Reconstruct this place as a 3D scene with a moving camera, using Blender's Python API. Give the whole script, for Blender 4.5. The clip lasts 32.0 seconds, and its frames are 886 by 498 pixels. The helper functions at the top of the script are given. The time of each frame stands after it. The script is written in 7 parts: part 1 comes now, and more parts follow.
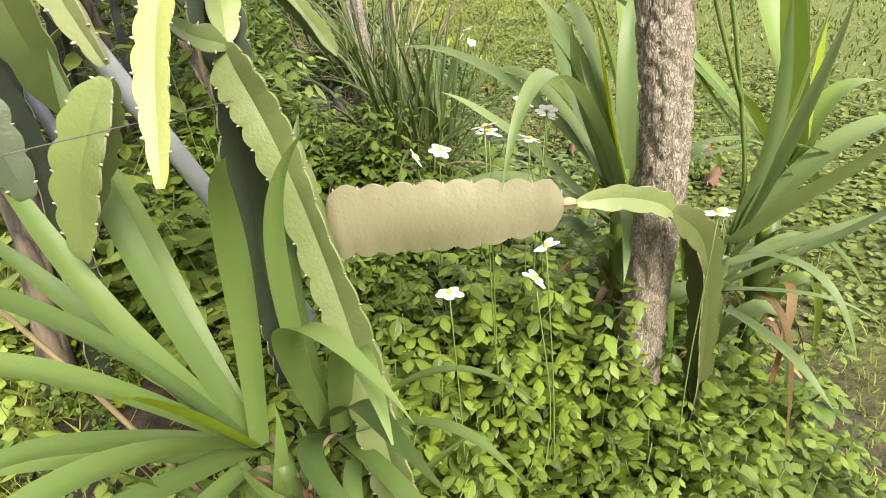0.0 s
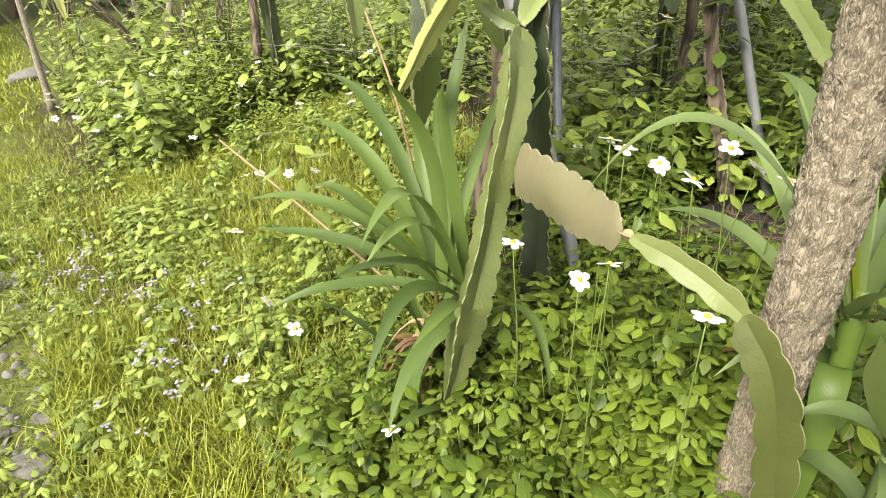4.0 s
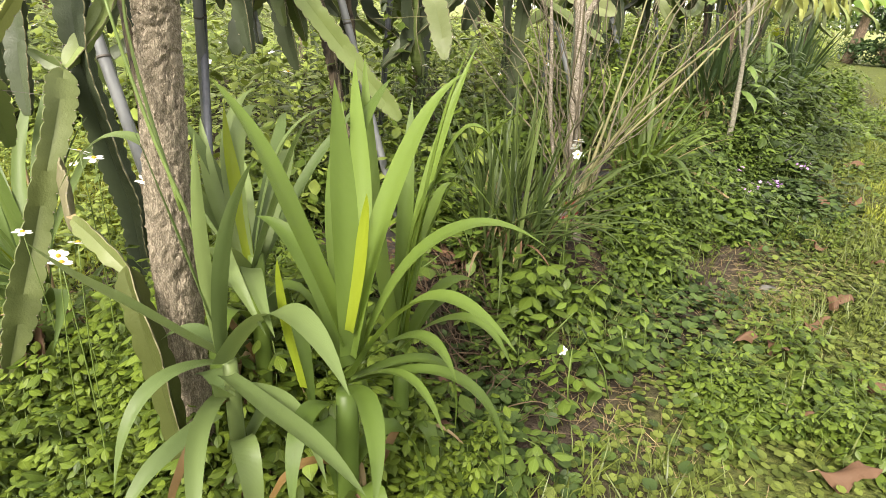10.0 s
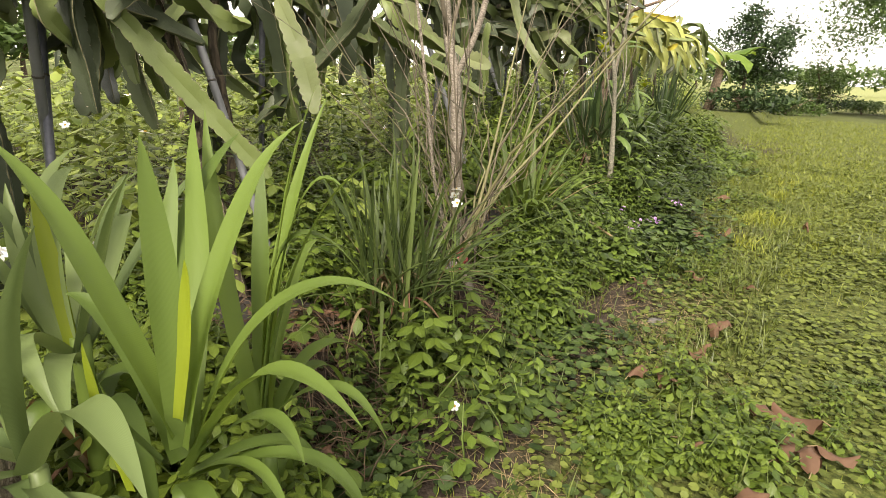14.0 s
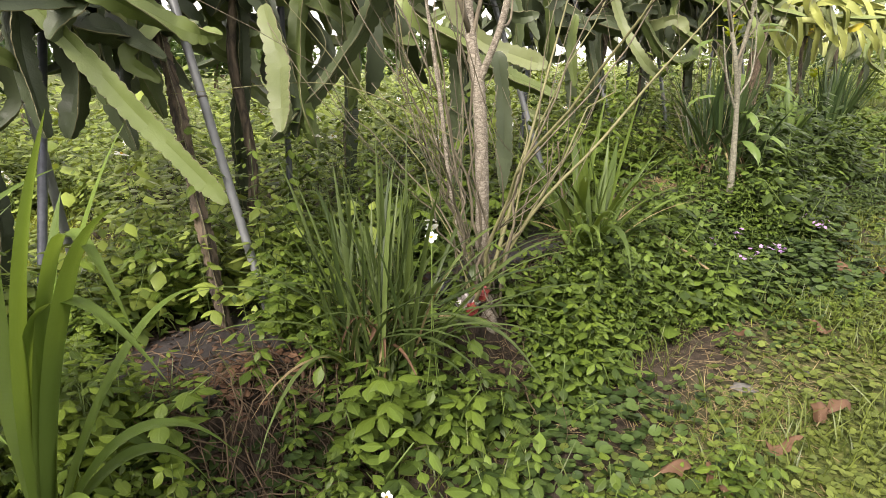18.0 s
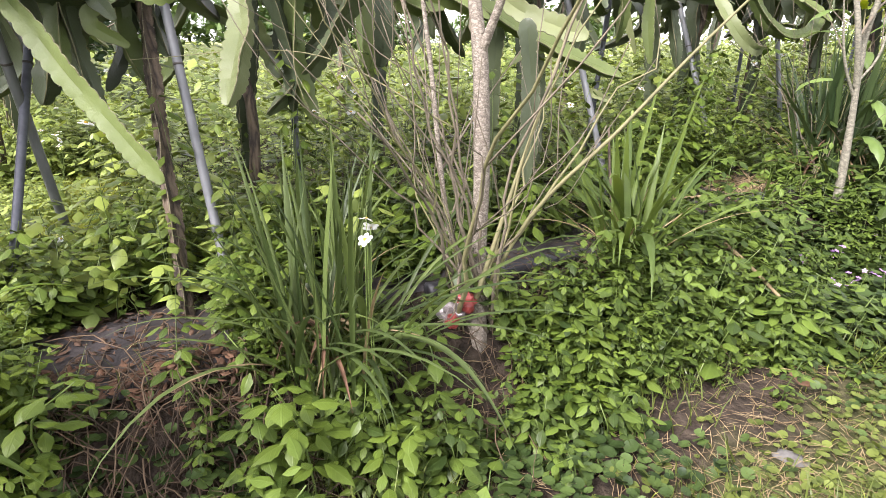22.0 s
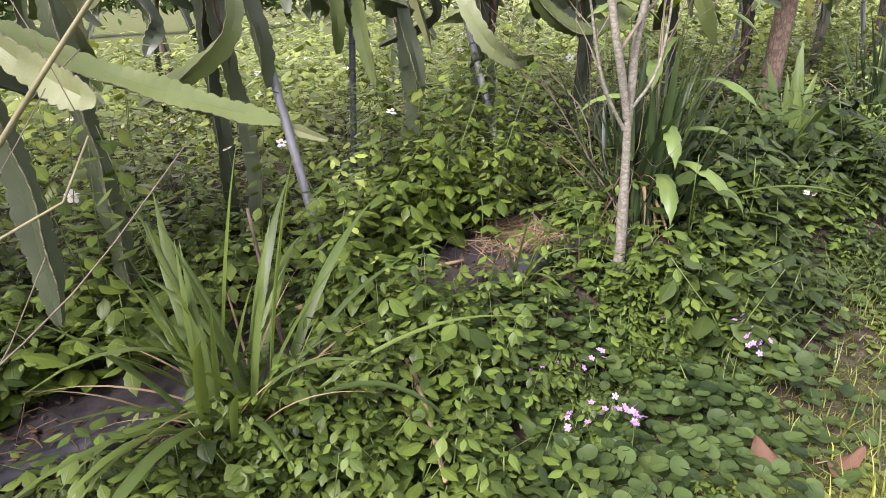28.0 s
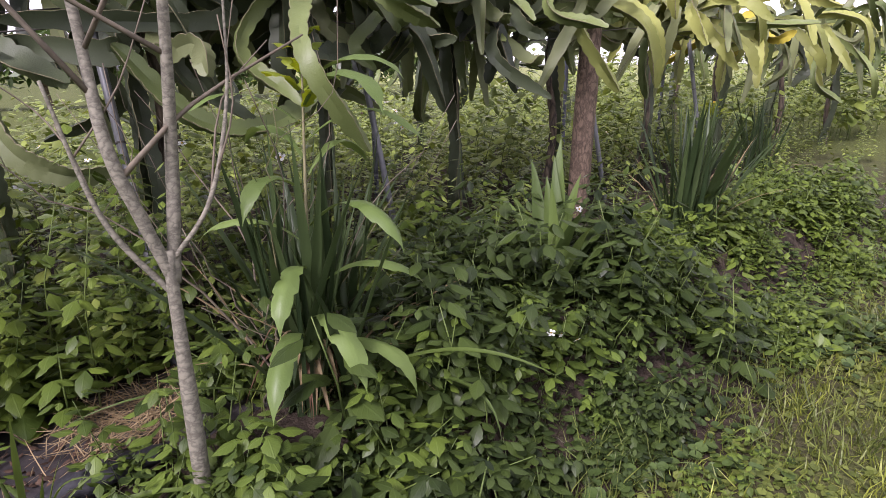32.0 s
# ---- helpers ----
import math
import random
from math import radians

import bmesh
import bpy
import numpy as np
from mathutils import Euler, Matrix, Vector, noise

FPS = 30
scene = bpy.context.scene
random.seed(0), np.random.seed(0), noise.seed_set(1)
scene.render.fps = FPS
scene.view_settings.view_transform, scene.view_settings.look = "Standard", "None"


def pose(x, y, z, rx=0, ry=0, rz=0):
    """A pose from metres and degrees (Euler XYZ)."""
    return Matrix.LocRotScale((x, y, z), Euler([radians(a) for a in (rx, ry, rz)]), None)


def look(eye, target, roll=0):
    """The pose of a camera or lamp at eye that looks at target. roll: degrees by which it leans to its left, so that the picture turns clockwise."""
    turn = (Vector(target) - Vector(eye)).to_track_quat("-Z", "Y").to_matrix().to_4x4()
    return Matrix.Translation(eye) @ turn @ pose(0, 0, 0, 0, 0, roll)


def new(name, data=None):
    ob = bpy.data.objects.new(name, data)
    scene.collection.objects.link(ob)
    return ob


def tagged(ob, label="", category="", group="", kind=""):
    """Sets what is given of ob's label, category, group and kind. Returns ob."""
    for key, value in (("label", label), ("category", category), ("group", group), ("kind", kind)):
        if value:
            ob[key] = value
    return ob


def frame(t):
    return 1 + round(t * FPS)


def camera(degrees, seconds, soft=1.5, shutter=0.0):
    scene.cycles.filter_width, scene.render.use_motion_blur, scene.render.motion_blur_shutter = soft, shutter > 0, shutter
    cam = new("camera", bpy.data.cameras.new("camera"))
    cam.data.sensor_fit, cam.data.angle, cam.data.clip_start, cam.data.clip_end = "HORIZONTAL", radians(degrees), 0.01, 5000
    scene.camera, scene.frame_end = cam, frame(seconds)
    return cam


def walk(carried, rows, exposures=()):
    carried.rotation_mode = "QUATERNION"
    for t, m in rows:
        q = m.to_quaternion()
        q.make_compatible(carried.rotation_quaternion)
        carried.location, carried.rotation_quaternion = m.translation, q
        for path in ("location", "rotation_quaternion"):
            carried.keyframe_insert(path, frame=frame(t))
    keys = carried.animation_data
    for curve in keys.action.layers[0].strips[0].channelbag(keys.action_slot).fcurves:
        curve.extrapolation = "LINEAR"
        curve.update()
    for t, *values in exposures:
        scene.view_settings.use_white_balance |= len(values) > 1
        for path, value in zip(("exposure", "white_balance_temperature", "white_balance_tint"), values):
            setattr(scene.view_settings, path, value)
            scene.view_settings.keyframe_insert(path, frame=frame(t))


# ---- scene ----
cam = camera(75.0, 32.0, soft=0.5)
PATH = [
    (0, (-0.608, -0.806, 1.088), (-0.224, 0.903, 0.122), -4.4),
    (0.5, (-0.452, -0.767, 1.075), (-0.249, 0.954, 0.077), -4.7),
    (1, (-0.398, -0.779, 1.09), (-0.369, 0.938, 0.065), -4.9),
    (1.5, (-0.286, -0.851, 1.102), (-0.563, 0.854, 0.093), -5.4),
    (2, (-0.156, -0.901, 1.11), (-0.786, 0.712, 0.109), -4.2),
    (2.5, (-0.077, -0.825, 1.073), (-0.918, 0.662, 0.032), -1.8),
    (3, (-0.017, -0.768, 1.093), (-1.034, 0.58, 0.021), -2.6),
    (3.5, (0.112, -0.759, 1.116), (-1.122, 0.417, 0.07), -2.3),
    (4, (0.235, -0.786, 1.134), (-1.2, 0.234, 0.185), -1.6),
    (4.5, (0.287, -0.846, 1.149), (-1.287, 0.0, 0.25), -1.6),
    (6.5, (0.742, -0.784, 1.189), (-0.887, 0.104, 0.443), 2.5),
    (7, (0.857, -0.693, 1.193), (-0.682, 0.342, 0.445), 3.5),
    (7.5, (0.869, -0.707, 1.179), (-0.557, 0.48, 0.433), 4.4),
    (8, (0.922, -0.634, 1.151), (-0.431, 0.624, 0.384), 2.7),
    (8.5, (1.02, -0.493, 1.156), (-0.322, 0.753, 0.353), 2.6),
    (9, (1.043, -0.449, 1.173), (-0.294, 0.8, 0.364), 2.5),
    (9.5, (1.065, -0.46, 1.178), (-0.228, 0.84, 0.38), 2.8),
    (10, (1.084, -0.46, 1.186), (-0.089, 0.957, 0.401), 3.6),
    (10.5, (1.115, -0.447, 1.186), (0.007, 1.04, 0.437), 3.5),
    (11, (1.129, -0.421, 1.189), (0.083, 1.121, 0.463), 3.4),
    (11.5, (1.138, -0.409, 1.191), (0.152, 1.19, 0.503), 3.4),
    (12, (1.134, -0.4, 1.191), (0.18, 1.232, 0.538), 3.1),
    (12.5, (1.135, -0.4, 1.194), (0.203, 1.258, 0.574), 3.1),
    (13, (1.133, -0.392, 1.192), (0.206, 1.276, 0.59), 2.8),
    (13.5, (1.129, -0.367, 1.184), (0.195, 1.297, 0.585), 2.7),
    (14, (1.127, -0.329, 1.168), (0.15, 1.31, 0.569), 2.5),
    (14.5, (1.123, -0.306, 1.179), (0.095, 1.302, 0.579), 2.3),
    (16.5, (1.174, 0.045, 1.143), (0.051, 1.601, 0.582), 1.9),
    (17, (1.213, 0.149, 1.172), (0.044, 1.661, 0.584), 1.8),
    (17.5, (1.285, 0.287, 1.173), (0.004, 1.701, 0.574), 0.7),
    (18, (1.346, 0.381, 1.185), (-0.051, 1.679, 0.581), -0.4),
    (18.5, (1.395, 0.454, 1.178), (-0.072, 1.675, 0.578), -0.6),
    (19, (1.398, 0.515, 1.165), (-0.097, 1.701, 0.568), -0.5),
    (19.5, (1.372, 0.623, 1.149), (-0.131, 1.802, 0.557), -0.3),
    (20, (1.355, 0.753, 1.161), (-0.164, 1.904, 0.555), 0.2),
    (20.5, (1.362, 0.833, 1.158), (-0.19, 1.933, 0.54), -0.2),
    (21, (1.373, 0.918, 1.171), (-0.199, 1.974, 0.528), 0.1),
    (21.5, (1.385, 0.956, 1.164), (-0.218, 1.957, 0.507), -0.0),
    (22, (1.367, 0.952, 1.159), (-0.241, 1.932, 0.484), 0.4),
    (22.5, (1.36, 0.975, 1.158), (-0.251, 1.946, 0.478), 0.3),
    (23, (1.396, 1.06, 1.165), (-0.22, 2.018, 0.479), 0.4),
    (23.5, (1.46, 1.151, 1.187), (-0.166, 2.093, 0.503), 0.3),
    (24, (1.497, 1.245, 1.199), (-0.156, 2.135, 0.51), 0.2),
    (24.5, (1.446, 1.394, 1.175), (-0.215, 2.281, 0.502), -0.2),
    (25, (1.373, 1.609, 1.172), (-0.284, 2.503, 0.498), -0.7),
    (25.5, (1.269, 1.749, 1.263), (-0.318, 2.717, 0.526), -0.7),
    (27.5, (1.303, 2.417, 1.429), (-0.226, 3.401, 0.597), -1.3),
    (28, (1.213, 2.603, 1.41), (-0.297, 3.625, 0.589), -1.6),
    (28.5, (1.194, 2.761, 1.386), (-0.25, 3.889, 0.583), -0.9),
    (29, (1.213, 2.957, 1.382), (-0.189, 4.151, 0.601), -0.4),
    (29.5, (1.265, 3.166, 1.424), (-0.154, 4.357, 0.671), -1.0),
    (30, (1.283, 3.321, 1.411), (-0.156, 4.529, 0.725), -0.8),
    (30.5, (1.257, 3.543, 1.396), (-0.192, 4.769, 0.765), -1.1),
    (31, (1.232, 3.673, 1.419), (-0.207, 4.912, 0.791), -1.0),
    (31.5, (1.226, 3.85, 1.4), (-0.219, 5.091, 0.789), -0.7),
    (32, (1.251, 4.028, 1.419), (-0.203, 5.262, 0.815), -0.7),
]
EXPOSURES = [(0, 1.78, 6900, 11), (4, 1.64, 7100, 8), (7, 1.54, 8000, 1), (10, 1.58, 7200, 11), (13, 1.23, 7400, 14), (17, 1.33, 7100, 15), (19, 1.36, 7000, 15), (20, 1.31, 7000, 15), (21, 1.66, 6500, 21), (23, 1.86, 6300, 22), (25, 1.73, 6300, 22), (28, 1.53, 6200, 30), (29, 1.38, 6300, 26), (30, 0.53, 6200, 30), (31, 0.88, 6200, 35), (32, 0.88, 6100, 36)]
walk(cam, [(t, look(eye, target, roll)) for t, eye, target, roll in PATH], EXPOSURES)

# ---- world, sun and exposure ----
world = bpy.data.worlds.new("overcast")
scene.world = world
world.use_nodes = True
wn, wl = world.node_tree.nodes, world.node_tree.links
sky = wn.new("ShaderNodeTexSky")
sky.sky_type, sky.sun_disc = "NISHITA", False
sky.sun_elevation, sky.sun_rotation = radians(45), radians(164)
sky.air_density, sky.dust_density = 1.0, 1.0
soften = wn.new("ShaderNodeHueSaturation")
soften.inputs["Saturation"].default_value, soften.inputs["Value"].default_value = 0.1, 1.3
wl.new(sky.outputs[0], soften.inputs["Color"])
wl.new(soften.outputs[0], wn["Background"].inputs[0])
wn["Background"].inputs[1].default_value = 0.15
sun = new("sun", bpy.data.lights.new("sun", "SUN"))
sun.data.energy, sun.data.angle, sun.data.color = 3.4, radians(22), (1.0, 0.97, 0.91)
sun.matrix_world = look((2.9, -10, 10.4), (0, 0, 0))
scene.view_settings.exposure = 0.0

# ---- materials ----
def shader(name):
    m = bpy.data.materials.new(name)
    m.use_nodes = True
    t = m.node_tree
    return m, t.nodes, t.links, t.nodes["Principled BSDF"]


def ramp(nodes, stops):
    r = nodes.new("ShaderNodeValToRGB")
    e = r.color_ramp.elements
    while len(e) < len(stops):
        e.new(0.5)
    for el, (p, c) in zip(e, stops):
        el.position, el.color = p, (*c, 1)
    return r


def leaf_ribs(n, l, colour, amount, bump):
    """A paler middle rib and side veins, by the leaf's own length and width."""
    sep = n.new("ShaderNodeSeparateXYZ")
    l.new(n.new("ShaderNodeUVMap").outputs[0], sep.inputs[0])

    def math_node(op, a, b, c=None):
        x = n.new("ShaderNodeMath")
        x.operation = op
        for i, v in enumerate((a, b, c)):
            if v is None:
                continue
            if isinstance(v, (int, float)):
                x.inputs[i].default_value = v
            else:
                l.new(v, x.inputs[i])
        return x.outputs[0]
    off = math_node("ABSOLUTE", math_node("MULTIPLY_ADD", sep.outputs[0], 2.0, -1.0), 0)
    mid = math_node("MAXIMUM", math_node("MULTIPLY_ADD", off, -7.0, 1.0), 0.0)
    wave = math_node("SINE", math_node("MULTIPLY_ADD", off, -11.0, math_node("MULTIPLY", sep.outputs[1], 40.0)), 0)
    side = math_node("MAXIMUM", math_node("MULTIPLY_ADD", wave, 2.0, -1.2), 0.0)
    rib = math_node("MAXIMUM", mid, math_node("MULTIPLY", side, 0.45))
    pale = n.new("ShaderNodeHueSaturation")
    pale.inputs["Value"].default_value, pale.inputs["Saturation"].default_value = 1.55, 0.9
    l.new(colour, pale.inputs["Color"])
    mx = n.new("ShaderNodeMixRGB")
    l.new(math_node("MULTIPLY", rib, amount), mx.inputs[0])
    l.new(colour, mx.inputs[1])
    l.new(pale.outputs[0], mx.inputs[2])
    l.new(math_node("MULTIPLY", rib, -1.0), bump.inputs["Height"])
    bump.inputs["Strength"].default_value, bump.inputs["Distance"].default_value = 0.4, 0.0015
    return mx.outputs[0]


def leaf_material(name, dark, light, tip=None, island=True, through_light=0.09, rough=0.42, scale=9.0, veins=0.0, sheen=0.32, ribs=0.0):
    """Leaf: colour varies from leaf to leaf and in mottles, light shines through."""
    m, n, l, b = shader(name)
    if island:
        rnd = n.new("ShaderNodeNewGeometry").outputs["Random Per Island"]
    else:
        rnd = n.new("ShaderNodeObjectInfo").outputs["Random"]
    tc = n.new("ShaderNodeTexCoord")
    nz = n.new("ShaderNodeTexNoise")
    nz.inputs["Scale"].default_value, nz.inputs["Detail"].default_value = scale, 5
    l.new(tc.outputs["Object"], nz.inputs["Vector"])
    add = n.new("ShaderNodeMath")
    add.operation = "MULTIPLY_ADD"
    l.new(nz.outputs[0], add.inputs[0])
    add.inputs[1].default_value = 0.7
    l.new(rnd, add.inputs[2])
    half = n.new("ShaderNodeMath")
    half.operation = "MULTIPLY_ADD"
    half.inputs[1].default_value, half.inputs[2].default_value = 0.72, -0.12
    l.new(add.outputs[0], half.inputs[0])
    stops = [(0.0, dark), (0.75, light)]
    if tip:
        stops += [(0.96, light), (1.0, tip)]
    r = ramp(n, stops)
    l.new(half.outputs[0], r.inputs[0])
    colour = r.outputs[0]
    bump = n.new("ShaderNodeBump")
    bump.inputs["Strength"].default_value, bump.inputs["Distance"].default_value = 0.25, 0.004
    if veins:
        uv = n.new("ShaderNodeUVMap")
        wv = n.new("ShaderNodeTexWave")
        wv.inputs["Scale"].default_value, wv.inputs["Distortion"].default_value = veins, 0.6
        l.new(uv.outputs[0], wv.inputs["Vector"])
        mixc = n.new("ShaderNodeMixRGB")
        mixc.blend_type = "MULTIPLY"
        mixc.inputs[0].default_value = 0.07
        l.new(colour, mixc.inputs[1])
        l.new(wv.outputs[0], mixc.inputs[2])
        colour = mixc.outputs[0]
        l.new(wv.outputs[0], bump.inputs["Height"])
        bump.inputs["Distance"].default_value = 0.0004
    elif ribs:
        colour = leaf_ribs(n, l, colour, ribs, bump)
    else:
        fine = n.new("ShaderNodeTexNoise")
        fine.inputs["Scale"].default_value = 160
        l.new(tc.outputs["Object"], fine.inputs["Vector"])
        l.new(fine.outputs[0], bump.inputs["Height"])
    l.new(colour, b.inputs["Base Color"])
    l.new(bump.outputs[0], b.inputs["Normal"])
    b.inputs["Roughness"].default_value = rough
    b.inputs["Specular IOR Level"].default_value = sheen
    tr = n.new("ShaderNodeBsdfTranslucent")
    gain = n.new("ShaderNodeHueSaturation")
    gain.inputs["Hue"].default_value, gain.inputs["Saturation"].default_value, gain.inputs["Value"].default_value = 0.485, 1.1, 1.5
    l.new(colour, gain.inputs["Color"])
    l.new(gain.outputs[0], tr.inputs[0])
    mix = n.new("ShaderNodeMixShader")
    mix.inputs[0].default_value = through_light
    l.new(b.outputs[0], mix.inputs[1])
    l.new(tr.outputs[0], mix.inputs[2])
    l.new(mix.outputs[0], n["Material Output"].inputs[0])
    return m


def plain_material(name, stops, scale=8.0, rough=0.7, metal=0.0, bump=0.3, depth=0.004, fine=60.0, stretch=(1, 1, 1), island=0.0, spec=0.4):
    """Opaque surface with two scales of variation."""
    m, n, l, b = shader(name)
    tc = n.new("ShaderNodeTexCoord")
    mp = n.new("ShaderNodeMapping")
    mp.inputs["Scale"].default_value = stretch
    l.new(tc.outputs["Object"], mp.inputs[0])
    a = n.new("ShaderNodeTexNoise")
    a.inputs["Scale"].default_value, a.inputs["Detail"].default_value = scale, 8
    f = n.new("ShaderNodeTexNoise")
    f.inputs["Scale"].default_value, f.inputs["Detail"].default_value = fine, 6
    for x in (a, f):
        l.new(mp.outputs[0], x.inputs["Vector"])
    mx = n.new("ShaderNodeMath")
    mx.operation = "MULTIPLY_ADD"
    mx.inputs[1].default_value = 0.5
    l.new(f.outputs[0], mx.inputs[0])
    h = n.new("ShaderNodeMath")
    h.operation = "MULTIPLY"
    h.inputs[1].default_value = 0.75
    l.new(a.outputs[0], h.inputs[0])
    l.new(h.outputs[0], mx.inputs[2])
    fac = mx.outputs[0]
    if island:
        g = n.new("ShaderNodeNewGeometry")
        i2 = n.new("ShaderNodeMath")
        i2.operation = "MULTIPLY_ADD"
        i2.inputs[1].default_value = island
        l.new(g.outputs["Random Per Island"], i2.inputs[0])
        l.new(fac, i2.inputs[2])
        fac = i2.outputs[0]
    r = ramp(n, stops)
    l.new(fac, r.inputs[0])
    l.new(r.outputs[0], b.inputs["Base Color"])
    bp = n.new("ShaderNodeBump")
    bp.inputs["Strength"].default_value, bp.inputs["Distance"].default_value = bump, depth
    l.new(mx.outputs[0], bp.inputs["Height"])
    l.new(bp.outputs[0], b.inputs["Normal"])
    b.inputs["Roughness"].default_value, b.inputs["Metallic"].default_value = rough, metal
    b.inputs["Specular IOR Level"].default_value = spec
    return m


def bark_material(name, dark, light, scale, ridge, stretch=0.22):
    m, n, l, b = shader(name)
    tc = n.new("ShaderNodeTexCoord")
    mp = n.new("ShaderNodeMapping")
    mp.inputs["Scale"].default_value = (1, 1, stretch)
    l.new(tc.outputs["Object"], mp.inputs[0])
    vo = n.new("ShaderNodeTexVoronoi")
    vo.feature = "DISTANCE_TO_EDGE"
    vo.inputs["Scale"].default_value = scale
    nz = n.new("ShaderNodeTexNoise")
    nz.inputs["Scale"].default_value, nz.inputs["Detail"].default_value = scale * 1.3, 8
    wob = n.new("ShaderNodeMixRGB")
    wob.inputs[0].default_value = 0.06
    l.new(mp.outputs[0], wob.inputs[1])
    l.new(nz.outputs["Color"], wob.inputs[2])
    l.new(wob.outputs[0], vo.inputs["Vector"])
    l.new(mp.outputs[0], nz.inputs["Vector"])
    mu = n.new("ShaderNodeMath")
    mu.operation = "MULTIPLY_ADD"
    mu.inputs[1].default_value = 2.2
    l.new(vo.outputs["Distance"], mu.inputs[0])
    sc = n.new("ShaderNodeMath")
    sc.operation = "MULTIPLY"
    sc.inputs[1].default_value = 0.6
    l.new(nz.outputs[0], sc.inputs[0])
    l.new(sc.outputs[0], mu.inputs[2])
    r = ramp(n, [(0.22, dark), (0.5, tuple((a + c) / 2 for a, c in zip(dark, light))), (0.85, light)])
    l.new(mu.outputs[0], r.inputs[0])
    l.new(r.outputs[0], b.inputs["Base Color"])
    bp = n.new("ShaderNodeBump")
    bp.inputs["Strength"].default_value, bp.inputs["Distance"].default_value = 0.9, ridge
    l.new(mu.outputs[0], bp.inputs["Height"])
    l.new(bp.outputs[0], b.inputs["Normal"])
    b.inputs["Roughness"].default_value = 0.85
    return m


M_iris = leaf_material("iris_leaf", (0.052, 0.087, 0.018), (0.115, 0.172, 0.034), island=False, through_light=0.3, rough=0.42, scale=3, veins=9.0, sheen=0.25)
M_irispale = leaf_material("pale_iris_leaf", (0.065, 0.1, 0.034), (0.15, 0.2, 0.072), island=False, through_light=0.26, rough=0.42, scale=3, veins=9.0, sheen=0.25)
M_irisgrey = leaf_material("grey_iris_leaf", (0.04, 0.068, 0.018), (0.098, 0.145, 0.038), island=False, through_light=0.22, rough=0.42, scale=3, veins=9.0, sheen=0.25)
M_irisyoung = leaf_material("young_iris_leaf", (0.15, 0.2, 0.02), (0.2, 0.25, 0.024), island=False, through_light=0.38, rough=0.42, scale=3, veins=9.0)
M_iriswither = leaf_material("withered_iris_leaf", (0.05, 0.03, 0.012), (0.17, 0.105, 0.035), island=False, through_light=0.3, rough=0.6, scale=12, veins=9.0)
M_stiff = leaf_material("stiff_grassy_blade", (0.012, 0.025, 0.009), (0.05, 0.078, 0.026), island=False, through_light=0.15, rough=0.42, scale=4, veins=5.0)
M_strapgreen = leaf_material("broad_grassy_blade", (0.03, 0.055, 0.012), (0.1, 0.145, 0.03), island=False, through_light=0.25, rough=0.42, scale=4, veins=6.0)
M_clump = leaf_material("grassy_blade", (0.018, 0.034, 0.01), (0.085, 0.118, 0.032), (0.224, 0.179, 0.084), island=False, through_light=0.2, rough=0.45, scale=4, veins=4.0)
M_fresh = leaf_material("fresh_weed_leaf", (0.021, 0.041, 0.0055), (0.106, 0.15, 0.018), (0.17, 0.18, 0.028), through_light=0.14, sheen=0.22, ribs=0.35)
M_weed = leaf_material("weed_leaf", (0.008, 0.019, 0.004), (0.082, 0.124, 0.019), (0.14, 0.155, 0.03), sheen=0.22, ribs=0.35)
# bright leaf; past the canopy it also stands in for the open light
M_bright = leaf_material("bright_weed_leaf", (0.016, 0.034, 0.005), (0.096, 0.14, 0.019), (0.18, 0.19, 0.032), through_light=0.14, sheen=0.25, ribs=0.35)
# paler weed leaf: the sunlight on the back ground is put into the colour
M_back = leaf_material("sunlit_back_weed_leaf", (0.038, 0.066, 0.012), (0.215, 0.27, 0.056), (0.28, 0.265, 0.077), through_light=0.2)
M_penny = leaf_material("pennywort_leaf", (0.007, 0.017, 0.005), (0.06, 0.094, 0.024), (0.1, 0.11, 0.033), through_light=0.1, rough=0.5, sheen=0.2)
M_pennyleaf = leaf_material("single_pennywort_leaf", (0.007, 0.017, 0.005), (0.06, 0.094, 0.024), (0.1, 0.11, 0.033), island=False, through_light=0.1, rough=0.5, sheen=0.2)
M_grass = leaf_material("grass_blade", (0.0308, 0.0476, 0.00952), (0.104, 0.129, 0.0263), (0.19, 0.162, 0.0728), through_light=0.15)
M_carpet = leaf_material("creeping_path_leaf", (0.03, 0.044, 0.009), (0.115, 0.142, 0.03), (0.17, 0.16, 0.05), through_light=0.1, rough=0.55, sheen=0.18)
M_turf = leaf_material("path_turf_blade", (0.06, 0.078, 0.014), (0.175, 0.205, 0.036), (0.2, 0.175, 0.07), through_light=0.18)
M_grassyellow = leaf_material("yellowish_grass_blade", (0.11, 0.135, 0.019), (0.26, 0.29, 0.045), (0.3, 0.28, 0.095), through_light=0.2)
M_stem = leaf_material("weed_stem", (0.056, 0.0896, 0.0224), (0.112, 0.157, 0.0392), through_light=0.1)
M_cactus = leaf_material("cactus_skin", (0.045, 0.066, 0.02), (0.13, 0.165, 0.052), (0.19, 0.165, 0.07), island=False, through_light=0.05, rough=0.44, scale=8)
# old dark skin, with the shade of the canopy's undersides put into the colour
M_cactusdark = leaf_material("old_shaded_cactus_skin", (0.016, 0.023, 0.014), (0.07, 0.088, 0.045), island=False, through_light=0.03, rough=0.46, scale=7)
M_cactuspale = leaf_material("pale_cactus_skin", (0.085, 0.105, 0.04), (0.2, 0.225, 0.1), island=False, through_light=0.1, rough=0.5, scale=8)
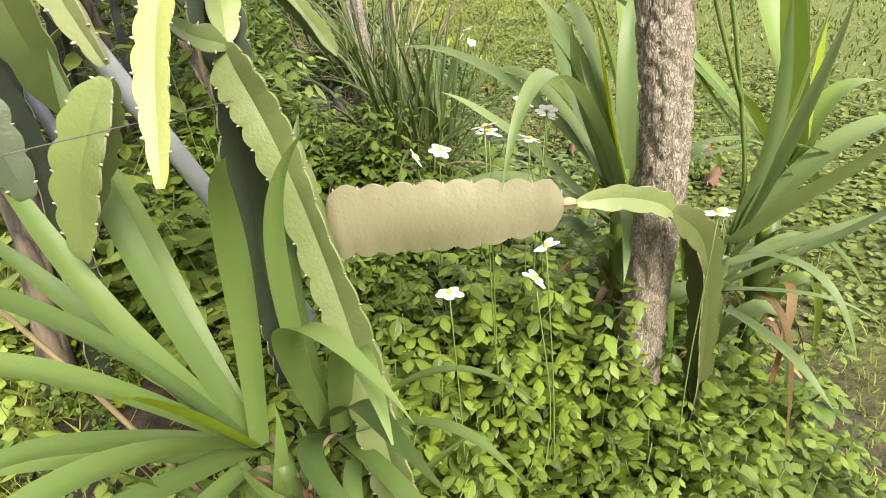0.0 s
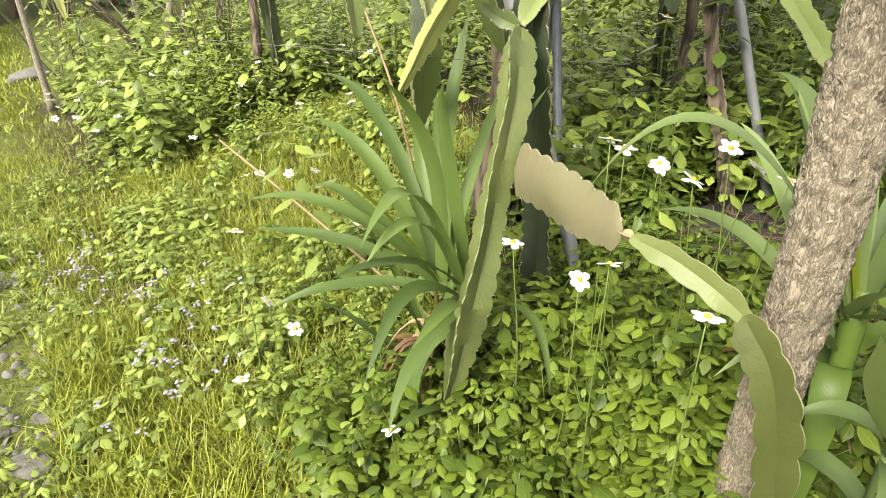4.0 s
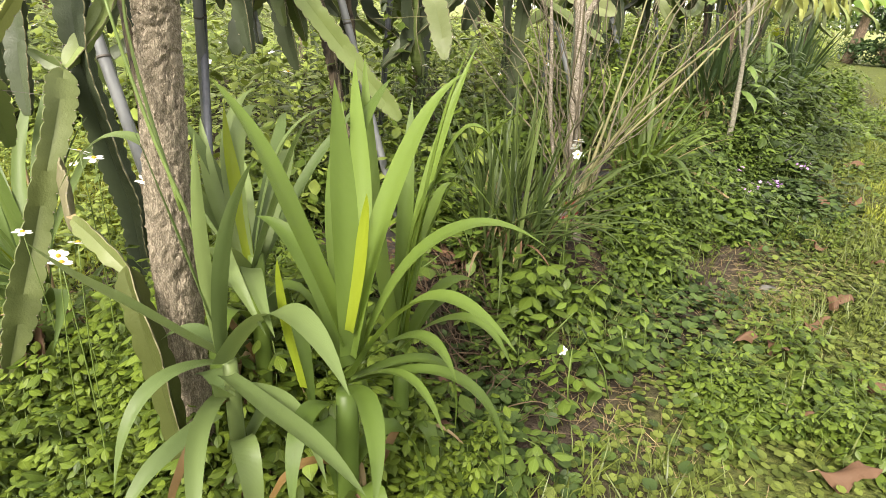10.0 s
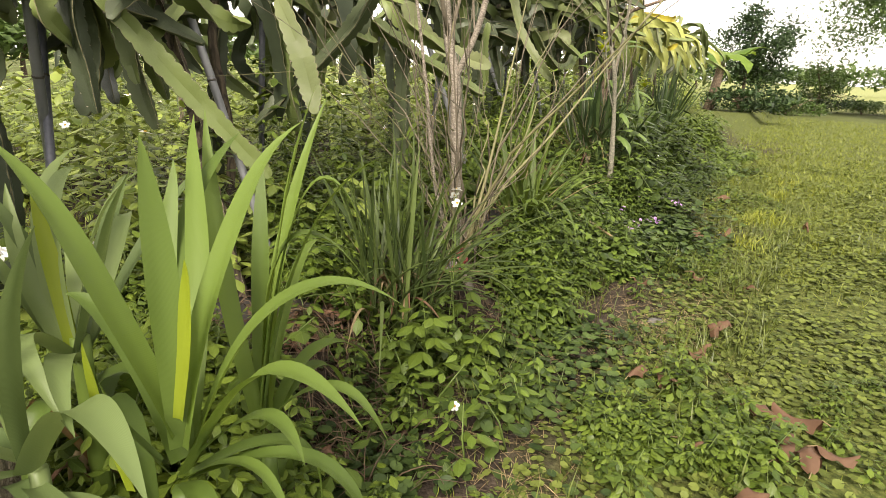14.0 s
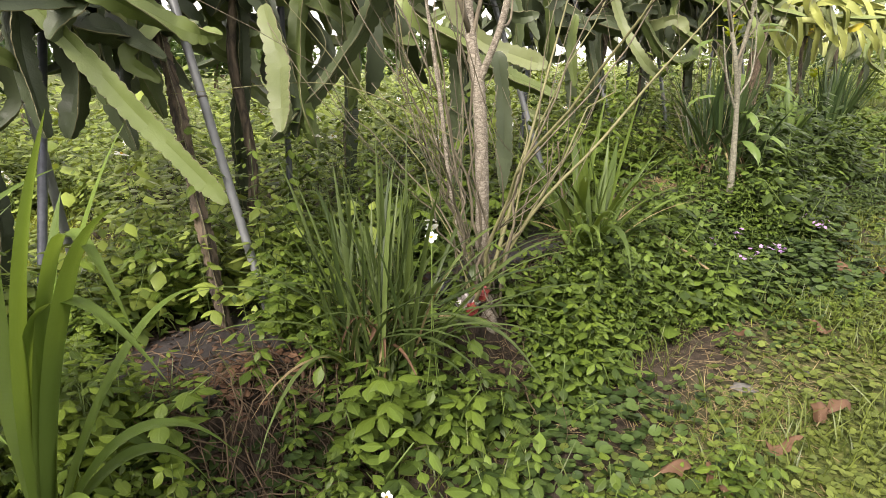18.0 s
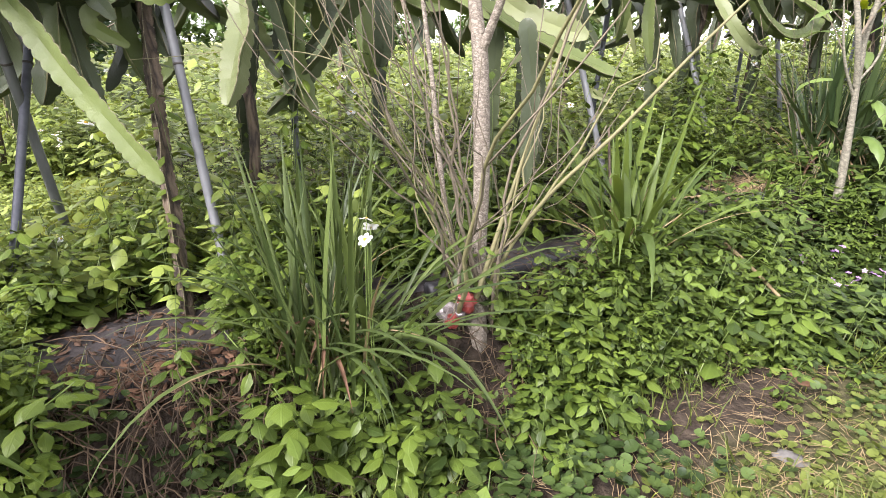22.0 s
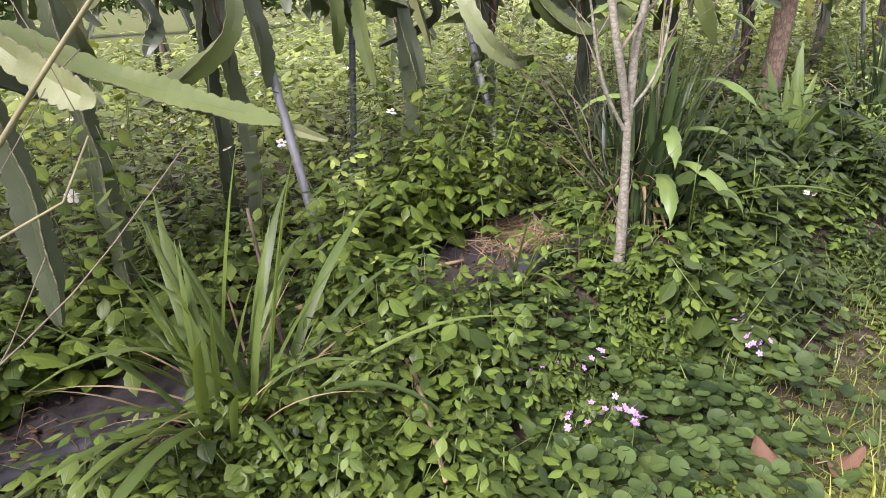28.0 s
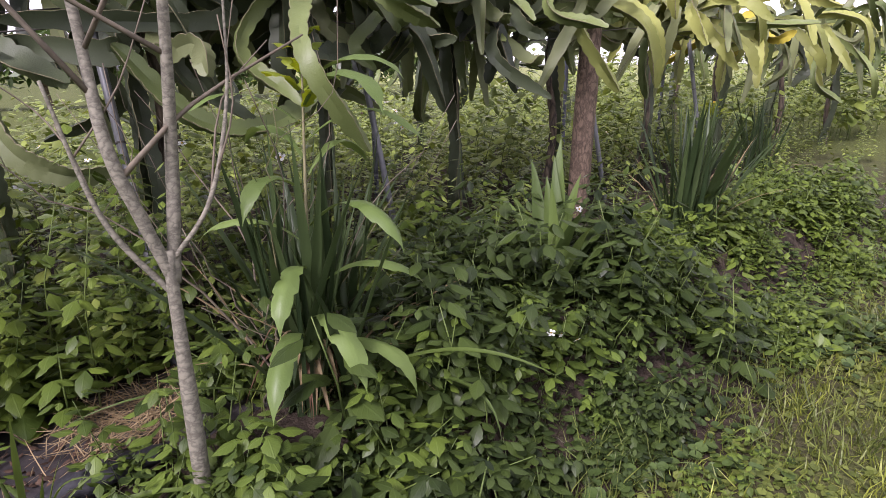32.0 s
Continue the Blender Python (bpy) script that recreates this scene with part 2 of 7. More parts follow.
M_cactusyellow = leaf_material("yellowed_cactus_skin", (0.3, 0.25, 0.03), (0.42, 0.36, 0.05), island=False, through_light=0.15, rough=0.5, scale=5)
M_cactusbrown = leaf_material("bronzed_cactus_skin", (0.115, 0.122, 0.055), (0.215, 0.165, 0.122), island=False, through_light=0.1, rough=0.5, scale=5)
M_cactusmoss = leaf_material("mossy_cactus_skin", (0.018, 0.026, 0.006), (0.052, 0.062, 0.018), (0.1, 0.08, 0.03), island=False, through_light=0.04, rough=0.55, scale=9, sheen=0.12)
M_cactuslime = leaf_material("lime_cactus_skin", (0.13, 0.155, 0.04), (0.29, 0.31, 0.085), island=False, through_light=0.15, rough=0.5, scale=6)
M_rim = plain_material("cactus_rim", [(0.3, (0.106, 0.0952, 0.0476)), (0.8, (0.19, 0.174, 0.101))], scale=30, rough=0.8)
M_spine = plain_material("spine_cushion", [(0.3, (0.12, 0.1, 0.07)), (0.8, (0.28, 0.25, 0.19))], scale=90, rough=0.9)
M_bark = bark_material("fissured_bark", (0.075, 0.058, 0.036), (0.29, 0.245, 0.18), 80, 0.004, 0.3)
M_pale = bark_material("pale_bark", (0.085, 0.068, 0.05), (0.265, 0.232, 0.185), 42, 0.002, 1.7)
M_brown = bark_material("brown_bark", (0.06, 0.042, 0.028), (0.19, 0.135, 0.09), 30, 0.004, 0.5)
M_twig = plain_material("twig_bark", [(0.25, (0.0476, 0.0381, 0.0269)), (0.8, (0.157, 0.132, 0.0924))], scale=20, rough=0.85)
M_shoot = plain_material("greenish_shoot", [(0.25, (0.0728, 0.0728, 0.0308)), (0.8, (0.174, 0.162, 0.0784))], scale=20, rough=0.7)
M_cactusolive = leaf_material("olive_cactus_skin", (0.05, 0.068, 0.02), (0.118, 0.14, 0.047), island=False, through_light=0.05, rough=0.5, scale=9)
M_cactuslemon = leaf_material("lemon_cactus_skin", (0.16, 0.185, 0.05), (0.27, 0.285, 0.1), island=False, through_light=0.15, rough=0.5, scale=5)
M_bud = plain_material("green_bud", [(0.2, (0.134, 0.168, 0.028)), (0.8, (0.28, 0.258, 0.0448))], scale=60, rough=0.6)
M_sapling = bark_material("smooth_grey_bark", (0.075, 0.07, 0.05), (0.175, 0.165, 0.12), 30, 0.001, 1.6)
M_woody = bark_material("woody_cactus_base", (0.02, 0.015, 0.012), (0.13, 0.098, 0.066), 22, 0.01, 0.25)
M_steel = plain_material("galvanised_pipe", [(0.2, (0.085, 0.09, 0.092)), (0.8, (0.18, 0.187, 0.19))], scale=12, rough=0.45, metal=0.2, bump=0.1, stretch=(1, 1, 0.2))
M_steeldark = plain_material("dark_pipe", [(0.2, (0.0432, 0.0468, 0.0576)), (0.8, (0.115, 0.122, 0.144))], scale=12, rough=0.5, metal=0.3, bump=0.1)
M_wire = plain_material("rusty_wire", [(0.2, (0.0336, 0.028, 0.0252)), (0.8, (0.112, 0.101, 0.0896))], rough=0.6, metal=0.5)
M_white = leaf_material("white_petal", (0.637, 0.646, 0.612), (0.731, 0.731, 0.714), through_light=0.25, rough=0.6)
M_yellow = plain_material("flower_disc", [(0.2, (0.308, 0.168, 0.0112)), (0.8, (0.42, 0.28, 0.0224))], scale=200, rough=0.8)
M_purple = leaf_material("pink_petal", (0.27, 0.12, 0.33), (0.42, 0.25, 0.5), through_light=0.12)
M_lilac = leaf_material("lilac_petal", (0.2, 0.18, 0.27), (0.33, 0.31, 0.39), through_light=0.2)
M_dry = leaf_material("dry_leaf", (0.04, 0.021, 0.012), (0.125, 0.068, 0.038), through_light=0.1, rough=0.75, scale=14)
M_deadleaf = leaf_material("small_dead_leaf", (0.025, 0.014, 0.009), (0.085, 0.05, 0.03), through_light=0.05, rough=0.8, scale=14)
# weed leaf with the shade below the canopy put into its darker colour
M_weedshaded = leaf_material("shaded_weed_leaf", (0.006, 0.013, 0.0035), (0.04, 0.063, 0.013), (0.1, 0.11, 0.024), through_light=0.08, sheen=0.22, ribs=0.35)
M_straw = leaf_material("straw", (0.112, 0.0728, 0.0336), (0.269, 0.207, 0.112), through_light=0.1, rough=0.8)
M_drystem = leaf_material("dry_stem", (0.025, 0.017, 0.011), (0.11, 0.076, 0.045), (0.224, 0.168, 0.0952), through_light=0.02, rough=0.8, scale=14)
M_film = plain_material("black_mulch_film", [(0.3, (0.0096, 0.0096, 0.0112)), (0.8, (0.04, 0.04, 0.044))], scale=20, rough=0.5, bump=0.5, depth=0.01, fine=35)
M_dustfilm = plain_material("dusty_mulch_film", [(0.3, (0.007, 0.0065, 0.007)), (0.75, (0.036, 0.031, 0.03))], scale=9, rough=0.6, bump=0.7, depth=0.012, fine=30)
M_red = plain_material("red_plastic", [(0.3, (0.13, 0.016, 0.013)), (0.8, (0.2, 0.04, 0.034))], rough=0.35, bump=0.4)
M_foil = plain_material("clear_wrapper", [(0.3, (0.09, 0.075, 0.07)), (0.8, (0.22, 0.2, 0.19))], rough=0.3, bump=0.5)
M_canopy = leaf_material("tree_leaf", (0.0112, 0.028, 0.0101), (0.0392, 0.07, 0.0224), through_light=0.2)
M_canopylight = leaf_material("light_tree_leaf", (0.028, 0.0616, 0.014), (0.084, 0.134, 0.0336), through_light=0.25)
M_banana = leaf_material("banana_leaf", (0.056, 0.112, 0.0168), (0.146, 0.224, 0.0392), island=False, through_light=0.35, veins=2.0)
M_thistle = leaf_material("thistle_leaf", (0.066, 0.108, 0.026), (0.14, 0.205, 0.054), island=False, through_light=0.25, scale=12)
M_rock = plain_material("stone", [(0.25, (0.06, 0.057, 0.052)), (0.8, (0.14, 0.133, 0.122))], scale=14, rough=0.85, bump=0.6)


def soil_material():
    m, n, l, b = shader("soil_and_turf")
    tc = n.new("ShaderNodeTexCoord")

    def nz(s, d=8):
        x = n.new("ShaderNodeTexNoise")
        x.inputs["Scale"].default_value, x.inputs["Detail"].default_value = s, d
        l.new(tc.outputs["Object"], x.inputs["Vector"])
        return x.outputs[0]
    soil = ramp(n, [(0.3, (0.014, 0.0105, 0.0075)), (0.55, (0.04, 0.03, 0.021)), (0.78, (0.085, 0.066, 0.047))])
    l.new(nz(22), soil.inputs[0])
    turf = ramp(n, [(0.3, (0.03, 0.042, 0.0096)), (0.55, (0.078, 0.093, 0.021)), (0.8, (0.15, 0.15, 0.051))])
    l.new(nz(40), turf.inputs[0])
    sep = n.new("ShaderNodeSeparateXYZ")
    l.new(tc.outputs["Object"], sep.inputs[0])

    def rng_map(src, lo, hi):
        r = n.new("ShaderNodeMapRange")
        r.inputs[1].default_value, r.inputs[2].default_value = lo, hi
        l.new(src, r.inputs[0])
        return r.outputs[0]

    def high(a, b):
        x = n.new("ShaderNodeMath")
        x.operation = "MAXIMUM"
        l.new(a, x.inputs[0])
        l.new(b, x.inputs[1])
        return x.outputs[0]
    side = high(high(high(rng_map(sep.outputs[0], -4.5, -7.0), rng_map(sep.outputs[0], 0.2, 1.3)), rng_map(sep.outputs[1], -0.4, -1.1)), rng_map(sep.outputs[1], 9.0, 13.0))
    ad = n.new("ShaderNodeMath")
    ad.operation = "MULTIPLY_ADD"
    ad.inputs[1].default_value = 0.75
    l.new(nz(1.7, 4), ad.inputs[0])
    l.new(side, ad.inputs[2])
    cut = n.new("ShaderNodeMapRange")
    cut.inputs[1].default_value, cut.inputs[2].default_value = 0.62, 1.2
    l.new(ad.outputs[0], cut.inputs[0])
    mx = n.new("ShaderNodeMixRGB")
    l.new(cut.outputs[0], mx.inputs[0])
    l.new(soil.outputs[0], mx.inputs[1])
    l.new(turf.outputs[0], mx.inputs[2])
    crop = ramp(n, [(0.3, (0.16, 0.18, 0.06)), (0.7, (0.26, 0.28, 0.11))])
    l.new(nz(0.6), crop.inputs[0])
    field = n.new("ShaderNodeMixRGB")
    l.new(rng_map(sep.outputs[1], 33.0, 35.0), field.inputs[0])
    l.new(mx.outputs[0], field.inputs[1])
    l.new(crop.outputs[0], field.inputs[2])
    l.new(field.outputs[0], b.inputs["Base Color"])
    bp = n.new("ShaderNodeBump")
    bp.inputs["Strength"].default_value, bp.inputs["Distance"].default_value = 0.7, 0.02
    l.new(nz(60), bp.inputs["Height"])
    l.new(bp.outputs[0], b.inputs["Normal"])
    b.inputs["Roughness"].default_value = 0.95
    b.inputs["Specular IOR Level"].default_value = 0.2
    return m


M_soil = soil_material()

# ---- geometry helpers ----
def mesh_of(name, V, F, mats, uv=None, index=None, smooth=True, crease=0):
    """A mesh from arrays: V points, F faces of one size, uv per point, index of the material per face."""
    V, F = np.asarray(V, dtype=np.float32), np.asarray(F, dtype=np.int32)
    me = bpy.data.meshes.new(name)
    nf, k = F.shape
    me.vertices.add(len(V))
    me.vertices.foreach_set("co", V.ravel())
    me.loops.add(nf * k)
    me.loops.foreach_set("vertex_index", F.ravel())
    me.polygons.add(nf)
    me.polygons.foreach_set("loop_start", np.arange(nf, dtype=np.int32) * k)
    me.polygons.foreach_set("use_smooth", np.full(nf, smooth))
    for m in (mats if isinstance(mats, (list, tuple)) else [mats]):
        me.materials.append(m)
    if index is not None:
        me.polygons.foreach_set("material_index", np.asarray(index, dtype=np.int32))
    if uv is not None:
        layer = me.uv_layers.new(name="UVMap")
        layer.data.foreach_set("uv", np.asarray(uv, dtype=np.float32)[F.ravel()].ravel())
    me.update(calc_edges=True)
    if crease:
        me.set_sharp_from_angle(angle=radians(crease))
    return me


def thing(name, place=(0, 0, 0), label="", category="", group="", rz=0.0):
    e = new(name)
    e.empty_display_size = 0.05
    e.matrix_basis = pose(*place, 0, 0, rz)
    return tagged(e, label, category, group)


def part(name, me, parent, label="", m=None):
    o = new(name, me)
    o.parent = parent
    if m is not None:
        o.matrix_basis = m
    return tagged(o, label)


def single(name, me, label, category, group="", kind="", m=None):
    o = new(name, me)
    if m is not None:
        o.matrix_basis = m
    return tagged(o, label, category, group, kind)


def bez(points, n):
    """Points along a smooth curve through the given ones (Catmull-Rom)."""
    P = np.array(points, float)
    if len(P) == 2:
        return P[0] + (P[1] - P[0]) * np.linspace(0, 1, n)[:, None]
    Q = np.vstack([2 * P[0] - P[1], P, 2 * P[-1] - P[-2]])
    out = []
    for u in np.linspace(0, len(P) - 1 - 1e-6, n):
        i, f = int(u), u - int(u)
        a, b, c, d = Q[i:i + 4]
        out.append(0.5 * (2 * b + (c - a) * f + (2 * a - 5 * b + 4 * c - d) * f ** 2 + (3 * b - a - 3 * c + d) * f ** 3))
    return np.array(out)


def frames_along(P, up=(0, 0, 1)):
    T = np.gradient(P, axis=0)
    T /= np.linalg.norm(T, axis=1)[:, None] + 1e-9
    N = np.zeros_like(P)
    ref = np.cross(T[0], up)
    if np.linalg.norm(ref) < 0.2:
        ref = np.cross(T[0], (1, 0.2, 0))
    for i in range(len(P)):
        ref = ref - T[i] * (ref @ T[i])
        ref /= np.linalg.norm(ref) + 1e-9
        N[i] = ref
    return T, N, np.cross(T, N)


def tube(P, R, sides=7, rough=0.0, rng=None, flute=0.0):
    """A closed tapered tube along P."""
    P = np.asarray(P, float)
    R = np.broadcast_to(np.asarray(R, float), (len(P),))
    _, N, B = frames_along(P)
    a = np.linspace(0, 2 * np.pi, sides, endpoint=False)
    rad = R[:, None] * np.ones(sides)
    if rough:
        rad = rad * (1 + rough * (rng.random(rad.shape) - 0.5))
    P, rad = np.vstack([P[:1], P, P[-1:]]), np.vstack([rad[:1] * 0.02, rad, rad[-1:] * 0.02])
    N, B = np.vstack([N[:1], N, N[-1:]]), np.vstack([B[:1], B, B[-1:]])
    V = P[:, None] + rad[..., None] * (np.cos(a)[None, :, None] * N[:, None] + np.sin(a)[None, :, None] * B[:, None])
    n = len(P)
    i, j = np.meshgrid(np.arange(n - 1), np.arange(sides), indexing="ij")
    k = (j + 1) % sides
    F = np.stack([i * sides + j, i * sides + k, (i + 1) * sides + k, (i + 1) * sides + j], -1).reshape(-1, 4)
    return V.reshape(-1, 3), F


def join(pieces):
    """Several (V, F) or (V, F, uv) into one."""
    Vs, Fs, k = [], [], 0
    for p in pieces:
        Vs.append(p[0])
        Fs.append(p[1] + k)
        k += len(p[0])
    return np.vstack(Vs), np.vstack(Fs)


def strap(P, W, side=None, across=5, fold=0.25, wave=0.0, rng=None):
    """A strap leaf along P with half widths W, folded along its middle."""
    P = np.asarray(P, float)
    T = np.gradient(P, axis=0)
    T /= np.linalg.norm(T, axis=1)[:, None] + 1e-9
    if side is None:
        d = P[-1] - P[0]
        side = np.cross((d[0], d[1], 0.0), (0, 0, 1.0))
        if np.linalg.norm(side) < 1e-4:
            side = np.array([1.0, 0, 0])
    S = np.asarray(side, float) - T * (T @ np.asarray(side, float))[:, None]
    S /= np.linalg.norm(S, axis=1)[:, None] + 1e-9
    U = np.cross(S, T)
    u = np.linspace(-1, 1, across)
    lift = (0.45 * np.abs(u) + 0.55 * u * u) * fold
    W = np.asarray(W, float)[:, None]
    V = P[:, None] + (W * u)[..., None] * S[:, None] + (W * lift)[..., None] * U[:, None]
    if wave and rng is not None:
        ph = rng.random() * 6.28
        V = V + (wave * W * np.sin(np.linspace(0, 9, len(P)) + ph)[:, None] * u[None] ** 2)[..., None] * U[:, None]
    n = len(P)
    i, j = np.meshgrid(np.arange(n - 1), np.arange(across - 1), indexing="ij")
    F = np.stack([i * across + j, i * across + j + 1, (i + 1) * across + j + 1, (i + 1) * across + j], -1).reshape(-1, 4)
    uv = np.stack(np.broadcast_arrays(u[None] * 0.5 + 0.5, np.linspace(0, 1, n)[:, None]), -1).reshape(-1, 2)
    return V.reshape(-1, 3), F, uv


def spread(V, F, mats4):
    """Copies of one template at many 4x4 poses, as one pair of arrays."""
    V4 = np.concatenate([V, np.ones((len(V), 1))], 1)
    out = np.einsum("nij,vj->nvi", mats4[:, :3], V4)
    k = len(V)
    FF = F[None] + (np.arange(len(mats4)) * k)[:, None, None]
    return out.reshape(-1, 3), FF.reshape(-1, F.shape[1])


def poses(xyz, rz, scale, tilt=None, tilt_az=None):
    """Many 4x4 poses from places, turns about z, sizes and tilts."""
    n = len(xyz)
    c, s = np.cos(rz), np.sin(rz)
    Rz = np.zeros((n, 3, 3))
    Rz[:, 0, 0], Rz[:, 0, 1], Rz[:, 1, 0], Rz[:, 1, 1], Rz[:, 2, 2] = c, -s, s, c, 1
    if tilt is not None:
        ct, st = np.cos(tilt), np.sin(tilt)
        a = tilt_az
        k = np.stack([-np.sin(a), np.cos(a), 0 * a], -1)
        K = np.zeros((n, 3, 3))
        K[:, 0, 1], K[:, 0, 2], K[:, 1, 0], K[:, 1, 2], K[:, 2, 0], K[:, 2, 1] = -k[:, 2], k[:, 1], k[:, 2], -k[:, 0], -k[:, 1], k[:, 0]
        Rt = np.eye(3) + st[:, None, None] * K + (1 - ct)[:, None, None] * (K @ K)
        Rz = Rt @ Rz
    out = np.zeros((n, 4, 4))
    sc = np.asarray(scale, float)
    out[:, :3, :3] = Rz * (sc[:, None, None] if sc.ndim == 1 else sc)
    out[:, :3, 3] = xyz
    out[:, 3, 3] = 1
    return out


def smooth01(x):
    x = np.clip(x, 0, 1)
    return x * x * (3 - 2 * x)


def lumps(x, y, s, seed):
    """Cheap smooth noise between -1 and 1."""
    return (np.sin(x * s * 1.31 + seed) * np.cos(y * s * 1.17 + seed * 1.7) + np.sin((x + y) * s * 0.73 + seed * 2.3) * np.cos((x - y) * s * 0.91 - seed)) / 2


# ---- ground ----
def ground_z(x, y):
    """Path, and the raised planting bed beside it."""
    x, y = np.asarray(x, float), np.asarray(y, float)
    path = -0.05 + 0.15 * smooth01((y - 2.5) / 4.0)
    bed = 0.06 + 0.22 * smooth01((y + 0.4) / 1.2)
    edge = 0.04 + 0.4 * smooth01((0.75 - y) / 0.6) + 0.2 * smooth01((y - 1.3) / 1.0) - 0.12 * np.exp(-((y - 3.95) / 0.4) ** 2) + 0.03 * np.sin(y * 2.3)
    rise = smooth01((edge - x) / (0.34 + 0.2 * smooth01((0.75 - y) / 0.6) + 0.06 * smooth01((y - 1.3) / 1.0))) * smooth01((y + 0.75) / 0.5)
    far = 1 - smooth01((np.hypot(x, y - 3) - 14) / 16)
    return (path + bed * rise) * far + 0.02 * lumps(x, y, 3.1, 1.0) + 0.008 * lumps(x, y, 11, 4.0)


def make_ground():
    lin = np.linspace(-7, 7, 150)
    grow = np.sign(lin) * (np.abs(lin) + 0.00022 * np.expm1(np.abs(lin) * 2.15))
    X, Y = np.meshgrid(grow, grow + 3.0, indexing="ij")
    Z = ground_z(X, Y)
    V = np.stack([X, Y, Z], -1).reshape(-1, 3)
    n = len(lin)
    i, j = np.meshgrid(np.arange(n - 1), np.arange(n - 1), indexing="ij")
    F = np.stack([i * n + j, (i + 1) * n + j, (i + 1) * n + j + 1, i * n + j + 1], -1).reshape(-1, 4)
    single("ground", mesh_of("ground", V, F, M_soil), "uneven brown soil and short turf of a farm path", "ground", kind="structure")


make_ground()

# ---- strap-leaved plants ----
def iris_leaf(base, ctrl, tip, width, n=18, seed=0, fold=0.22, twist=0.0, edge=0.0):
    """Sword leaf from base over ctrl to tip: sheathing base, widest about its middle, long point."""
    rng = np.random.default_rng(seed)
    base, ctrl, tip = (np.array(v, float) for v in (base, ctrl, tip))
    t = np.linspace(0, 1, n)[:, None]
    P = (1 - t) ** 2 * base + 2 * t * (1 - t) * ctrl + t ** 2 * tip
    L = np.linalg.norm(np.diff(P, axis=0), axis=1).sum()
    d = tip - base
    flat = np.array([-d[1], d[0], 0.0]) / (np.hypot(d[0], d[1]) + 1e-6)
    P = P + (L * 0.022 * rng.normal() * np.sin(t * np.pi * 1.5)) * flat
    s = np.linspace(0, 1, n)
    W = width * (0.78 + 0.22 * np.sin(np.clip(s / 0.45, 0, 1) * np.pi / 2)) * np.maximum(1 - np.clip((s - 0.42) / 0.58, 0, 1) ** 1.9, 0.012)
    side = np.cross((d[0], d[1], 0.0), (0, 0, 1.0))
    if np.hypot(d[0], d[1]) < 0.05:
        side = np.array([1.0, 0.2, 0])
    side = side / np.linalg.norm(side)
    if twist:
        c, q = math.cos(twist), math.sin(twist)
        side = np.array([side[0] * c - side[1] * q, side[0] * q + side[1] * c, side[2]])
    if edge:
        side = side * math.cos(edge) + np.array([0, 0, math.sin(edge)])
    return strap(P, W * 0.5, side, 7, fold, 0.1, rng)


def fan_leaves(rng, count, length, width, spread_deg=55, turn=None, flat=0.6):
    """Leaf specs of one fan: azimuth, lean at the base, bend, length, width."""
    out = []
    for i in range(count):
        az = rng.uniform(0, 360) if turn is None else turn + (0 if i % 2 else 180) + rng.uniform(-40, 40) * flat
        lean = spread_deg * ((i + 0.5) / count) ** 1.1 + rng.uniform(-5, 5)
        out.append((az, lean, lean * rng.uniform(0.6, 1.3) + 8, length * rng.uniform(0.75, 1.1), width * rng.uniform(0.8, 1.1)))
    return out


def spec_leaf(spec, seed):
    az, lean, bend, length, width = spec
    a, l0, l1 = radians(az), radians(lean), radians(lean + bend)
    d = np.array([math.cos(a), math.sin(a)])
    ctrl = np.array([*(d * math.sin(l0) * length * 0.55), math.cos(l0) * length * 0.55])
    tip = ctrl + np.array([*(d * math.sin(l1) * length * 0.5), math.cos(l1) * length * 0.5])
    return iris_leaf((0, 0, 0), ctrl, tip, width, seed=seed)


def iris_plant(place, label, fans, leaves, seed, material=None, group="iris plants", edge=0.0):
    """fans: (dx, dy, count, length, width, spread, turn); leaves: (base, ctrl, tip, width) in the world."""
    rng = np.random.default_rng(seed)
    x, y = place
    z = float(ground_z(x, y)) - 0.01
    t = thing("iris_plant", (x, y, z), label, "plant", group)
    k = 0
    for dx, dy, count, length, width, spr, turn in fans:
        for spec in fan_leaves(rng, count, length, width, spr, turn):
            k += 1
            V, F, uv = spec_leaf(spec, seed * 100 + k)
            young_leaf = spec[1] < 9 and material is None
            part("leaf", mesh_of("iris_leaf", V, F, M_irisyoung if young_leaf else (material or M_iris), uv), t, m=pose(dx, dy, 0))
    o = np.array([x, y, z])
    for base, ctrl, tip, width, *rest in leaves:
        k += 1
        V, F, uv = iris_leaf(np.array(base) - o, np.array(ctrl) - o, np.array(tip) - o, width, seed=seed * 100 + k, edge=0.0 if 2 in rest else edge * rng.uniform(0.6, 1.3))
        part("leaf", mesh_of("iris_leaf", V, F, M_irisyoung if 1 in rest else (material or M_iris), uv), t, "yellow-green young blade" if 1 in rest else "")
    return t


def blade_mesh(q, lean, bend, half, mat, length=0.78):
    rr = np.random.default_rng(900 + q)
    length += 0.05 * rr.standard_normal()
    nseg = 11
    ang = np.radians(lean + bend * np.linspace(0, 1, nseg) ** 1.7)
    P = np.cumsum(np.stack([np.sin(ang), 0 * ang + 0.04 * rr.standard_normal() * np.linspace(0, 1, nseg), np.cos(ang)], -1) * length / nseg, 0)
    P -= P[0]
    s = np.linspace(0, 1, nseg)
    V, F, uv = strap(P, half * (0.7 + 0.3 * np.sin(np.pi * s)) * np.clip((1 - s) * 3, 0.05, 1), (0, 1, 0), 3, 0.5)
    return mesh_of("grassy_blade", V, F, mat, uv)


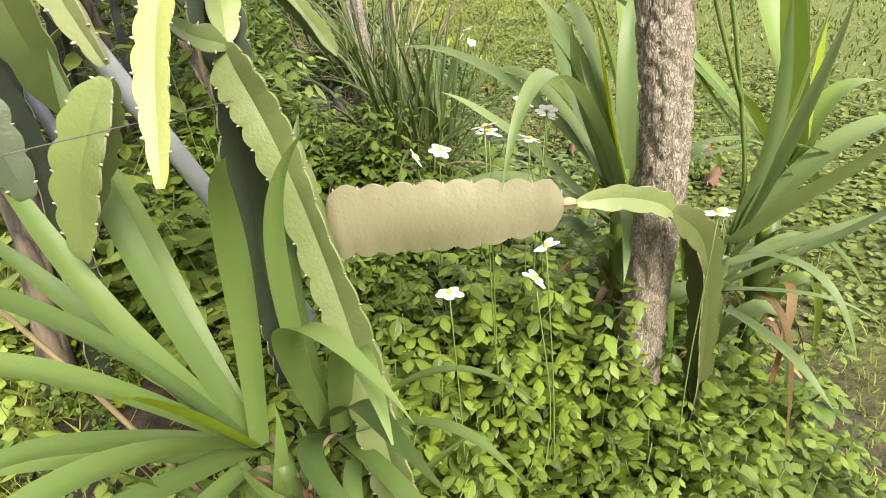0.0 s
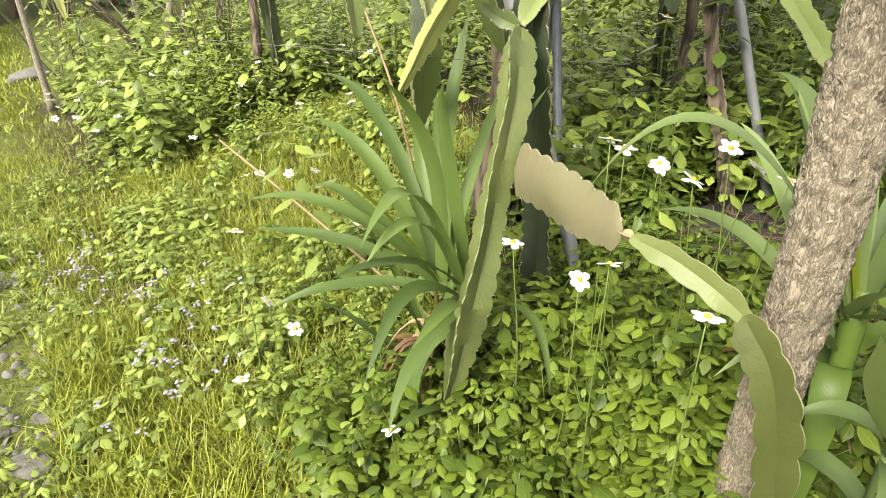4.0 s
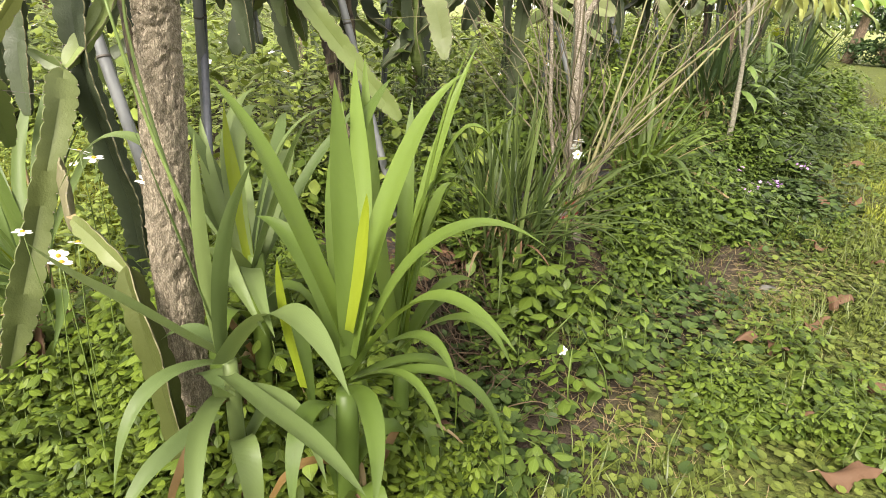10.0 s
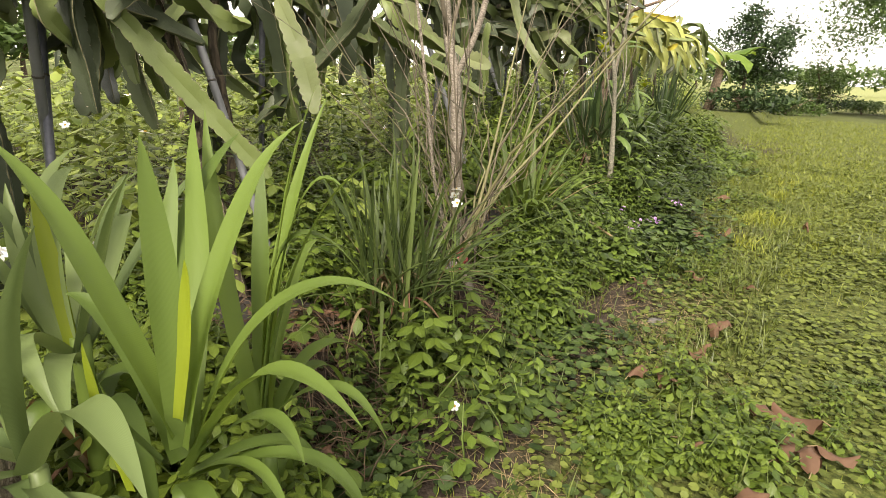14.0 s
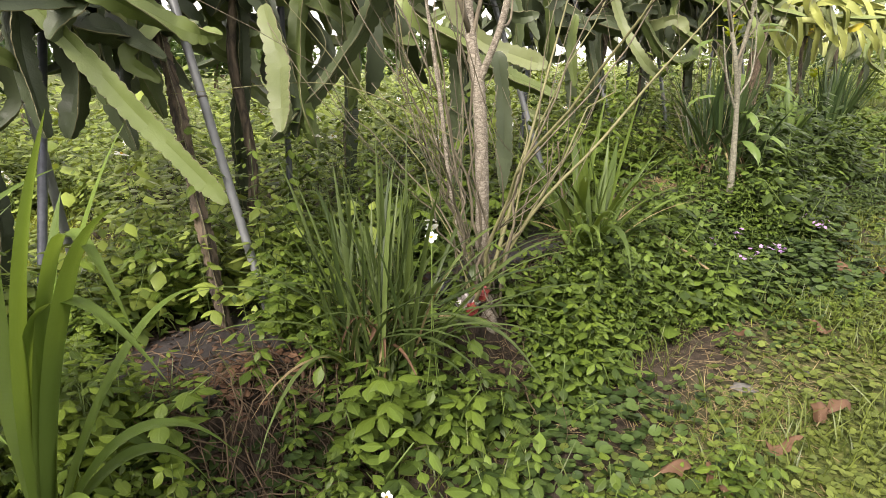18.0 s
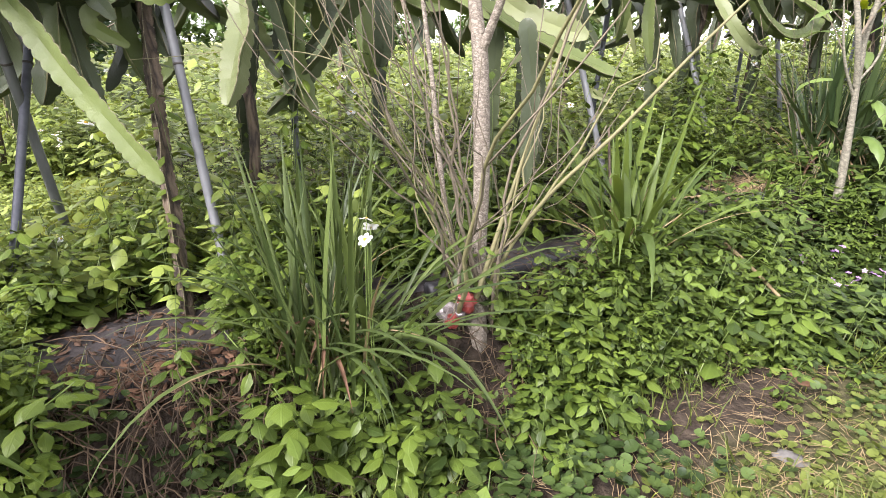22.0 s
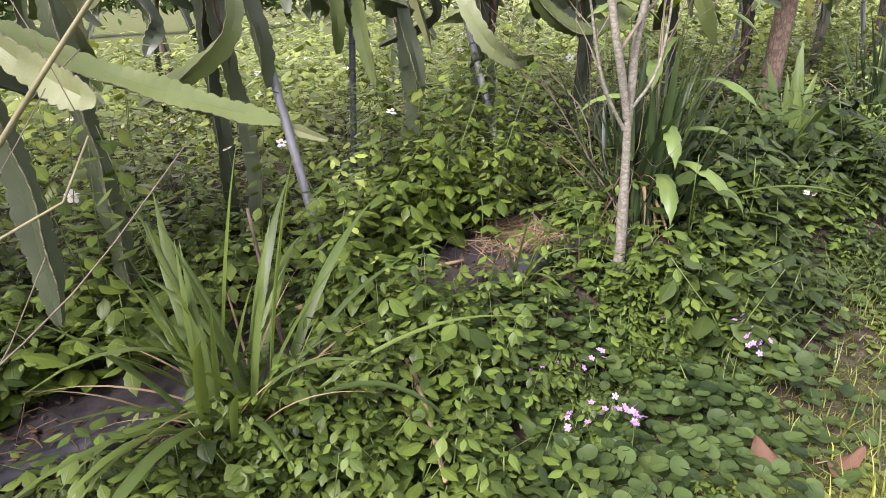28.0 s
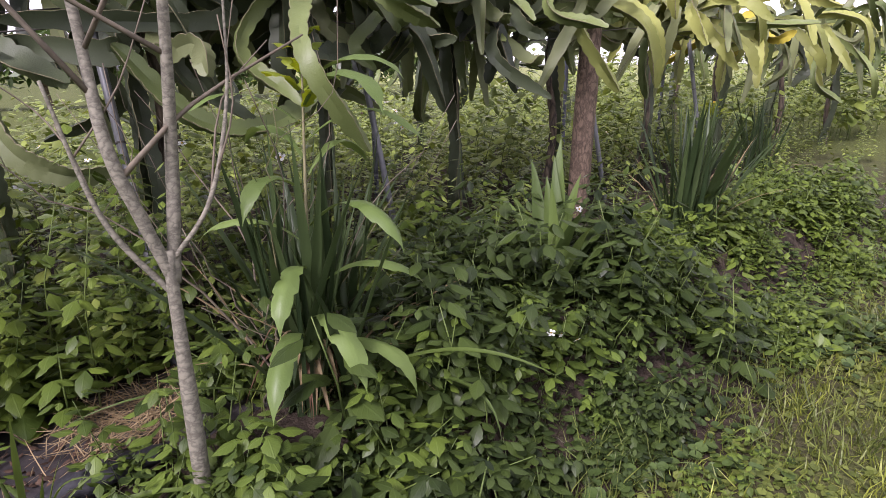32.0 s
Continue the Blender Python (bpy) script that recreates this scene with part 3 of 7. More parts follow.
BENDS = [(3 + q * 4.4, 7 + q * 7 + (45 if q in (4, 7) else 0)) for q in range(10)]
BLADES = [blade_mesh(q, *BENDS[q], 0.0062, M_clump) for q in range(10)]
DRY_BLADES = [blade_mesh(q, *BENDS[q], 0.0062, M_straw) for q in range(10)]
STIFF = [blade_mesh(20 + q, 3 + q * 3.4, 3 + 2 * q, 0.0105, M_stiff) for q in range(10)]
STRAPS = [blade_mesh(40 + q, 4 + q * 3.5, 5 + 6 * q + (55 if q in (3, 6, 8) else 0), 0.0125, M_strapgreen) for q in range(10)]


def grassy_clump(place, label, count, height, radius, seed, reach=10, extra=(), group="grassy clumps", pool=BLADES, mat=M_clump):
    rng = np.random.default_rng(seed)
    x, y = place
    z = float(ground_z(x, y)) - 0.01
    t = thing("grassy_clump", (x, y, z), label, "plant", group)
    for i in range(count):
        me = pool[min(int(abs(rng.normal(0, reach * 0.42))), 9)] if rng.random() > 0.3 else pool[rng.integers(0, 10)]
        s = height / 0.78 * rng.uniform(0.65, 1.1)
        az, r = rng.uniform(0, 2 * np.pi), radius * math.sqrt(rng.random())
        o = rng.uniform(0, 2 * np.pi)
        m = Matrix.Translation((r * math.cos(o), r * math.sin(o), 0)) @ Matrix.Rotation(az, 4, "Z") @ Matrix.Diagonal((s, s * rng.uniform(0.8, 1.5), s, 1))
        if rng.random() < 0.12:
            part("dry_blade", DRY_BLADES[rng.integers(3, 10)], t, "dry straw-coloured blade", m=m @ Matrix.Diagonal((0.85, 0.6, 0.75, 1)))
        else:
            part("blade", me, t, m=m)
    o = np.array([x, y, z])
    for base, ctrl, tip, width in extra:
        V, F, uv = iris_leaf(np.array(base) - o, np.array(ctrl) - o, np.array(tip) - o, width, n=14, fold=0.4)
        part("blade", mesh_of("long_blade", V, F, mat, uv), t, "long arching blade")
    return t


# ---- cactus ----
def cactus_stem(P, radius, seed, wings=3, twist=0.0, n_per_m=90, phase=None, scallop=0.2, pitch=0.05, taper=1.0, blunt=0.13, lean=False, spines=False):
    """A winged climbing-cactus stem along P: wings with lobed rims, and spine cushions in the notches."""
    rng = np.random.default_rng(seed)
    P = np.asarray(P, float)
    L = np.linalg.norm(np.diff(P, axis=0), axis=1).sum()
    n = max(14, int(L * n_per_m))
    P = bez(P, n)
    T, N, B = frames_along(P)
    s = np.linspace(0, L, n)
    ends = np.clip(np.minimum(s / min(0.05, blunt), (L - s) / blunt), 0, 1) ** 0.6
    radius = radius * (1 + (taper - 1) * s / L) * (1 + 0.09 * np.sin(s * 13 + seed))
    tw = (rng.random() * 6.28 if phase is None else phase) + twist * s
    rings, tufts = [], []
    section = ((-0.022, 1.0), (0.022, 1.0)) if lean else ((-0.1, 0.55), (-0.022, 1.0), (0.022, 1.0), (0.1, 0.55))
    for w in range(wings):
        a0 = w * 2 * np.pi / wings
        along = np.pi * s / pitch + w + 0.7 * np.sin(s * 9 + w)
        sc = 1 - scallop * (1 - np.abs(np.sin(along)) ** 0.8) + 0.05 * np.sin(s * 17 + w * 2 + seed)
        body = radius * (0.25 + 0.75 * ends)
        rr = body * sc
        wob = 0.1 * np.sin(s * 23 + w + seed)
        for da, f in section:
            a = a0 + tw + da / np.maximum(f, 0.5) * 1.6 + wob
            r = rr if f == 1.0 else body * f
            rings.append(P + r[:, None] * (np.cos(a)[:, None] * N + np.sin(a)[:, None] * B))
        if spines:
            k = np.nonzero(np.diff(np.sign(np.sin(along))))[0]
            a = a0 + tw[k] + wob[k]
            out = np.cos(a)[:, None] * N[k] + np.sin(a)[:, None] * B[k]
            for q in range(len(k)):
                c = P[k[q]] + out[q] * rr[k[q]]
                tufts.append(tube([c - out[q] * 0.002, c + out[q] * 0.001, c + out[q] * 0.004], [0.0016, 0.002, 0.0008], 5))
        a = a0 + tw + np.pi / wings
        r = radius * 0.24 * (0.3 + 0.7 * ends)
        rings.append(P + r[:, None] * (np.cos(a)[:, None] * N + np.sin(a)[:, None] * B))
    k = len(rings)
    V = np.stack(rings, 1)
    V = np.concatenate([np.repeat(P[:1][:, None], k, 1), V, np.repeat(P[-1:][:, None], k, 1)], 0)
    V[0] += (V[1] - V[0]) * 0.05
    V[-1] += (V[-2] - V[-1]) * 0.05
    m = len(V)
    i, j = np.meshgrid(np.arange(m - 1), np.arange(k), indexing="ij")
    F = np.stack([i * k + j, i * k + (j + 1) % k, (i + 1) * k + (j + 1) % k, (i + 1) * k + j], -1).reshape(-1, 4)
    per = len(section) + 1
    idx = np.tile(np.where((np.arange(k) % per) == (0 if lean else 1), 1, 0), m - 1)
    V = V.reshape(-1, 3)
    if tufts:
        V2, F2 = join(tufts)
        V, F, idx = np.vstack([V, V2]), np.vstack([F, F2 + len(V)]), np.r_[idx, np.full(len(F2), 2)]
    return V, F, idx


def stem_mesh(P, radius, seed, mat, rim=None, **kw):
    V, F, idx = cactus_stem(P, radius, seed, **kw)
    return mesh_of("cactus_stem", V, F, [mat, rim or M_rim, M_spine], index=idx, crease=38)


# hanging stems shared by the plants of the rows: root at the origin, out along +x, then down
HANG = []
for q in range(16):
    rr = np.random.default_rng(300 + q)
    out, drop, rise = rr.uniform(0.1, 0.5), rr.uniform(0.15, 0.6), rr.uniform(0.02, 0.22)
    pts = [(0, 0, 0), (out * 0.5, rr.normal(0, 0.05), rise), (out, rr.normal(0, 0.08), rise * 0.2), (out + 0.06, rr.normal(0, 0.1), -drop * 0.55), (out + rr.normal(0, 0.08), rr.normal(0, 0.12), -drop)]
    mat = [M_cactusdark, M_cactus, M_cactusdark, M_cactusdark, M_cactus, M_cactuspale, M_cactusdark][q % 7]
    HANG.append(stem_mesh(pts, rr.uniform(0.038, 0.056), 300 + q, mat, twist=rr.normal(0, 2.0), n_per_m=80, lean=True, pitch=0.06))
REACH = []
for q in range(14):
    rr = np.random.default_rng(400 + q)
    L = rr.uniform(0.5, 1.1)
    pts = [(0, 0, 0), (L * 0.3, rr.normal(0, 0.08), rr.uniform(-0.05, 0.2)), (L * 0.6, rr.normal(0, 0.14), rr.uniform(-0.15, 0.15)), (L * 0.85, rr.normal(0, 0.18), rr.uniform(-0.3, 0.12)), (L, rr.normal(0, 0.25), rr.uniform(-0.5, 0.1))]
    REACH.append(stem_mesh(pts, rr.uniform(0.036, 0.055), 400 + q, [M_cactusdark, M_cactus, M_cactusdark, M_cactuspale, M_cactusdark, M_cactus, M_cactusolive][q % 7], twist=rr.normal(0, 2.2), n_per_m=80, lean=True, pitch=0.06))


YELLOW = [stem_mesh([(0, 0, 0), (0.3, 0.05 * q, 0.12), (0.65, -0.06, 0.0), (0.8, 0.05, -0.2 * q)], 0.05, 450 + q, [M_cactusyellow, M_cactuslime, M_cactuslime][q], twist=0.3, n_per_m=80, lean=True, pitch=0.06) for q in range(3)]


def cactus_plant(place, top, seed, hang=14, reach=6, label="", skirt=1.0, pool=None):
    """A climbing cactus on its support: woody climbing stems, a head, and stems that hang from it."""
    rng = np.random.default_rng(seed)
    x, y = place
    z = float(ground_z(x, y)) - 0.02
    t = thing("dragon_fruit_cactus", (x, y, z), label or "old climbing cactus with scalloped green stems hanging from its trellis", "cactus", "dragon fruit cacti")
    h = top - z
    for i in range(rng.integers(2, 4)):
        a = rng.uniform(0, 6.28)
        P = bez([(0.1 * math.cos(a), 0.1 * math.sin(a), 0), (0.07 * math.cos(a + 1), 0.07 * math.sin(a + 1), h * 0.4), (0.05 * math.cos(a), 0.05 * math.sin(a), h * 0.75), (0.0, 0.0, h)], 26)
        if i == 0:
            V, F = tube(P, np.linspace(0.03, 0.022, 26) * rng.uniform(0.8, 1.3), 8, 0.35, rng)
            part("woody_stem", mesh_of("woody_stem", V, F, M_woody), t, "brown woody old stem")
        else:
            part("climbing_stem", stem_mesh(P[::5], 0.045, seed * 7 + i, M_cactusdark, twist=0.7, n_per_m=80, lean=True, pitch=0.055), t)
    for i in range(hang):
        az = rng.uniform(0, 360)
        part("hanging_stem", HANG[rng.integers(len(HANG))], t, m=pose(rng.normal(0, 0.09), rng.normal(0, 0.2), h + rng.normal(0.0, 0.1), 0, 0, az) @ Matrix.Scale(rng.uniform(0.8, 1.15) * skirt, 4))
    for i in range(reach):
        az = rng.choice([90, 270]) + rng.normal(0, 60)
        part("reaching_stem", (pool or REACH)[rng.integers(len(pool or REACH))], t, m=pose(rng.normal(0, 0.08), rng.normal(0, 0.15), h + rng.normal(0.05, 0.12), rng.normal(0, 15), rng.normal(-3, 12), az))
    return t


def pipe(a, b, r, label, mat, group="trellis pipes", cap=True):
    a, b = np.array(a, float), np.array(b, float)
    t = thing("trellis_pipe", a, label, "pipe", group)
    V, F = tube(bez([(0, 0, 0), b - a], 6), r, 12)
    part("shaft", mesh_of("pipe", V, F, mat), t)
    d = (b - a) / np.linalg.norm(b - a)
    for f in (0.64,):
        c = (b - a) * f
        V, F = tube(bez([c - d * 0.004, c + d * 0.004], 3), r * 1.12, 10)
        part("wire_tie", mesh_of("wire_tie", V, F, M_wire), t, "dark twisted wire tie")
    return t


# ---- trees and shrubs ----
def branch_set(rng, P, R, level, out, density=1.0, spread_a=0.7, thin=0.55):
    """Grows side branches from a limb."""
    out.append((P, R))
    if level == 0:
        return
    n = len(P)
    for i in range(int(rng.integers(3, 6) * density)):
        k = rng.integers(int(n * 0.35), n)
        T = P[min(k + 1, n - 1)] - P[max(k - 1, 0)]
        T /= np.linalg.norm(T)
        d = T + spread_a * rng.standard_normal(3)
        d[2] = d[2] + 0.3
        d /= np.linalg.norm(d)
        L = np.linalg.norm(P[-1] - P[0]) * rng.uniform(0.35, 0.7)
        side = rng.standard_normal(3) * 0.12 * L
        Q = bez([P[k], P[k] + d * L * 0.5 + side, P[k] + d * L + side * 0.5 + np.array([0, 0, 0.1 * L])], 7)
        r0 = R[k] * thin
        branch_set(rng, Q, np.linspace(r0, max(r0 * 0.35, 0.0015), 7), level - 1, out, density, spread_a, thin)


def bare_tree(place, name, label, limbs, mat, seed, levels=2, twig=M_twig, density=1.0, category="tree", sides=10):
    """limbs: lists of world points with start and end radius; the first is the trunk."""
    rng = np.random.default_rng(seed)
    o = np.array([place[0], place[1], float(ground_z(*place)) - 0.02])
    t = thing(name, o, label, category)
    for i, (pts, r0, r1, grow) in enumerate(limbs):
        P = bez([np.array(p) - o for p in pts], 24)
        R = np.linspace(r0, r1, 24) * (1 + 0.06 * np.sin(np.linspace(0, 9, 24) + seed))
        if i == 0:
            R[:3] *= np.array([1.35, 1.18, 1.06])
        V, F = tube(P, R, sides if i == 0 else 8, 0.07, rng)
        part("trunk" if i == 0 else "limb", mesh_of("trunk", V, F, mat), t)
        if grow:
            got = []
            branch_set(rng, P, R, grow, got, density)
            for Q, r in got[1:]:
                V, F = tube(Q, r, 5)
                part("branch", mesh_of("branch", V, F, twig), t)
    return t


def bark_tube(P, R, seed, sides=72, n=300, plates=230, depth=0.0085):
    """A trunk with raised bark plates between deep upright fissures."""
    rng = np.random.default_rng(seed)
    P = bez(P, n)
    R = np.interp(np.linspace(0, 1, n), np.linspace(0, 1, len(R)), R)
    _, N, B = frames_along(P)
    L = np.linalg.norm(np.diff(P, axis=0), axis=1).sum()
    a = np.linspace(0, 2 * np.pi, sides, endpoint=False)
    z = np.linspace(0, L, n)
    per = 2 * np.pi * R.mean()
    c = rng.uniform((0, 0), (per, L), (plates, 2))
    c = np.vstack([c, c + (per, 0), c - (per, 0)])
    A, Z = np.meshgrid(a / (2 * np.pi) * per, z)
    A = A + 0.003 * np.sin(Z * 90 + A * 300) + 0.002 * np.sin(Z * 210)
    relief = np.zeros_like(A)
    for i in range(n):
        near = c[np.abs(c[:, 1] - z[i]) < 0.09]
        d = np.hypot(A[i][:, None] - near[:, 0], (Z[i][:, None] - near[:, 1]) * 0.3)
        d.sort(axis=1)
        relief[i] = np.clip((d[:, 1] - d[:, 0]) / 0.005, 0, 1) ** 0.7
    rad = R[:, None] - depth + depth * relief + 0.0012 * rng.standard_normal(relief.shape) * (0.3 + 0.7 * relief) + 0.002 * np.sin(Z * 7 + A * 40)
    V = P[:, None] + rad[..., None] * (np.cos(a)[None, :, None] * N[:, None] + np.sin(a)[None, :, None] * B[:, None])
    i, j = np.meshgrid(np.arange(n - 1), np.arange(sides), indexing="ij")
    k = (j + 1) % sides
    F = np.stack([i * sides + j, i * sides + k, (i + 1) * sides + k, (i + 1) * sides + j], -1).reshape(-1, 4)
    return V.reshape(-1, 3), F


def leaf_blade(length=1.0, width=0.5, n=4, fold=0.25, droop=0.2, teeth=0.0):
    """An ovate pointed leaf with its own length and width as uv."""
    s = np.linspace(0, 1, n + 1)
    P = np.stack([s * length, 0 * s, -droop * length * s ** 2], -1)
    W = width * 0.5 * np.sin(np.pi * np.clip(s, 0, 1) ** 0.88) ** 1.05
    W[1:-1] *= 1 + teeth * (-1.0) ** np.arange(n - 1)
    W[-1], W[0] = 0.015 * width, 0.05 * width
    return strap(P, W, (0, 1, 0), 3, fold)


def leaf_quad(length=1.0, width=0.5, n=4, fold=0.25, droop=0.2):
    return leaf_blade(length, width, n, fold, droop)[:2]


def crown(rng, centre, size, count, leaf, lump=26):
    """Leaves gathered in uneven clumps within an ellipsoid."""
    cl = rng.standard_normal((lump, 3))
    cl /= np.linalg.norm(cl, axis=1)[:, None]
    cl *= rng.uniform(0.35, 1.0, (lump, 1))
    pick = rng.integers(0, lump, count)
    xyz = cl[pick] + rng.standard_normal((count, 3)) * 0.17
    xyz = np.array(centre) + xyz * np.array(size)
    M = poses(xyz, rng.uniform(0, 6.28, count), leaf * rng.uniform(0.6, 1.3, count), rng.uniform(0, 1.3, count), rng.uniform(0, 6.28, count))
    return M


def leafy_tree(place, height, size, leaves, leaf, seed, label, mat=None, trunk_r=0.1, name="tree", category="tree", low=0.35, group=""):
    rng = np.random.default_rng(seed)
    x, y = place
    z = float(ground_z(x, y)) - 0.05
    t = thing(name, (x, y, z), label, category, group)
    top = height * 0.75
    P = bez([(0, 0, 0), (rng.normal(0, 0.1), rng.normal(0, 0.1), top * 0.5), (rng.normal(0, 0.25), rng.normal(0, 0.25), top)], 12)
    R = np.linspace(trunk_r, trunk_r * 0.4, 12)
    V, F = tube(P, R, 9, 0.1, rng)
    part("trunk", mesh_of("trunk", V, F, M_brown), t)
    got = []
    branch_set(rng, P, R, 2, got, 1.3, 0.9)
    V, F = join([tube(Q, r, 5) for Q, r in got[1:]])
    part("branchwork", mesh_of("branchwork", V, F, M_brown), t)
    s = np.linspace(0, 1, 3)
    lv, lf, uv = strap(np.stack([s, 0 * s, -0.2 * s ** 2], -1), np.array([0.04, 0.21, 0.03]), (0, 1, 0), 2, 0.0)
    M = crown(rng, (0, 0, height * (low + (1 - low) * 0.5)), size, leaves, leaf, 40)
    V, F = spread(lv, lf, M)
    part("crown", mesh_of("crown", V, F, mat or M_canopy), t)
    return t


# ---- ground plants as stuff ----
def weed_template(seed, height, leaf, pairs, tri=True, seg=3, teeth=0.0):
    """An upright weed: stem and pairs of ovate leaves, some in threes."""
    rng = np.random.default_rng(seed)
    bend = rng.normal(0, 0.18, 2)
    s = np.linspace(0, 1, 3)
    P = np.stack([bend[0] * height * s ** 2, bend[1] * height * s ** 2, height * s], -1)
    stem = tube(P, np.linspace(0.003, 0.0012, 3), 3)
    lv, lf, uv = leaf_blade(1, 0.6 if tri else 0.66, seg, 0.26, 0.22, teeth)
    xyz, rz, sc, tl = [], [], [], []
    for i in range(pairs):
        f = 0.25 + 0.75 * i / max(pairs - 1, 1)
        c = np.array([bend[0] * height * f ** 2, bend[1] * height * f ** 2, height * f])
        a0 = i * 1.57 + rng.normal(0, 0.3)
        size = leaf * (1.1 - 0.45 * f) * rng.uniform(0.8, 1.2)
        for a in (a0, a0 + np.pi):
            pet = leaf * 0.45
            d = np.array([math.cos(a), math.sin(a), 0.35])
            c2 = c + d * pet
            for da, k, on in (((-1.2, 0.8, 0.0), (0.0, 1.1, 0.3), (1.2, 0.8, 0.0)) if tri else ((0.0, 1.2, 0.0),)):
                xyz.append(c2 + d * size * on)
                rz.append(a + da)
                sc.append(size * k)
                tl.append(rng.normal(0.12, 0.25))
    M = poses(np.array(xyz), np.array(rz), np.array(sc), np.array(tl), np.array(rz))
    leaves = spread(lv, lf, M)
    return stem, leaves, np.tile(uv, (len(M), 1))


def scatter(rng, n, box, keep):
    """Random places in the box (x0, y0, x1, y1) for which keep(x, y) beats a random number."""
    out = []
    while sum(len(o) for o in out) < n and len(out) < 30:
        p = rng.uniform(box[:2], box[2:], (n * 2, 2))
        out.append(p[rng.random(len(p)) < keep(p[:, 0], p[:, 1])])
    return np.vstack(out)[:n]


def weed_field(label, xy, templates, size, seed, mat, stem_mat=None, name="weeds", lift=0.0):
    rng = np.random.default_rng(seed)
    pick = rng.integers(0, len(templates), len(xy))
    S, L, UV = [], [], []
    for k, (stem, leaves, uv) in enumerate(templates):
        p = xy[pick == k]
        if not len(p):
            continue
        xyz = np.column_stack([p, ground_z(p[:, 0], p[:, 1]) - 0.01 + lift])
        sc = size(p[:, 0], p[:, 1]) * rng.uniform(0.4, 1.35, len(p))
        M = poses(xyz, rng.uniform(0, 6.28, len(p)), sc, np.abs(rng.normal(0, 0.16, len(p))), rng.uniform(0, 6.28, len(p)))
        S.append(spread(*stem, M))
        L.append(spread(*leaves, M))
        UV.append(np.tile(uv, (len(p), 1)))
    V1, F1 = join(S)
    V2, F2 = join(L)
    me = mesh_of(name, *join([(V1, F1), (V2, F2)]), [stem_mat or M_stem, mat], uv=np.vstack([np.zeros((len(V1), 2))] + UV), index=np.r_[np.zeros(len(F1)), np.ones(len(F2))])
    return single(name, me, label, "plants", kind="stuff")


def bare_spots(x, y):
    """1 where plants grow, 0 on the bare mulch and the litter."""
    g = np.ones_like(x)
    for cx, cy, rx, ry in ((-0.53, 0.92, 0.25, 0.32), (-0.42, 1.12, 0.15, 0.16), (-0.48, 2.55, 0.26, 0.55), (-0.04, 1.94, 0.15, 0.15), (-0.6, 4.06, 0.24, 0.46), (-0.84, 4.46, 0.14, 0.2)):
        g = np.minimum(g, smooth01((np.hypot((x - cx) / rx, (y - cy) / ry) - 0.85) * 4))
    return g


def bank_gap(x, y):
    """Little grows on the steep bank in front of the bare film."""
    g = np.ones_like(x)
    for cx, cy, rx, ry in ((-0.12, 0.96, 0.26, 0.36), (0.14, 0.78, 0.26, 0.3), (-0.22, 3.95, 0.2, 0.32), (-0.24, 2.4, 0.2, 0.4), (0.06, 1.9, 0.16, 0.18)):
        g = np.minimum(g, 0.12 + 0.88 * smooth01((np.hypot((x - cx) / rx, (y - cy) / ry) - 0.7) * 3))
    return g


def plant_room(x, y):
    """Fewer weeds where a strap-leaved plant or a clump stands."""
    g = np.ones_like(x)
    for cx, cy, r in ((-0.3, 5.95, 0.24), (-0.33, 7.2, 0.22), (-0.34, 4.75, 0.2), (-0.2, 2.8, 0.16), (-0.08, 5.65, 0.24), (-0.15, 4.58, 0.14)):
        g = np.minimum(g, 0.2 + 0.8 * smooth01((np.hypot(x - cx, y - cy) / r - 0.8) * 4))
    return g


LOW = [weed_template(10 + i, (0.13, 0.1, 0.16)[i % 3], (0.042, 0.05, 0.032)[i % 3], 4 + i % 3, i % 2 == 0, 3) for i in range(8)]
BROAD = [weed_template(90 + i, (0.3, 0.22, 0.38)[i % 3], (0.085, 0.1, 0.07)[i % 3], 4 + i % 3, i % 3 != 1, 6, 0.05) for i in range(8)]
MID = [weed_template(20 + i, 0.29, (0.06, 0.075, 0.048)[i % 3], 5 + i % 3, i % 3 != 1, 4) for i in range(9)]
FRESH = [weed_template(80 + i, 0.29, (0.05, 0.06, 0.043)[i % 3], 5 + i % 3, i % 4 != 1, 5, 0.06) for i in range(9)]
HEDGE = [weed_template(50 + i, 0.29, (0.06, 0.075, 0.048)[i % 3], 6, i % 3 == 0, 3) for i in range(8)]
TALL = [weed_template(30 + i, 0.75, (0.085, 0.1, 0.07)[i % 3], 10, i % 4 == 0, 3) for i in range(8)]
FLOWERING = [weed_template(60 + i, 0.5, 0.055, 9, True, 4) for i in range(4)]
NEAR_TALL = [weed_template(70 + i, 0.75, (0.06, 0.075, 0.05)[i % 3], 12, i % 2 == 0, 3) for i in range(6)]
rng = np.random.default_rng(5)

def corner(x, y):
    """Above 0 on the planted side, below 0 on the path, in metres from the border."""
    e = 0.1 * lumps(x, y, 2.1, 2.0) + 0.04 * lumps(x, y, 7.0, 5.0)
    back = -0.56 + 0.22 * smooth01((-x - 0.6) / 0.8) - 0.28 * smooth01((-x - 2.2) / 2.0)
    return np.minimum(0.42 - x, y - back) + e


def meadow(x, y):
    """1 on the open grassy corner between the hedge and the first plants."""
    return smooth01((x + 3.4) / 0.4) * smooth01((1.15 - y + 0.15 * lumps(x, y, 3.0, 4.0)) / 0.3) * smooth01((-1.15 - x) / 0.3)


def bed_mat(x, y):
    return smooth01(1.3 - np.hypot((x - 0.28) / 0.5, (y - 4.15) / 0.75))


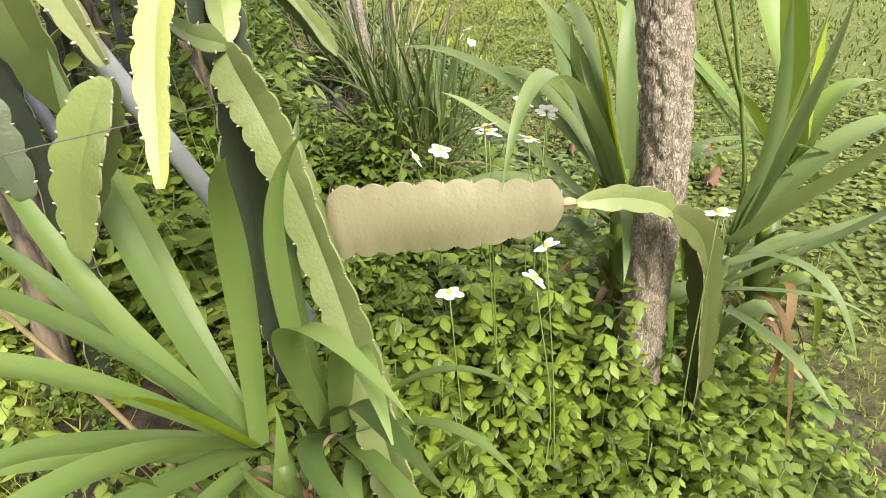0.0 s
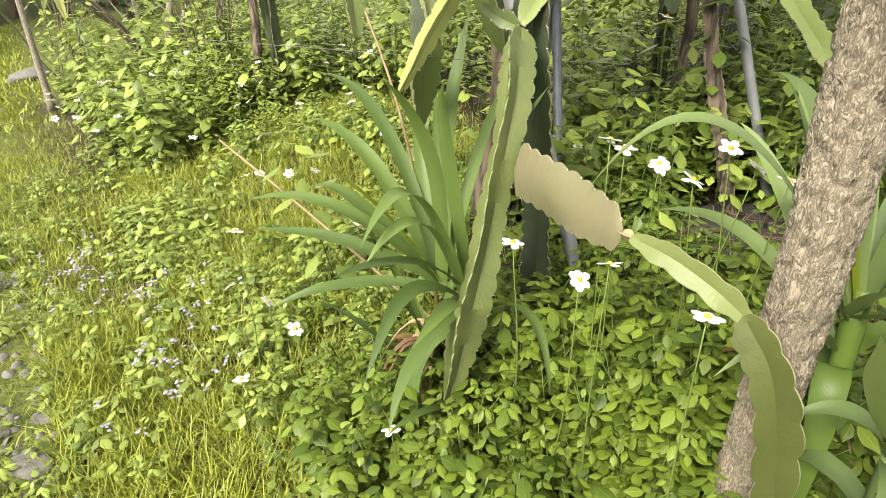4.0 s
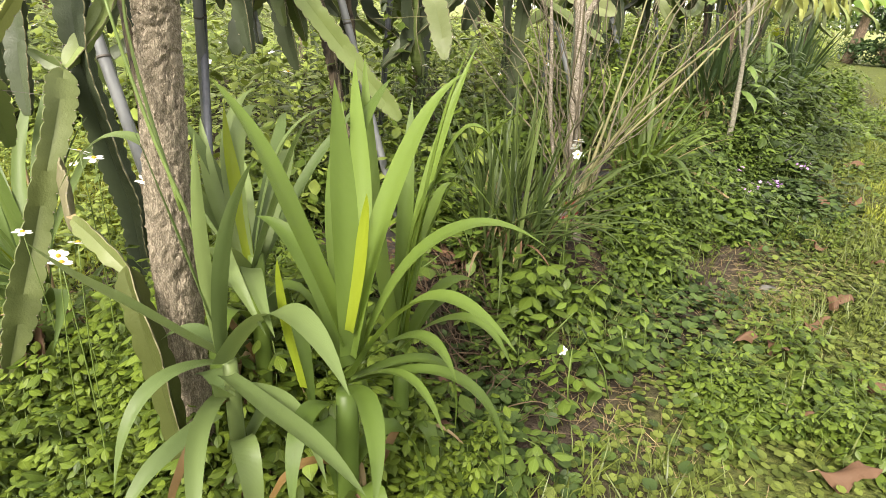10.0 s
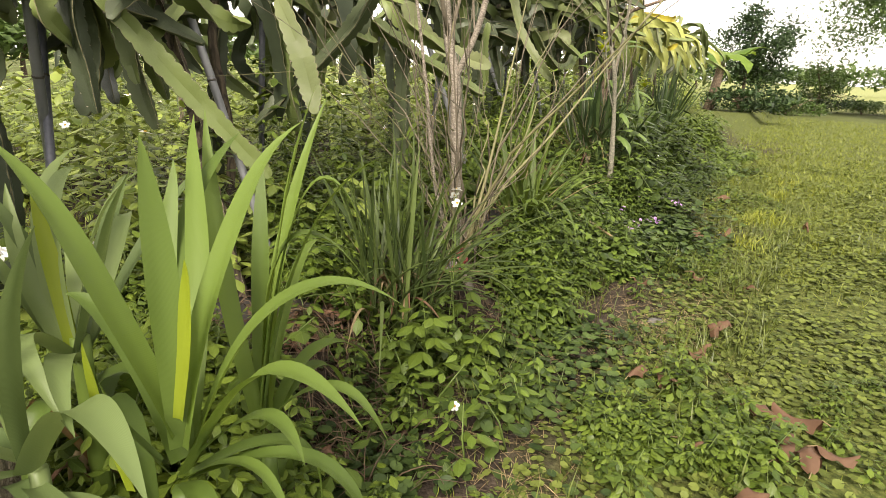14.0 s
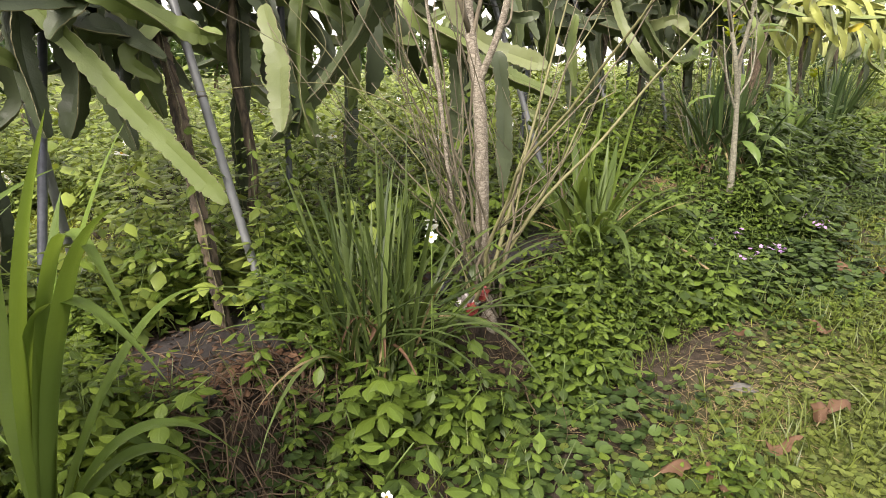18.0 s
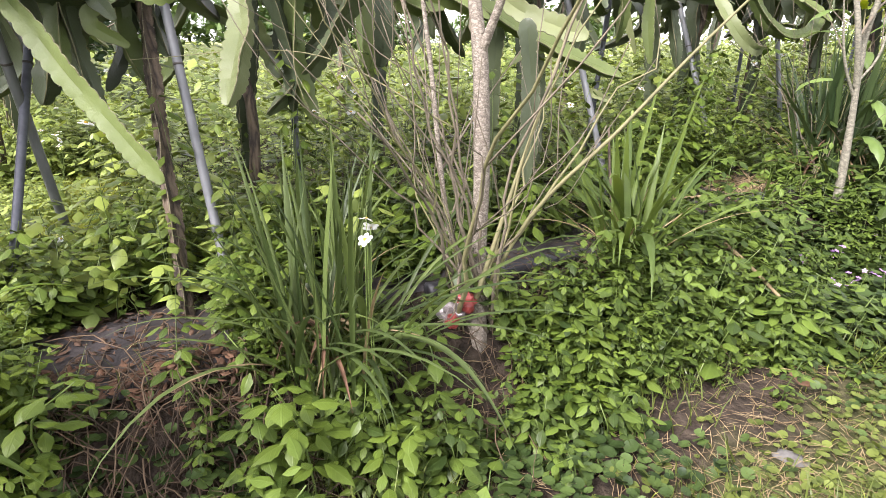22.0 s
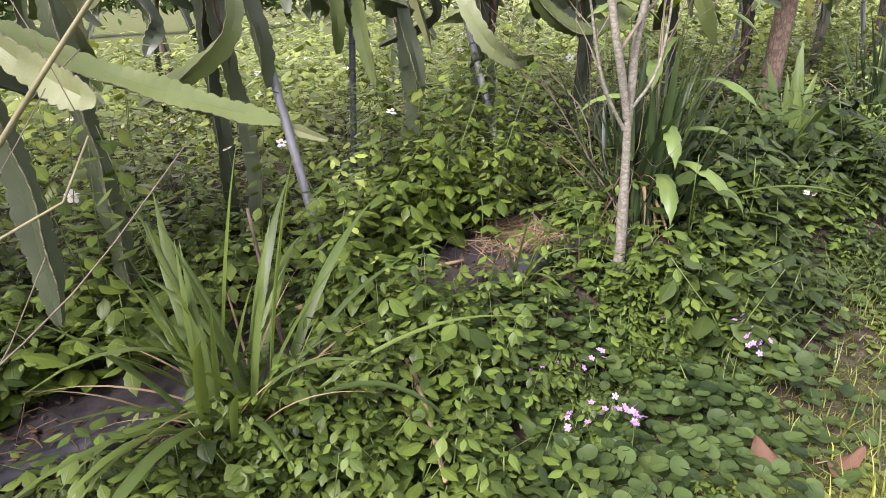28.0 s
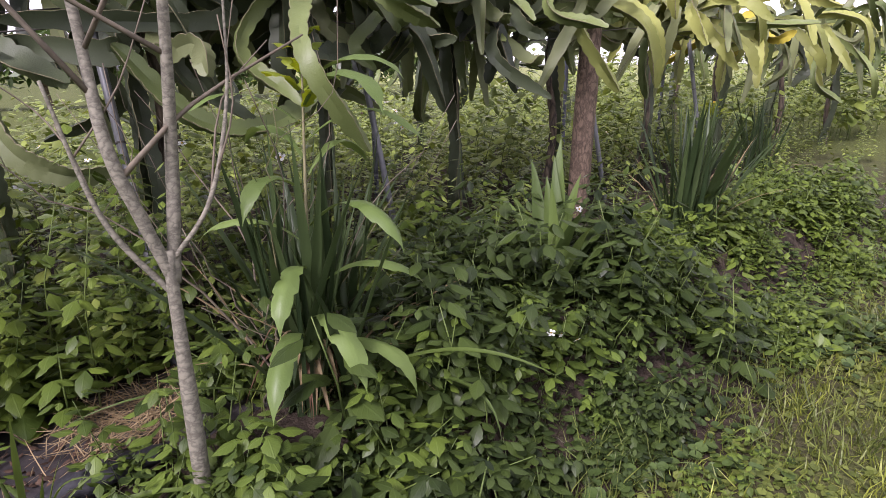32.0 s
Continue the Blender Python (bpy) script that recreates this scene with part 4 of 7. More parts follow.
# bright low weeds round the first tree and along the near bed
xy = scatter(rng, 1250, (-1.8, -1.2, 0.6, 0.75), lambda x, y: bank_gap(x, y) * smooth01(corner(x, y) * 5 + 0.3) * bare_spots(x, y) * np.where(np.hypot(x + 0.79, y - 0.02) < 0.2, 0.2, 1) * (1 - 0.75 * smooth01((-0.75 - x) / 0.2)))
weed_field("knee-low bright green weeds with three-part leaves round a tree foot", xy, FRESH, lambda x, y: (0.75 + 0.22 * lumps(x, y, 4, 2)) * (1 - 0.4 * smooth01((-0.75 - x) / 0.2)), 6, M_fresh, name="bright_weeds")
xy = scatter(rng, 75, (-0.6, -0.25, 0.1, 0.55), lambda x, y: smooth01(1.3 - np.hypot((x + 0.22) / 0.16, (y - 0.1) / 0.2)))
weed_field("taller leafy weeds between the strap-leaved plants", xy, FLOWERING, lambda x, y: 0.62 + 0.12 * lumps(x, y, 4, 2), 27, M_fresh, name="flowering_weeds")
xy = scatter(rng, 260, (-1.7, -0.75, -0.6, 0.15), lambda x, y: smooth01(corner(x, y) * 4 + 0.9))
weed_field("low bright weeds between grass at the corner of the bed", xy, LOW, lambda x, y: 0.85 + 0.25 * lumps(x, y, 4, 2), 33, M_back, name="corner_weeds")
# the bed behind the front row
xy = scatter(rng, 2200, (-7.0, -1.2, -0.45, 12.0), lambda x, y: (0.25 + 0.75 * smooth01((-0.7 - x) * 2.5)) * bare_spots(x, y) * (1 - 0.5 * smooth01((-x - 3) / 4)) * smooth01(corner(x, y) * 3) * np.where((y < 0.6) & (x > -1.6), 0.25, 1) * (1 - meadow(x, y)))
# the leaf colour carries the sunlight behind the rows
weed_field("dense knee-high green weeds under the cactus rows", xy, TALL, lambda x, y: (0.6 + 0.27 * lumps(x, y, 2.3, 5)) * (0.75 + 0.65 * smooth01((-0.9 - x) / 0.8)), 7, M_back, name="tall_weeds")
xy = scatter(rng, 1150, (-5.6, -0.75, -2.9, 1.4), lambda x, y: smooth01(corner(x, y) * 3) * (1 - meadow(x, y)))
meadow_weeds = scatter(rng, 420, (-3.5, -0.6, -1.1, 1.3), lambda x, y: meadow(x, y) * smooth01(0.4 + lumps(x, y, 3.6, 3)))
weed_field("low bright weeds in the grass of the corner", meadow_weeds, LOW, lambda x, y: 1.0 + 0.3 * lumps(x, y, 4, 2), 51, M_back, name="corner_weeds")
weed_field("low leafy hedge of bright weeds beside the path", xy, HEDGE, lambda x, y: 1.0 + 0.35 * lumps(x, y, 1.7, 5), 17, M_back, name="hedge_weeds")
xy = np.vstack([scatter(rng, 60, (-1.6, 3.5, -0.75, 4.9), lambda x, y: smooth01(1.3 - np.hypot((x + 1.1) / 0.32, (y - 4.2) / 0.6))), scatter(rng, 40, (-1.4, 1.2, -0.6, 3.2), lambda x, y: smooth01((-0.75 - x) * 4))])
behind = np.vstack([scatter(rng, 85, (-0.95, 1.15, -0.3, 1.7), lambda x, y: smooth01(1.3 - np.abs((y - 1.42) + 0.35 * (x + 0.6)) / 0.16)), scatter(rng, 60, (-1.15, 0.5, -0.75, 1.2), lambda x, y: smooth01((-0.72 - x) * 6))])
weed_field("leafy green weeds behind the bare mulch film", behind, FRESH, lambda x, y: 0.95 + 0.25 * lumps(x, y, 3.3, 5), 35, M_bright, name="trellis_weeds")
weed_field("waist-high leafy weeds round the trellis pipes", xy, NEAR_TALL, lambda x, y: 0.95 + 0.2 * lumps(x, y, 3.3, 5), 31, M_bright, name="trellis_weeds")
xy = scatter(rng, 430, (-1.75, 0.5, -0.5, 6.2), lambda x, y: bare_spots(x, y) * smooth01(0.75 + 0.9 * lumps(x, y, 3.1, 6)) * smooth01((-0.5 - 0.12 * np.sin(y * 5) - x) * 6))
# the first stretch is brightened by the sunlit leaf colour
weed_field("leafy bed of broad-leaved weeds, sunlight put into paler leaves", xy[xy[:, 1] < 1.9], BROAD, lambda x, y: 1.05 + 0.3 * lumps(x, y, 2.6, 4), 39, M_back, name="broad_weeds")
xy = xy[xy[:, 1] >= 1.9]
weed_field("leafy bed of broad-leaved green weeds under the cactus", xy, BROAD, lambda x, y: 1.0 + 0.3 * lumps(x, y, 2.6, 4), 36, M_bright, name="broad_weeds")
xy = scatter(rng, 150, (-0.35, 1.3, 0.35, 6.5), lambda x, y: bare_spots(x, y) * bank_gap(x, y) * smooth01(0.2 + 1.3 * lumps(x, y, 3.7, 9)) * smooth01((0.28 - x) * 4) * (1 - 0.9 * bed_mat(x, y)))
weed_field("broad-leaved green weeds in clumps along the bank", xy, BROAD, lambda x, y: 0.75 + 0.2 * lumps(x, y, 2.6, 4), 37, M_weed, name="bank_weeds")
# low weeds on the bed's slope and edge
xy = scatter(rng, 2000, (-0.8, 0.5, 1.0, 9.5), lambda x, y: plant_room(x, y) * bare_spots(x, y) * bank_gap(x, y) * smooth01((0.62 + 0.25 * lumps(x, y, 2.7, 8) - x) * 3) * smooth01(0.6 + 0.8 * lumps(x, y, 4.4, 3)) * (1 - 0.8 * smooth01(1.3 - np.hypot((x - 0.28) / 0.5, (y - 4.15) / 0.75))))
# past the canopy the open light is painted in as a brighter leaf colour
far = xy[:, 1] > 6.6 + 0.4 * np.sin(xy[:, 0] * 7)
weed_field("low weeds with open daylight put into a brighter leaf colour", xy[far], LOW, lambda x, y: 1.2 + 0.5 * lumps(x, y, 3, 1), 49, M_bright, name="open_weeds")
xy = xy[~far]
# weeds below the canopy get the leaf colour darkened for shade
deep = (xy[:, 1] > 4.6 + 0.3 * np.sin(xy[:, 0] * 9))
weed_field("low weeds with canopy shade put into the leaf colour", xy[deep], LOW, lambda x, y: 1.25 + 0.6 * lumps(x, y, 3, 1), 28, M_weedshaded, name="shade_weeds")
xy = xy[~deep]
weed_field("low green weeds on the slope of the planting bed", xy, LOW, lambda x, y: 1.2 + 0.6 * lumps(x, y, 3, 1), 8, M_weed, name="low_weeds")
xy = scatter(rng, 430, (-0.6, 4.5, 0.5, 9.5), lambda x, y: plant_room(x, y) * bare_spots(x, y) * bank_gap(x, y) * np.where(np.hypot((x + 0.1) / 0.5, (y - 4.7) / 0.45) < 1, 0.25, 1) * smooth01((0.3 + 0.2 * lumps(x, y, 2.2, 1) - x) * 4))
# lit counterpart of the shaded weeds, by leaf colour
weed_field("leafy weeds with open daylight put into a brighter leaf colour", xy[xy[:, 1] > 6.5], MID, lambda x, y: 0.85 + 0.3 * lumps(x, y, 2.6, 4), 48, M_bright, name="open_weeds")
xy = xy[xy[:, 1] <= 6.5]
# here too the canopy's shade is in the leaf colour
weed_field("leafy weeds with canopy shade put into the leaf colour", xy, MID, lambda x, y: 1.2 + 0.45 * lumps(x, y, 2.6, 4), 18, M_weedshaded, name="dark_weeds")
xy = scatter(rng, 260, (-0.55, 1.5, 0.25, 4.6), lambda x, y: bare_spots(x, y) * bank_gap(x, y) * smooth01(0.35 + lumps(x, y, 3.1, 2)))
weed_field("middling dark weeds among the grassy clumps", xy, MID, lambda x, y: 0.8 + 0.3 * lumps(x, y, 2.6, 4), 21, M_weed, name="middle_weeds")
xy = scatter(rng, 330, (-0.25, 0.6, 0.5, 5.2), lambda x, y: bare_spots(x, y) * bank_gap(x, y) * smooth01((0.32 + 0.16 * lumps(x, y, 3.1, 1) - x) * 4) * (y < 3.3) * smooth01(0.35 + lumps(x, y, 2.3, 7)))
weed_field("fresh green weeds with broad leaves along the edge of the bed", xy, MID, lambda x, y: 0.6 + 0.25 * lumps(x, y, 3.6, 4), 24, M_bright, name="edge_weeds")
xy = scatter(rng, 520, (-8.0, 11.5, -1.2, 20.0), lambda x, y: np.ones_like(x))
weed_field("tall green weeds at the far end of the rows", xy, TALL, lambda x, y: 1.25 + 0.4 * lumps(x, y, 1.1, 4), 25, M_back, name="far_weeds")
xy = scatter(rng, 300, (0.6, 1.0, 1.75, 2.3), lambda x, y: smooth01(1.25 - np.hypot((x - 0.98) / 0.32, (y - 1.6) / 0.42)) * smooth01(0.55 + lumps(x, y, 6, 2)))
weed_field("bright patch of fresh low weeds in the path", xy, LOW, lambda x, y: 0.95 + 0.3 * lumps(x, y, 3, 1), 26, M_bright, name="weed_patch")
xy = scatter(rng, 420, (0.55, 0.7, 2.4, 6.0), lambda x, y: (lumps(x, y, 2.2, 6) > 0.3) * 1.0)
weed_field("patches of low weeds in the path", xy, LOW, lambda x, y: 0.6 + 0.2 * lumps(x, y, 3, 1), 9, M_bright, name="path_weeds")


def round_leaf(n=12):
    """A dished round leaf with a narrow notch and a wavy rim."""
    a = np.linspace(0.1, 2 * np.pi - 0.1, n + 1)
    r = 1 + 0.035 * np.cos(a * 9)
    rim = np.stack([r * np.cos(a), r * np.sin(a), 0.12 + 0.05 * np.sin(a * 3)], -1)
    mid = np.stack([0.55 * np.cos(a), 0.55 * np.sin(a), 0.0 * a + 0.015], -1)
    if n < 8:
        return np.vstack([[(0, 0, -0.06)], rim]), np.array([[0, 1 + i, 2 + i, 3 + i] for i in range(0, n, 2)])
    V = np.vstack([[(0, 0, -0.06)], mid, rim])
    F = [[0, 1 + i, 2 + i, 3 + i] for i in range(0, n, 2)] + [[1 + i, n + 2 + i, n + 3 + i, 2 + i] for i in range(n)]
    return V, np.array(F)


def pennywort(xy, seed, small, large, tall, label, mat=None):
    rng = np.random.default_rng(seed)
    n = len(xy)
    h = (0.1 + 0.9 * rng.random(n) ** 1.4) * tall * (1 + 0.5 * lumps(xy[:, 0], xy[:, 1], 9.0, seed))
    g = ground_z(xy[:, 0], xy[:, 1])
    xyz = np.column_stack([xy, g + h])
    M = poses(xyz, rng.uniform(0, 6.28, n), rng.uniform(small, large, n), np.abs(rng.normal(0, 0.36, n)), rng.uniform(0, 6.28, n))
    V1, F1 = spread(*round_leaf(12 if large > 0.02 else 6), M)
    me = mesh_of("pennywort", V1, F1, mat or M_penny)
    single("pennywort_mat", me, label, "plants", kind="stuff")


xy = scatter(rng, 1700, (-0.3, 3.2, 0.9, 5.1), lambda x, y: bare_spots(x, y) * bed_mat(x, y))
near_bed, xy = xy[:280], xy[280:]
pennywort(xy, 11, 0.016, 0.031, 0.15, "thick mat of round scalloped green leaves among pink flowers")
xy = scatter(rng, 1300, (-0.4, 0.45, 0.45, 4.4), lambda x, y: bare_spots(x, y) * (1 - bank_gap(x, y)) * smooth01(0.5 + lumps(x, y, 6.0, 2)))
pennywort(xy, 17, 0.011, 0.022, 0.07, "scattered small round leaves on a dark bank")
xy = scatter(rng, 3300, (-0.5, 0.4, 1.3, 8.0), lambda x, y: bare_spots(x, y) * (1 - bed_mat(x, y)) * smooth01(1.1 - np.abs(x - 0.3 - 0.15 * lumps(x, y, 2, 3)) / 0.6) * smooth01(0.55 + 0.9 * lumps(x, y, 3.0, 9)))
pennywort(xy, 12, 0.012, 0.025, 0.07, "mat of small round green creeping leaves")
xy = scatter(rng, 23000, (0.3, 0.2, 3.6, 11.0), lambda x, y: smooth01((x - 0.3) * 2) * smooth01((3.6 - x) / 1.4) * smooth01((11.0 - y) / 5) * smooth01(0.8 + 0.9 * lumps(x, y, 2.6, 3) - 0.3 * smooth01((y - 3.5) / 1.5) * smooth01((x - 0.8) * 3)))
pennywort(xy, 16, 0.009, 0.019, 0.04, "carpet of tiny round green leaves on the path", M_carpet)


def grass_field(label, xy, height, width, seed, mat=None, name="grass", lean=0.5):
    rng = np.random.default_rng(seed)
    n = len(xy)
    s = np.linspace(0, 1, 3)
    V, F, uv = strap(np.stack([0.5 * s ** 2, 0 * s, s - 0.2 * s ** 2], -1), np.array([1, 0.8, 0.08]) * 0.5, (0, 1, 0), 2, 0.0)
    xyz = np.column_stack([xy, ground_z(xy[:, 0], xy[:, 1]) - 0.004])
    h = height * rng.uniform(0.5, 1.4, n)
    M = poses(xyz, rng.uniform(0, 6.28, n), np.ones(n), np.abs(rng.normal(0, lean, n)), rng.uniform(0, 6.28, n))
    M[:, :3, 0] *= h[:, None]
    M[:, :3, 2] *= h[:, None]
    M[:, :3, 1] *= (width * rng.uniform(0.7, 1.3, n))[:, None]
    V, F = spread(V, F, M)
    return single(name, mesh_of(name, V, F, mat or M_grass), label, "grass", kind="stuff")


def track(x, y):
    """1 on the worn stony line trodden along the corner."""
    mid = -1.06 - 0.4 * smooth01((-1.2 - x) / 4.0) + 0.05 * lumps(x, y, 2.0, 3.0)
    return smooth01(1.4 - np.abs(y - mid) / 0.13) * smooth01((-0.7 - x) / 0.4) * smooth01(0.75 + 0.8 * lumps(x, y, 4.0, 8.0))


def path_grass(x, y):
    return smooth01(-corner(x, y) * 2.5 + 0.65) * (0.6 + 0.4 * lumps(x, y, 2.4, 4))


xy = scatter(rng, 38000, (0.3, -1.6, 3.2, 10.0), lambda x, y: path_grass(x, y) * (0.18 + 0.4 * smooth01((y - 3.4) / 1.4) + 0.5 * (y < 0.3)))
grass_field("short yellow-green grass of the path", xy, 0.04, 0.0035, 12, M_turf)
xy = scatter(rng, 700, (0.6, 3.9, 1.4, 7.0), lambda x, y: smooth01(lumps(x, y, 6.0, 3) * 2 - 0.3))
grass_field("tufts of longer bright grass in the path", xy, 0.11, 0.005, 22, M_grassyellow, name="path_tufts", lean=0.4)
xy = scatter(rng, 9000, (0.3, 3.0, 2.4, 9.0), lambda x, y: path_grass(x, y) * smooth01((y - 3.0) / 1.2) * smooth01(0.5 + lumps(x, y, 5.0, 1)))
grass_field("longer drooping grass blades of the path", xy, 0.075, 0.005, 38, M_turf, name="path_blades", lean=0.85)
xy = scatter(rng, 38000, (-5.5, -2.8, 0.5, -0.2), lambda x, y: path_grass(x, y) * (1 - 0.85 * track(x, y)) * smooth01((x + 5.6) / 3) * (0.3 + 0.7 * smooth01((y + 1.9) / 0.8)))
grass_field("short yellow-green grass of the path's corner", xy, 0.065, 0.0035, 14, M_grassyellow, name="corner_grass")
xy = scatter(rng, 5000, (-0.5, 0.5, 1.2, 8.0), lambda x, y: bare_spots(x, y) * smooth01(0.2 + lumps(x, y, 4.0, 7)))
grass_field("thin tufts of longer grass between the weeds", xy, 0.14, 0.005, 15, name="grass_tufts", lean=0.45)
xy = scatter(rng, 24000, (-3.6, -0.5, -1.0, 1.4), lambda x, y: 0.1 + meadow(x, y))
grass_field("bright yellow-green grass of the open corner", xy, 0.09, 0.004, 52, M_grassyellow, name="corner_tufts", lean=0.5)
xy = scatter(rng, 300, (-3.6, -1.3, -0.9, -0.3), lambda x, y: 1.0 - path_grass(x, y) * 0.6)
weed_field("low weeds that creep into the path", xy, LOW, lambda x, y: 0.7 + 0.2 * lumps(x, y, 3, 1), 19, M_back, name="creeping_weeds")
xy = scatter(rng, 30000, (-0.6, 6.5, 6.0, 22.0), lambda x, y: smooth01((x + 0.2) * 1.2) * smooth01(1.3 - (y - 6) / 16))
grass_field("short grass of the far path", xy, 0.06, 0.011, 13, M_turf, name="far_grass", lean=0.8)
xy = scatter(rng, 14000, (1.6, -7.0, 9.0, 9.0), lambda x, y: smooth01((x - 1.6) / 1.2) * smooth01((9 - x) / 4))
grass_field("short grass on the open side of the path", xy, 0.07, 0.016, 29, name="side_grass")
xy = scatter(rng, 9000, (-9.0, -7.5, 2.5, -2.0), lambda x, y: smooth01((-2.0 - y) / 0.8) * smooth01((y + 7.5) / 2))
grass_field("short grass on the open side of the corner", xy, 0.07, 0.016, 30, M_grassyellow, name="side_grass")
xy = scatter(rng, 12000, (-13.0, -3.0, -4.2, -0.2), lambda x, y: smooth01((-4.2 - x) / 1.5) * smooth01(-corner(x, y) * 2 + 0.5))
grass_field("short grass of the far corner of the path", xy, 0.07, 0.015, 32, M_grassyellow, name="corner_grass")
xy = scatter(rng, 11000, (-1.9, -1.0, -0.6, 0.1), lambda x, y: 0.4 + 0.6 * smooth01(0.5 + lumps(x, y, 5.0, 2)))
grass_field("bright grass between the weeds of the corner", xy, 0.1, 0.004, 34, M_grassyellow, name="corner_tufts", lean=0.45)

# ---- plants beside the path, from the first tree on ----
t = thing("tree", (-0.03, 0.015, 0.0), "slim tree trunk with pale deeply fissured bark", "tree")
o = np.array([-0.03, 0.015, 0.0])
trunk = np.array([(-0.03, 0.015, 0.02), (-0.027, 0.016, 0.4), (-0.024, 0.016, 0.75), (-0.045, 0.045, 1.05), (-0.03, 0.055, 1.3), (-0.02, 0.065, 1.7)]) - o
V, F = bark_tube(trunk, [0.05, 0.044, 0.043, 0.042, 0.041, 0.04, 0.04], 1)
part("trunk", mesh_of("trunk", V, F, M_bark), t, "lower trunk with raised bark plates")
V, F = tube(bez(np.array([(-0.02, 0.065, 1.69), (0.0, 0.08, 2.2), (0.05, 0.1, 3.0)]) - o, 12), np.linspace(0.039, 0.032, 12), 16, 0.07, np.random.default_rng(1))
part("upper_trunk", mesh_of("trunk", V, F, M_bark), t)
# leaves of the strap-leaved plants: base, bend, tip, width
B_UP = [
    ((0.38, 0.13, 0.60), (0.25, 0.10, 0.93), (0.16, 0.03, 1.05), 0.052),
    ((0.39, 0.13, 0.58), (0.34, 0.16, 0.89), (0.32, 0.16, 1.06), 0.048),
    ((0.39, 0.14, 0.58), (0.19, 0.32, 0.87), (0.01, 0.49, 1.05), 0.043),
    ((0.39, 0.13, 0.58), (0.32, 0.25, 0.95), (0.40, 0.42, 1.07), 0.056),
    ((0.38, 0.14, 0.58), (0.13, 0.38, 0.98), (-0.03, 0.59, 1.00), 0.034),
    ((0.39, 0.13, 0.63), (0.39, 0.17, 0.82), (0.41, 0.15, 0.89), 0.026, 1),
    ((0.30, 0.09, 0.48), (0.26, 0.07, 0.67), (0.28, 0.06, 0.76), 0.026, 1),
    ((0.37, 0.15, 0.55), (0.15, 0.30, 0.85), (0.10, 0.34, 0.98), 0.039),
    ((0.36, 0.11, 0.55), (0.31, 0.07, 0.62), (0.33, 0.05, 0.72), 0.028),
]
B_ARCHING = [
    ((0.40, 0.15, 0.58), (0.43, 0.30, 0.92), (0.62, 0.40, 0.79), 0.056, 2),
    ((0.38, 0.14, 0.52), (0.49, 0.22, 0.83), (0.70, 0.20, 0.70), 0.05, 2),
    ((0.37, 0.14, 0.52), (0.45, 0.27, 0.67), (0.59, 0.20, 0.59), 0.043),
    ((0.37, 0.14, 0.50), (0.47, 0.22, 0.60), (0.60, 0.16, 0.50), 0.028),
    ((0.37, 0.13, 0.50), (0.48, 0.14, 0.56), (0.58, 0.01, 0.42), 0.043),
    ((0.37, 0.15, 0.50), (0.60, 0.33, 0.62), (0.66, 0.28, 0.36), 0.043),
    ((0.37, 0.15, 0.50), (0.46, 0.39, 0.62), (0.52, 0.30, 0.34), 0.043),
    ((0.38, 0.13, 0.55), (0.23, 0.14, 0.80), (0.15, 0.11, 0.79), 0.046),
    ((0.35, 0.12, 0.45), (0.36, 0.00, 0.55), (0.46, -0.05, 0.36), 0.038),
]
C_LEAVES = [
    ((0.22, 0.44, 0.40), (0.26, 0.50, 0.92), (0.44, 0.60, 1.00), 0.043),
    ((0.22, 0.43, 0.40), (0.25, 0.46, 0.88), (0.31, 0.54, 1.13), 0.044),
    ((0.22, 0.45, 0.40), (0.20, 0.52, 0.86), (0.20, 0.68, 1.10), 0.036),
    ((0.22, 0.44, 0.42), (0.22, 0.46, 1.08), (0.39, 0.63, 0.67), 0.042, 2),
    ((0.22, 0.43, 0.40), (0.28, 0.52, 1.24), (0.40, 0.60, 0.78), 0.04, 2),
    ((0.21, 0.43, 0.40), (0.10, 0.42, 0.84), (0.01, 0.50, 1.06), 0.042),
    ((0.21, 0.44, 0.40), (0.16, 0.50, 0.78), (0.10, 0.58, 0.97), 0.04),
]
C_LOW = [
    ((0.22, 0.45, 0.36), (0.24, 0.62, 0.66), (0.26, 0.78, 0.38), 0.04, 2),
    ((0.21, 0.45, 0.36), (0.22, 0.64, 0.60), (0.23, 0.74, 0.26), 0.04, 2),
    ((0.20, 0.46, 0.38), (0.08, 0.66, 0.82), (0.03, 0.90, 0.66), 0.032),
    ((0.23, 0.43, 0.38), (0.42, 0.46, 0.66), (0.52, 0.50, 0.42), 0.04, 2),
]
B2_LEAVES = [
    ((0.00, 0.17, 0.59), (-0.12, 0.14, 0.92), (-0.15, 0.32, 0.98), 0.041),
    ((0.00, 0.17, 0.59), (-0.11, 0.19, 1.05), (-0.09, 0.32, 0.92), 0.041),
    ((0.00, 0.17, 0.59), (-0.09, 0.13, 0.80), (-0.17, 0.17, 0.92), 0.037),
    ((0.01, 0.17, 0.59), (0.01, 0.23, 0.96), (0.10, 0.34, 0.97), 0.041),
    ((-0.01, 0.16, 0.59), (-0.23, 0.07, 1.08), (-0.35, -0.08, 0.75), 0.038),
    ((0.01, 0.17, 0.59), (0.07, 0.19, 0.81), (0.15, 0.25, 0.98), 0.037),
    ((0.01, 0.17, 0.59), (0.18, 0.04, 0.76), (0.36, 0.00, 0.66), 0.041),
    ((0.00, 0.17, 0.59), (0.09, 0.00, 0.84), (0.28, 0.02, 0.62), 0.041),
    ((0.00, 0.17, 0.62), (-0.06, 0.17, 0.80), (-0.08, 0.19, 0.96), 0.030, 1),
]
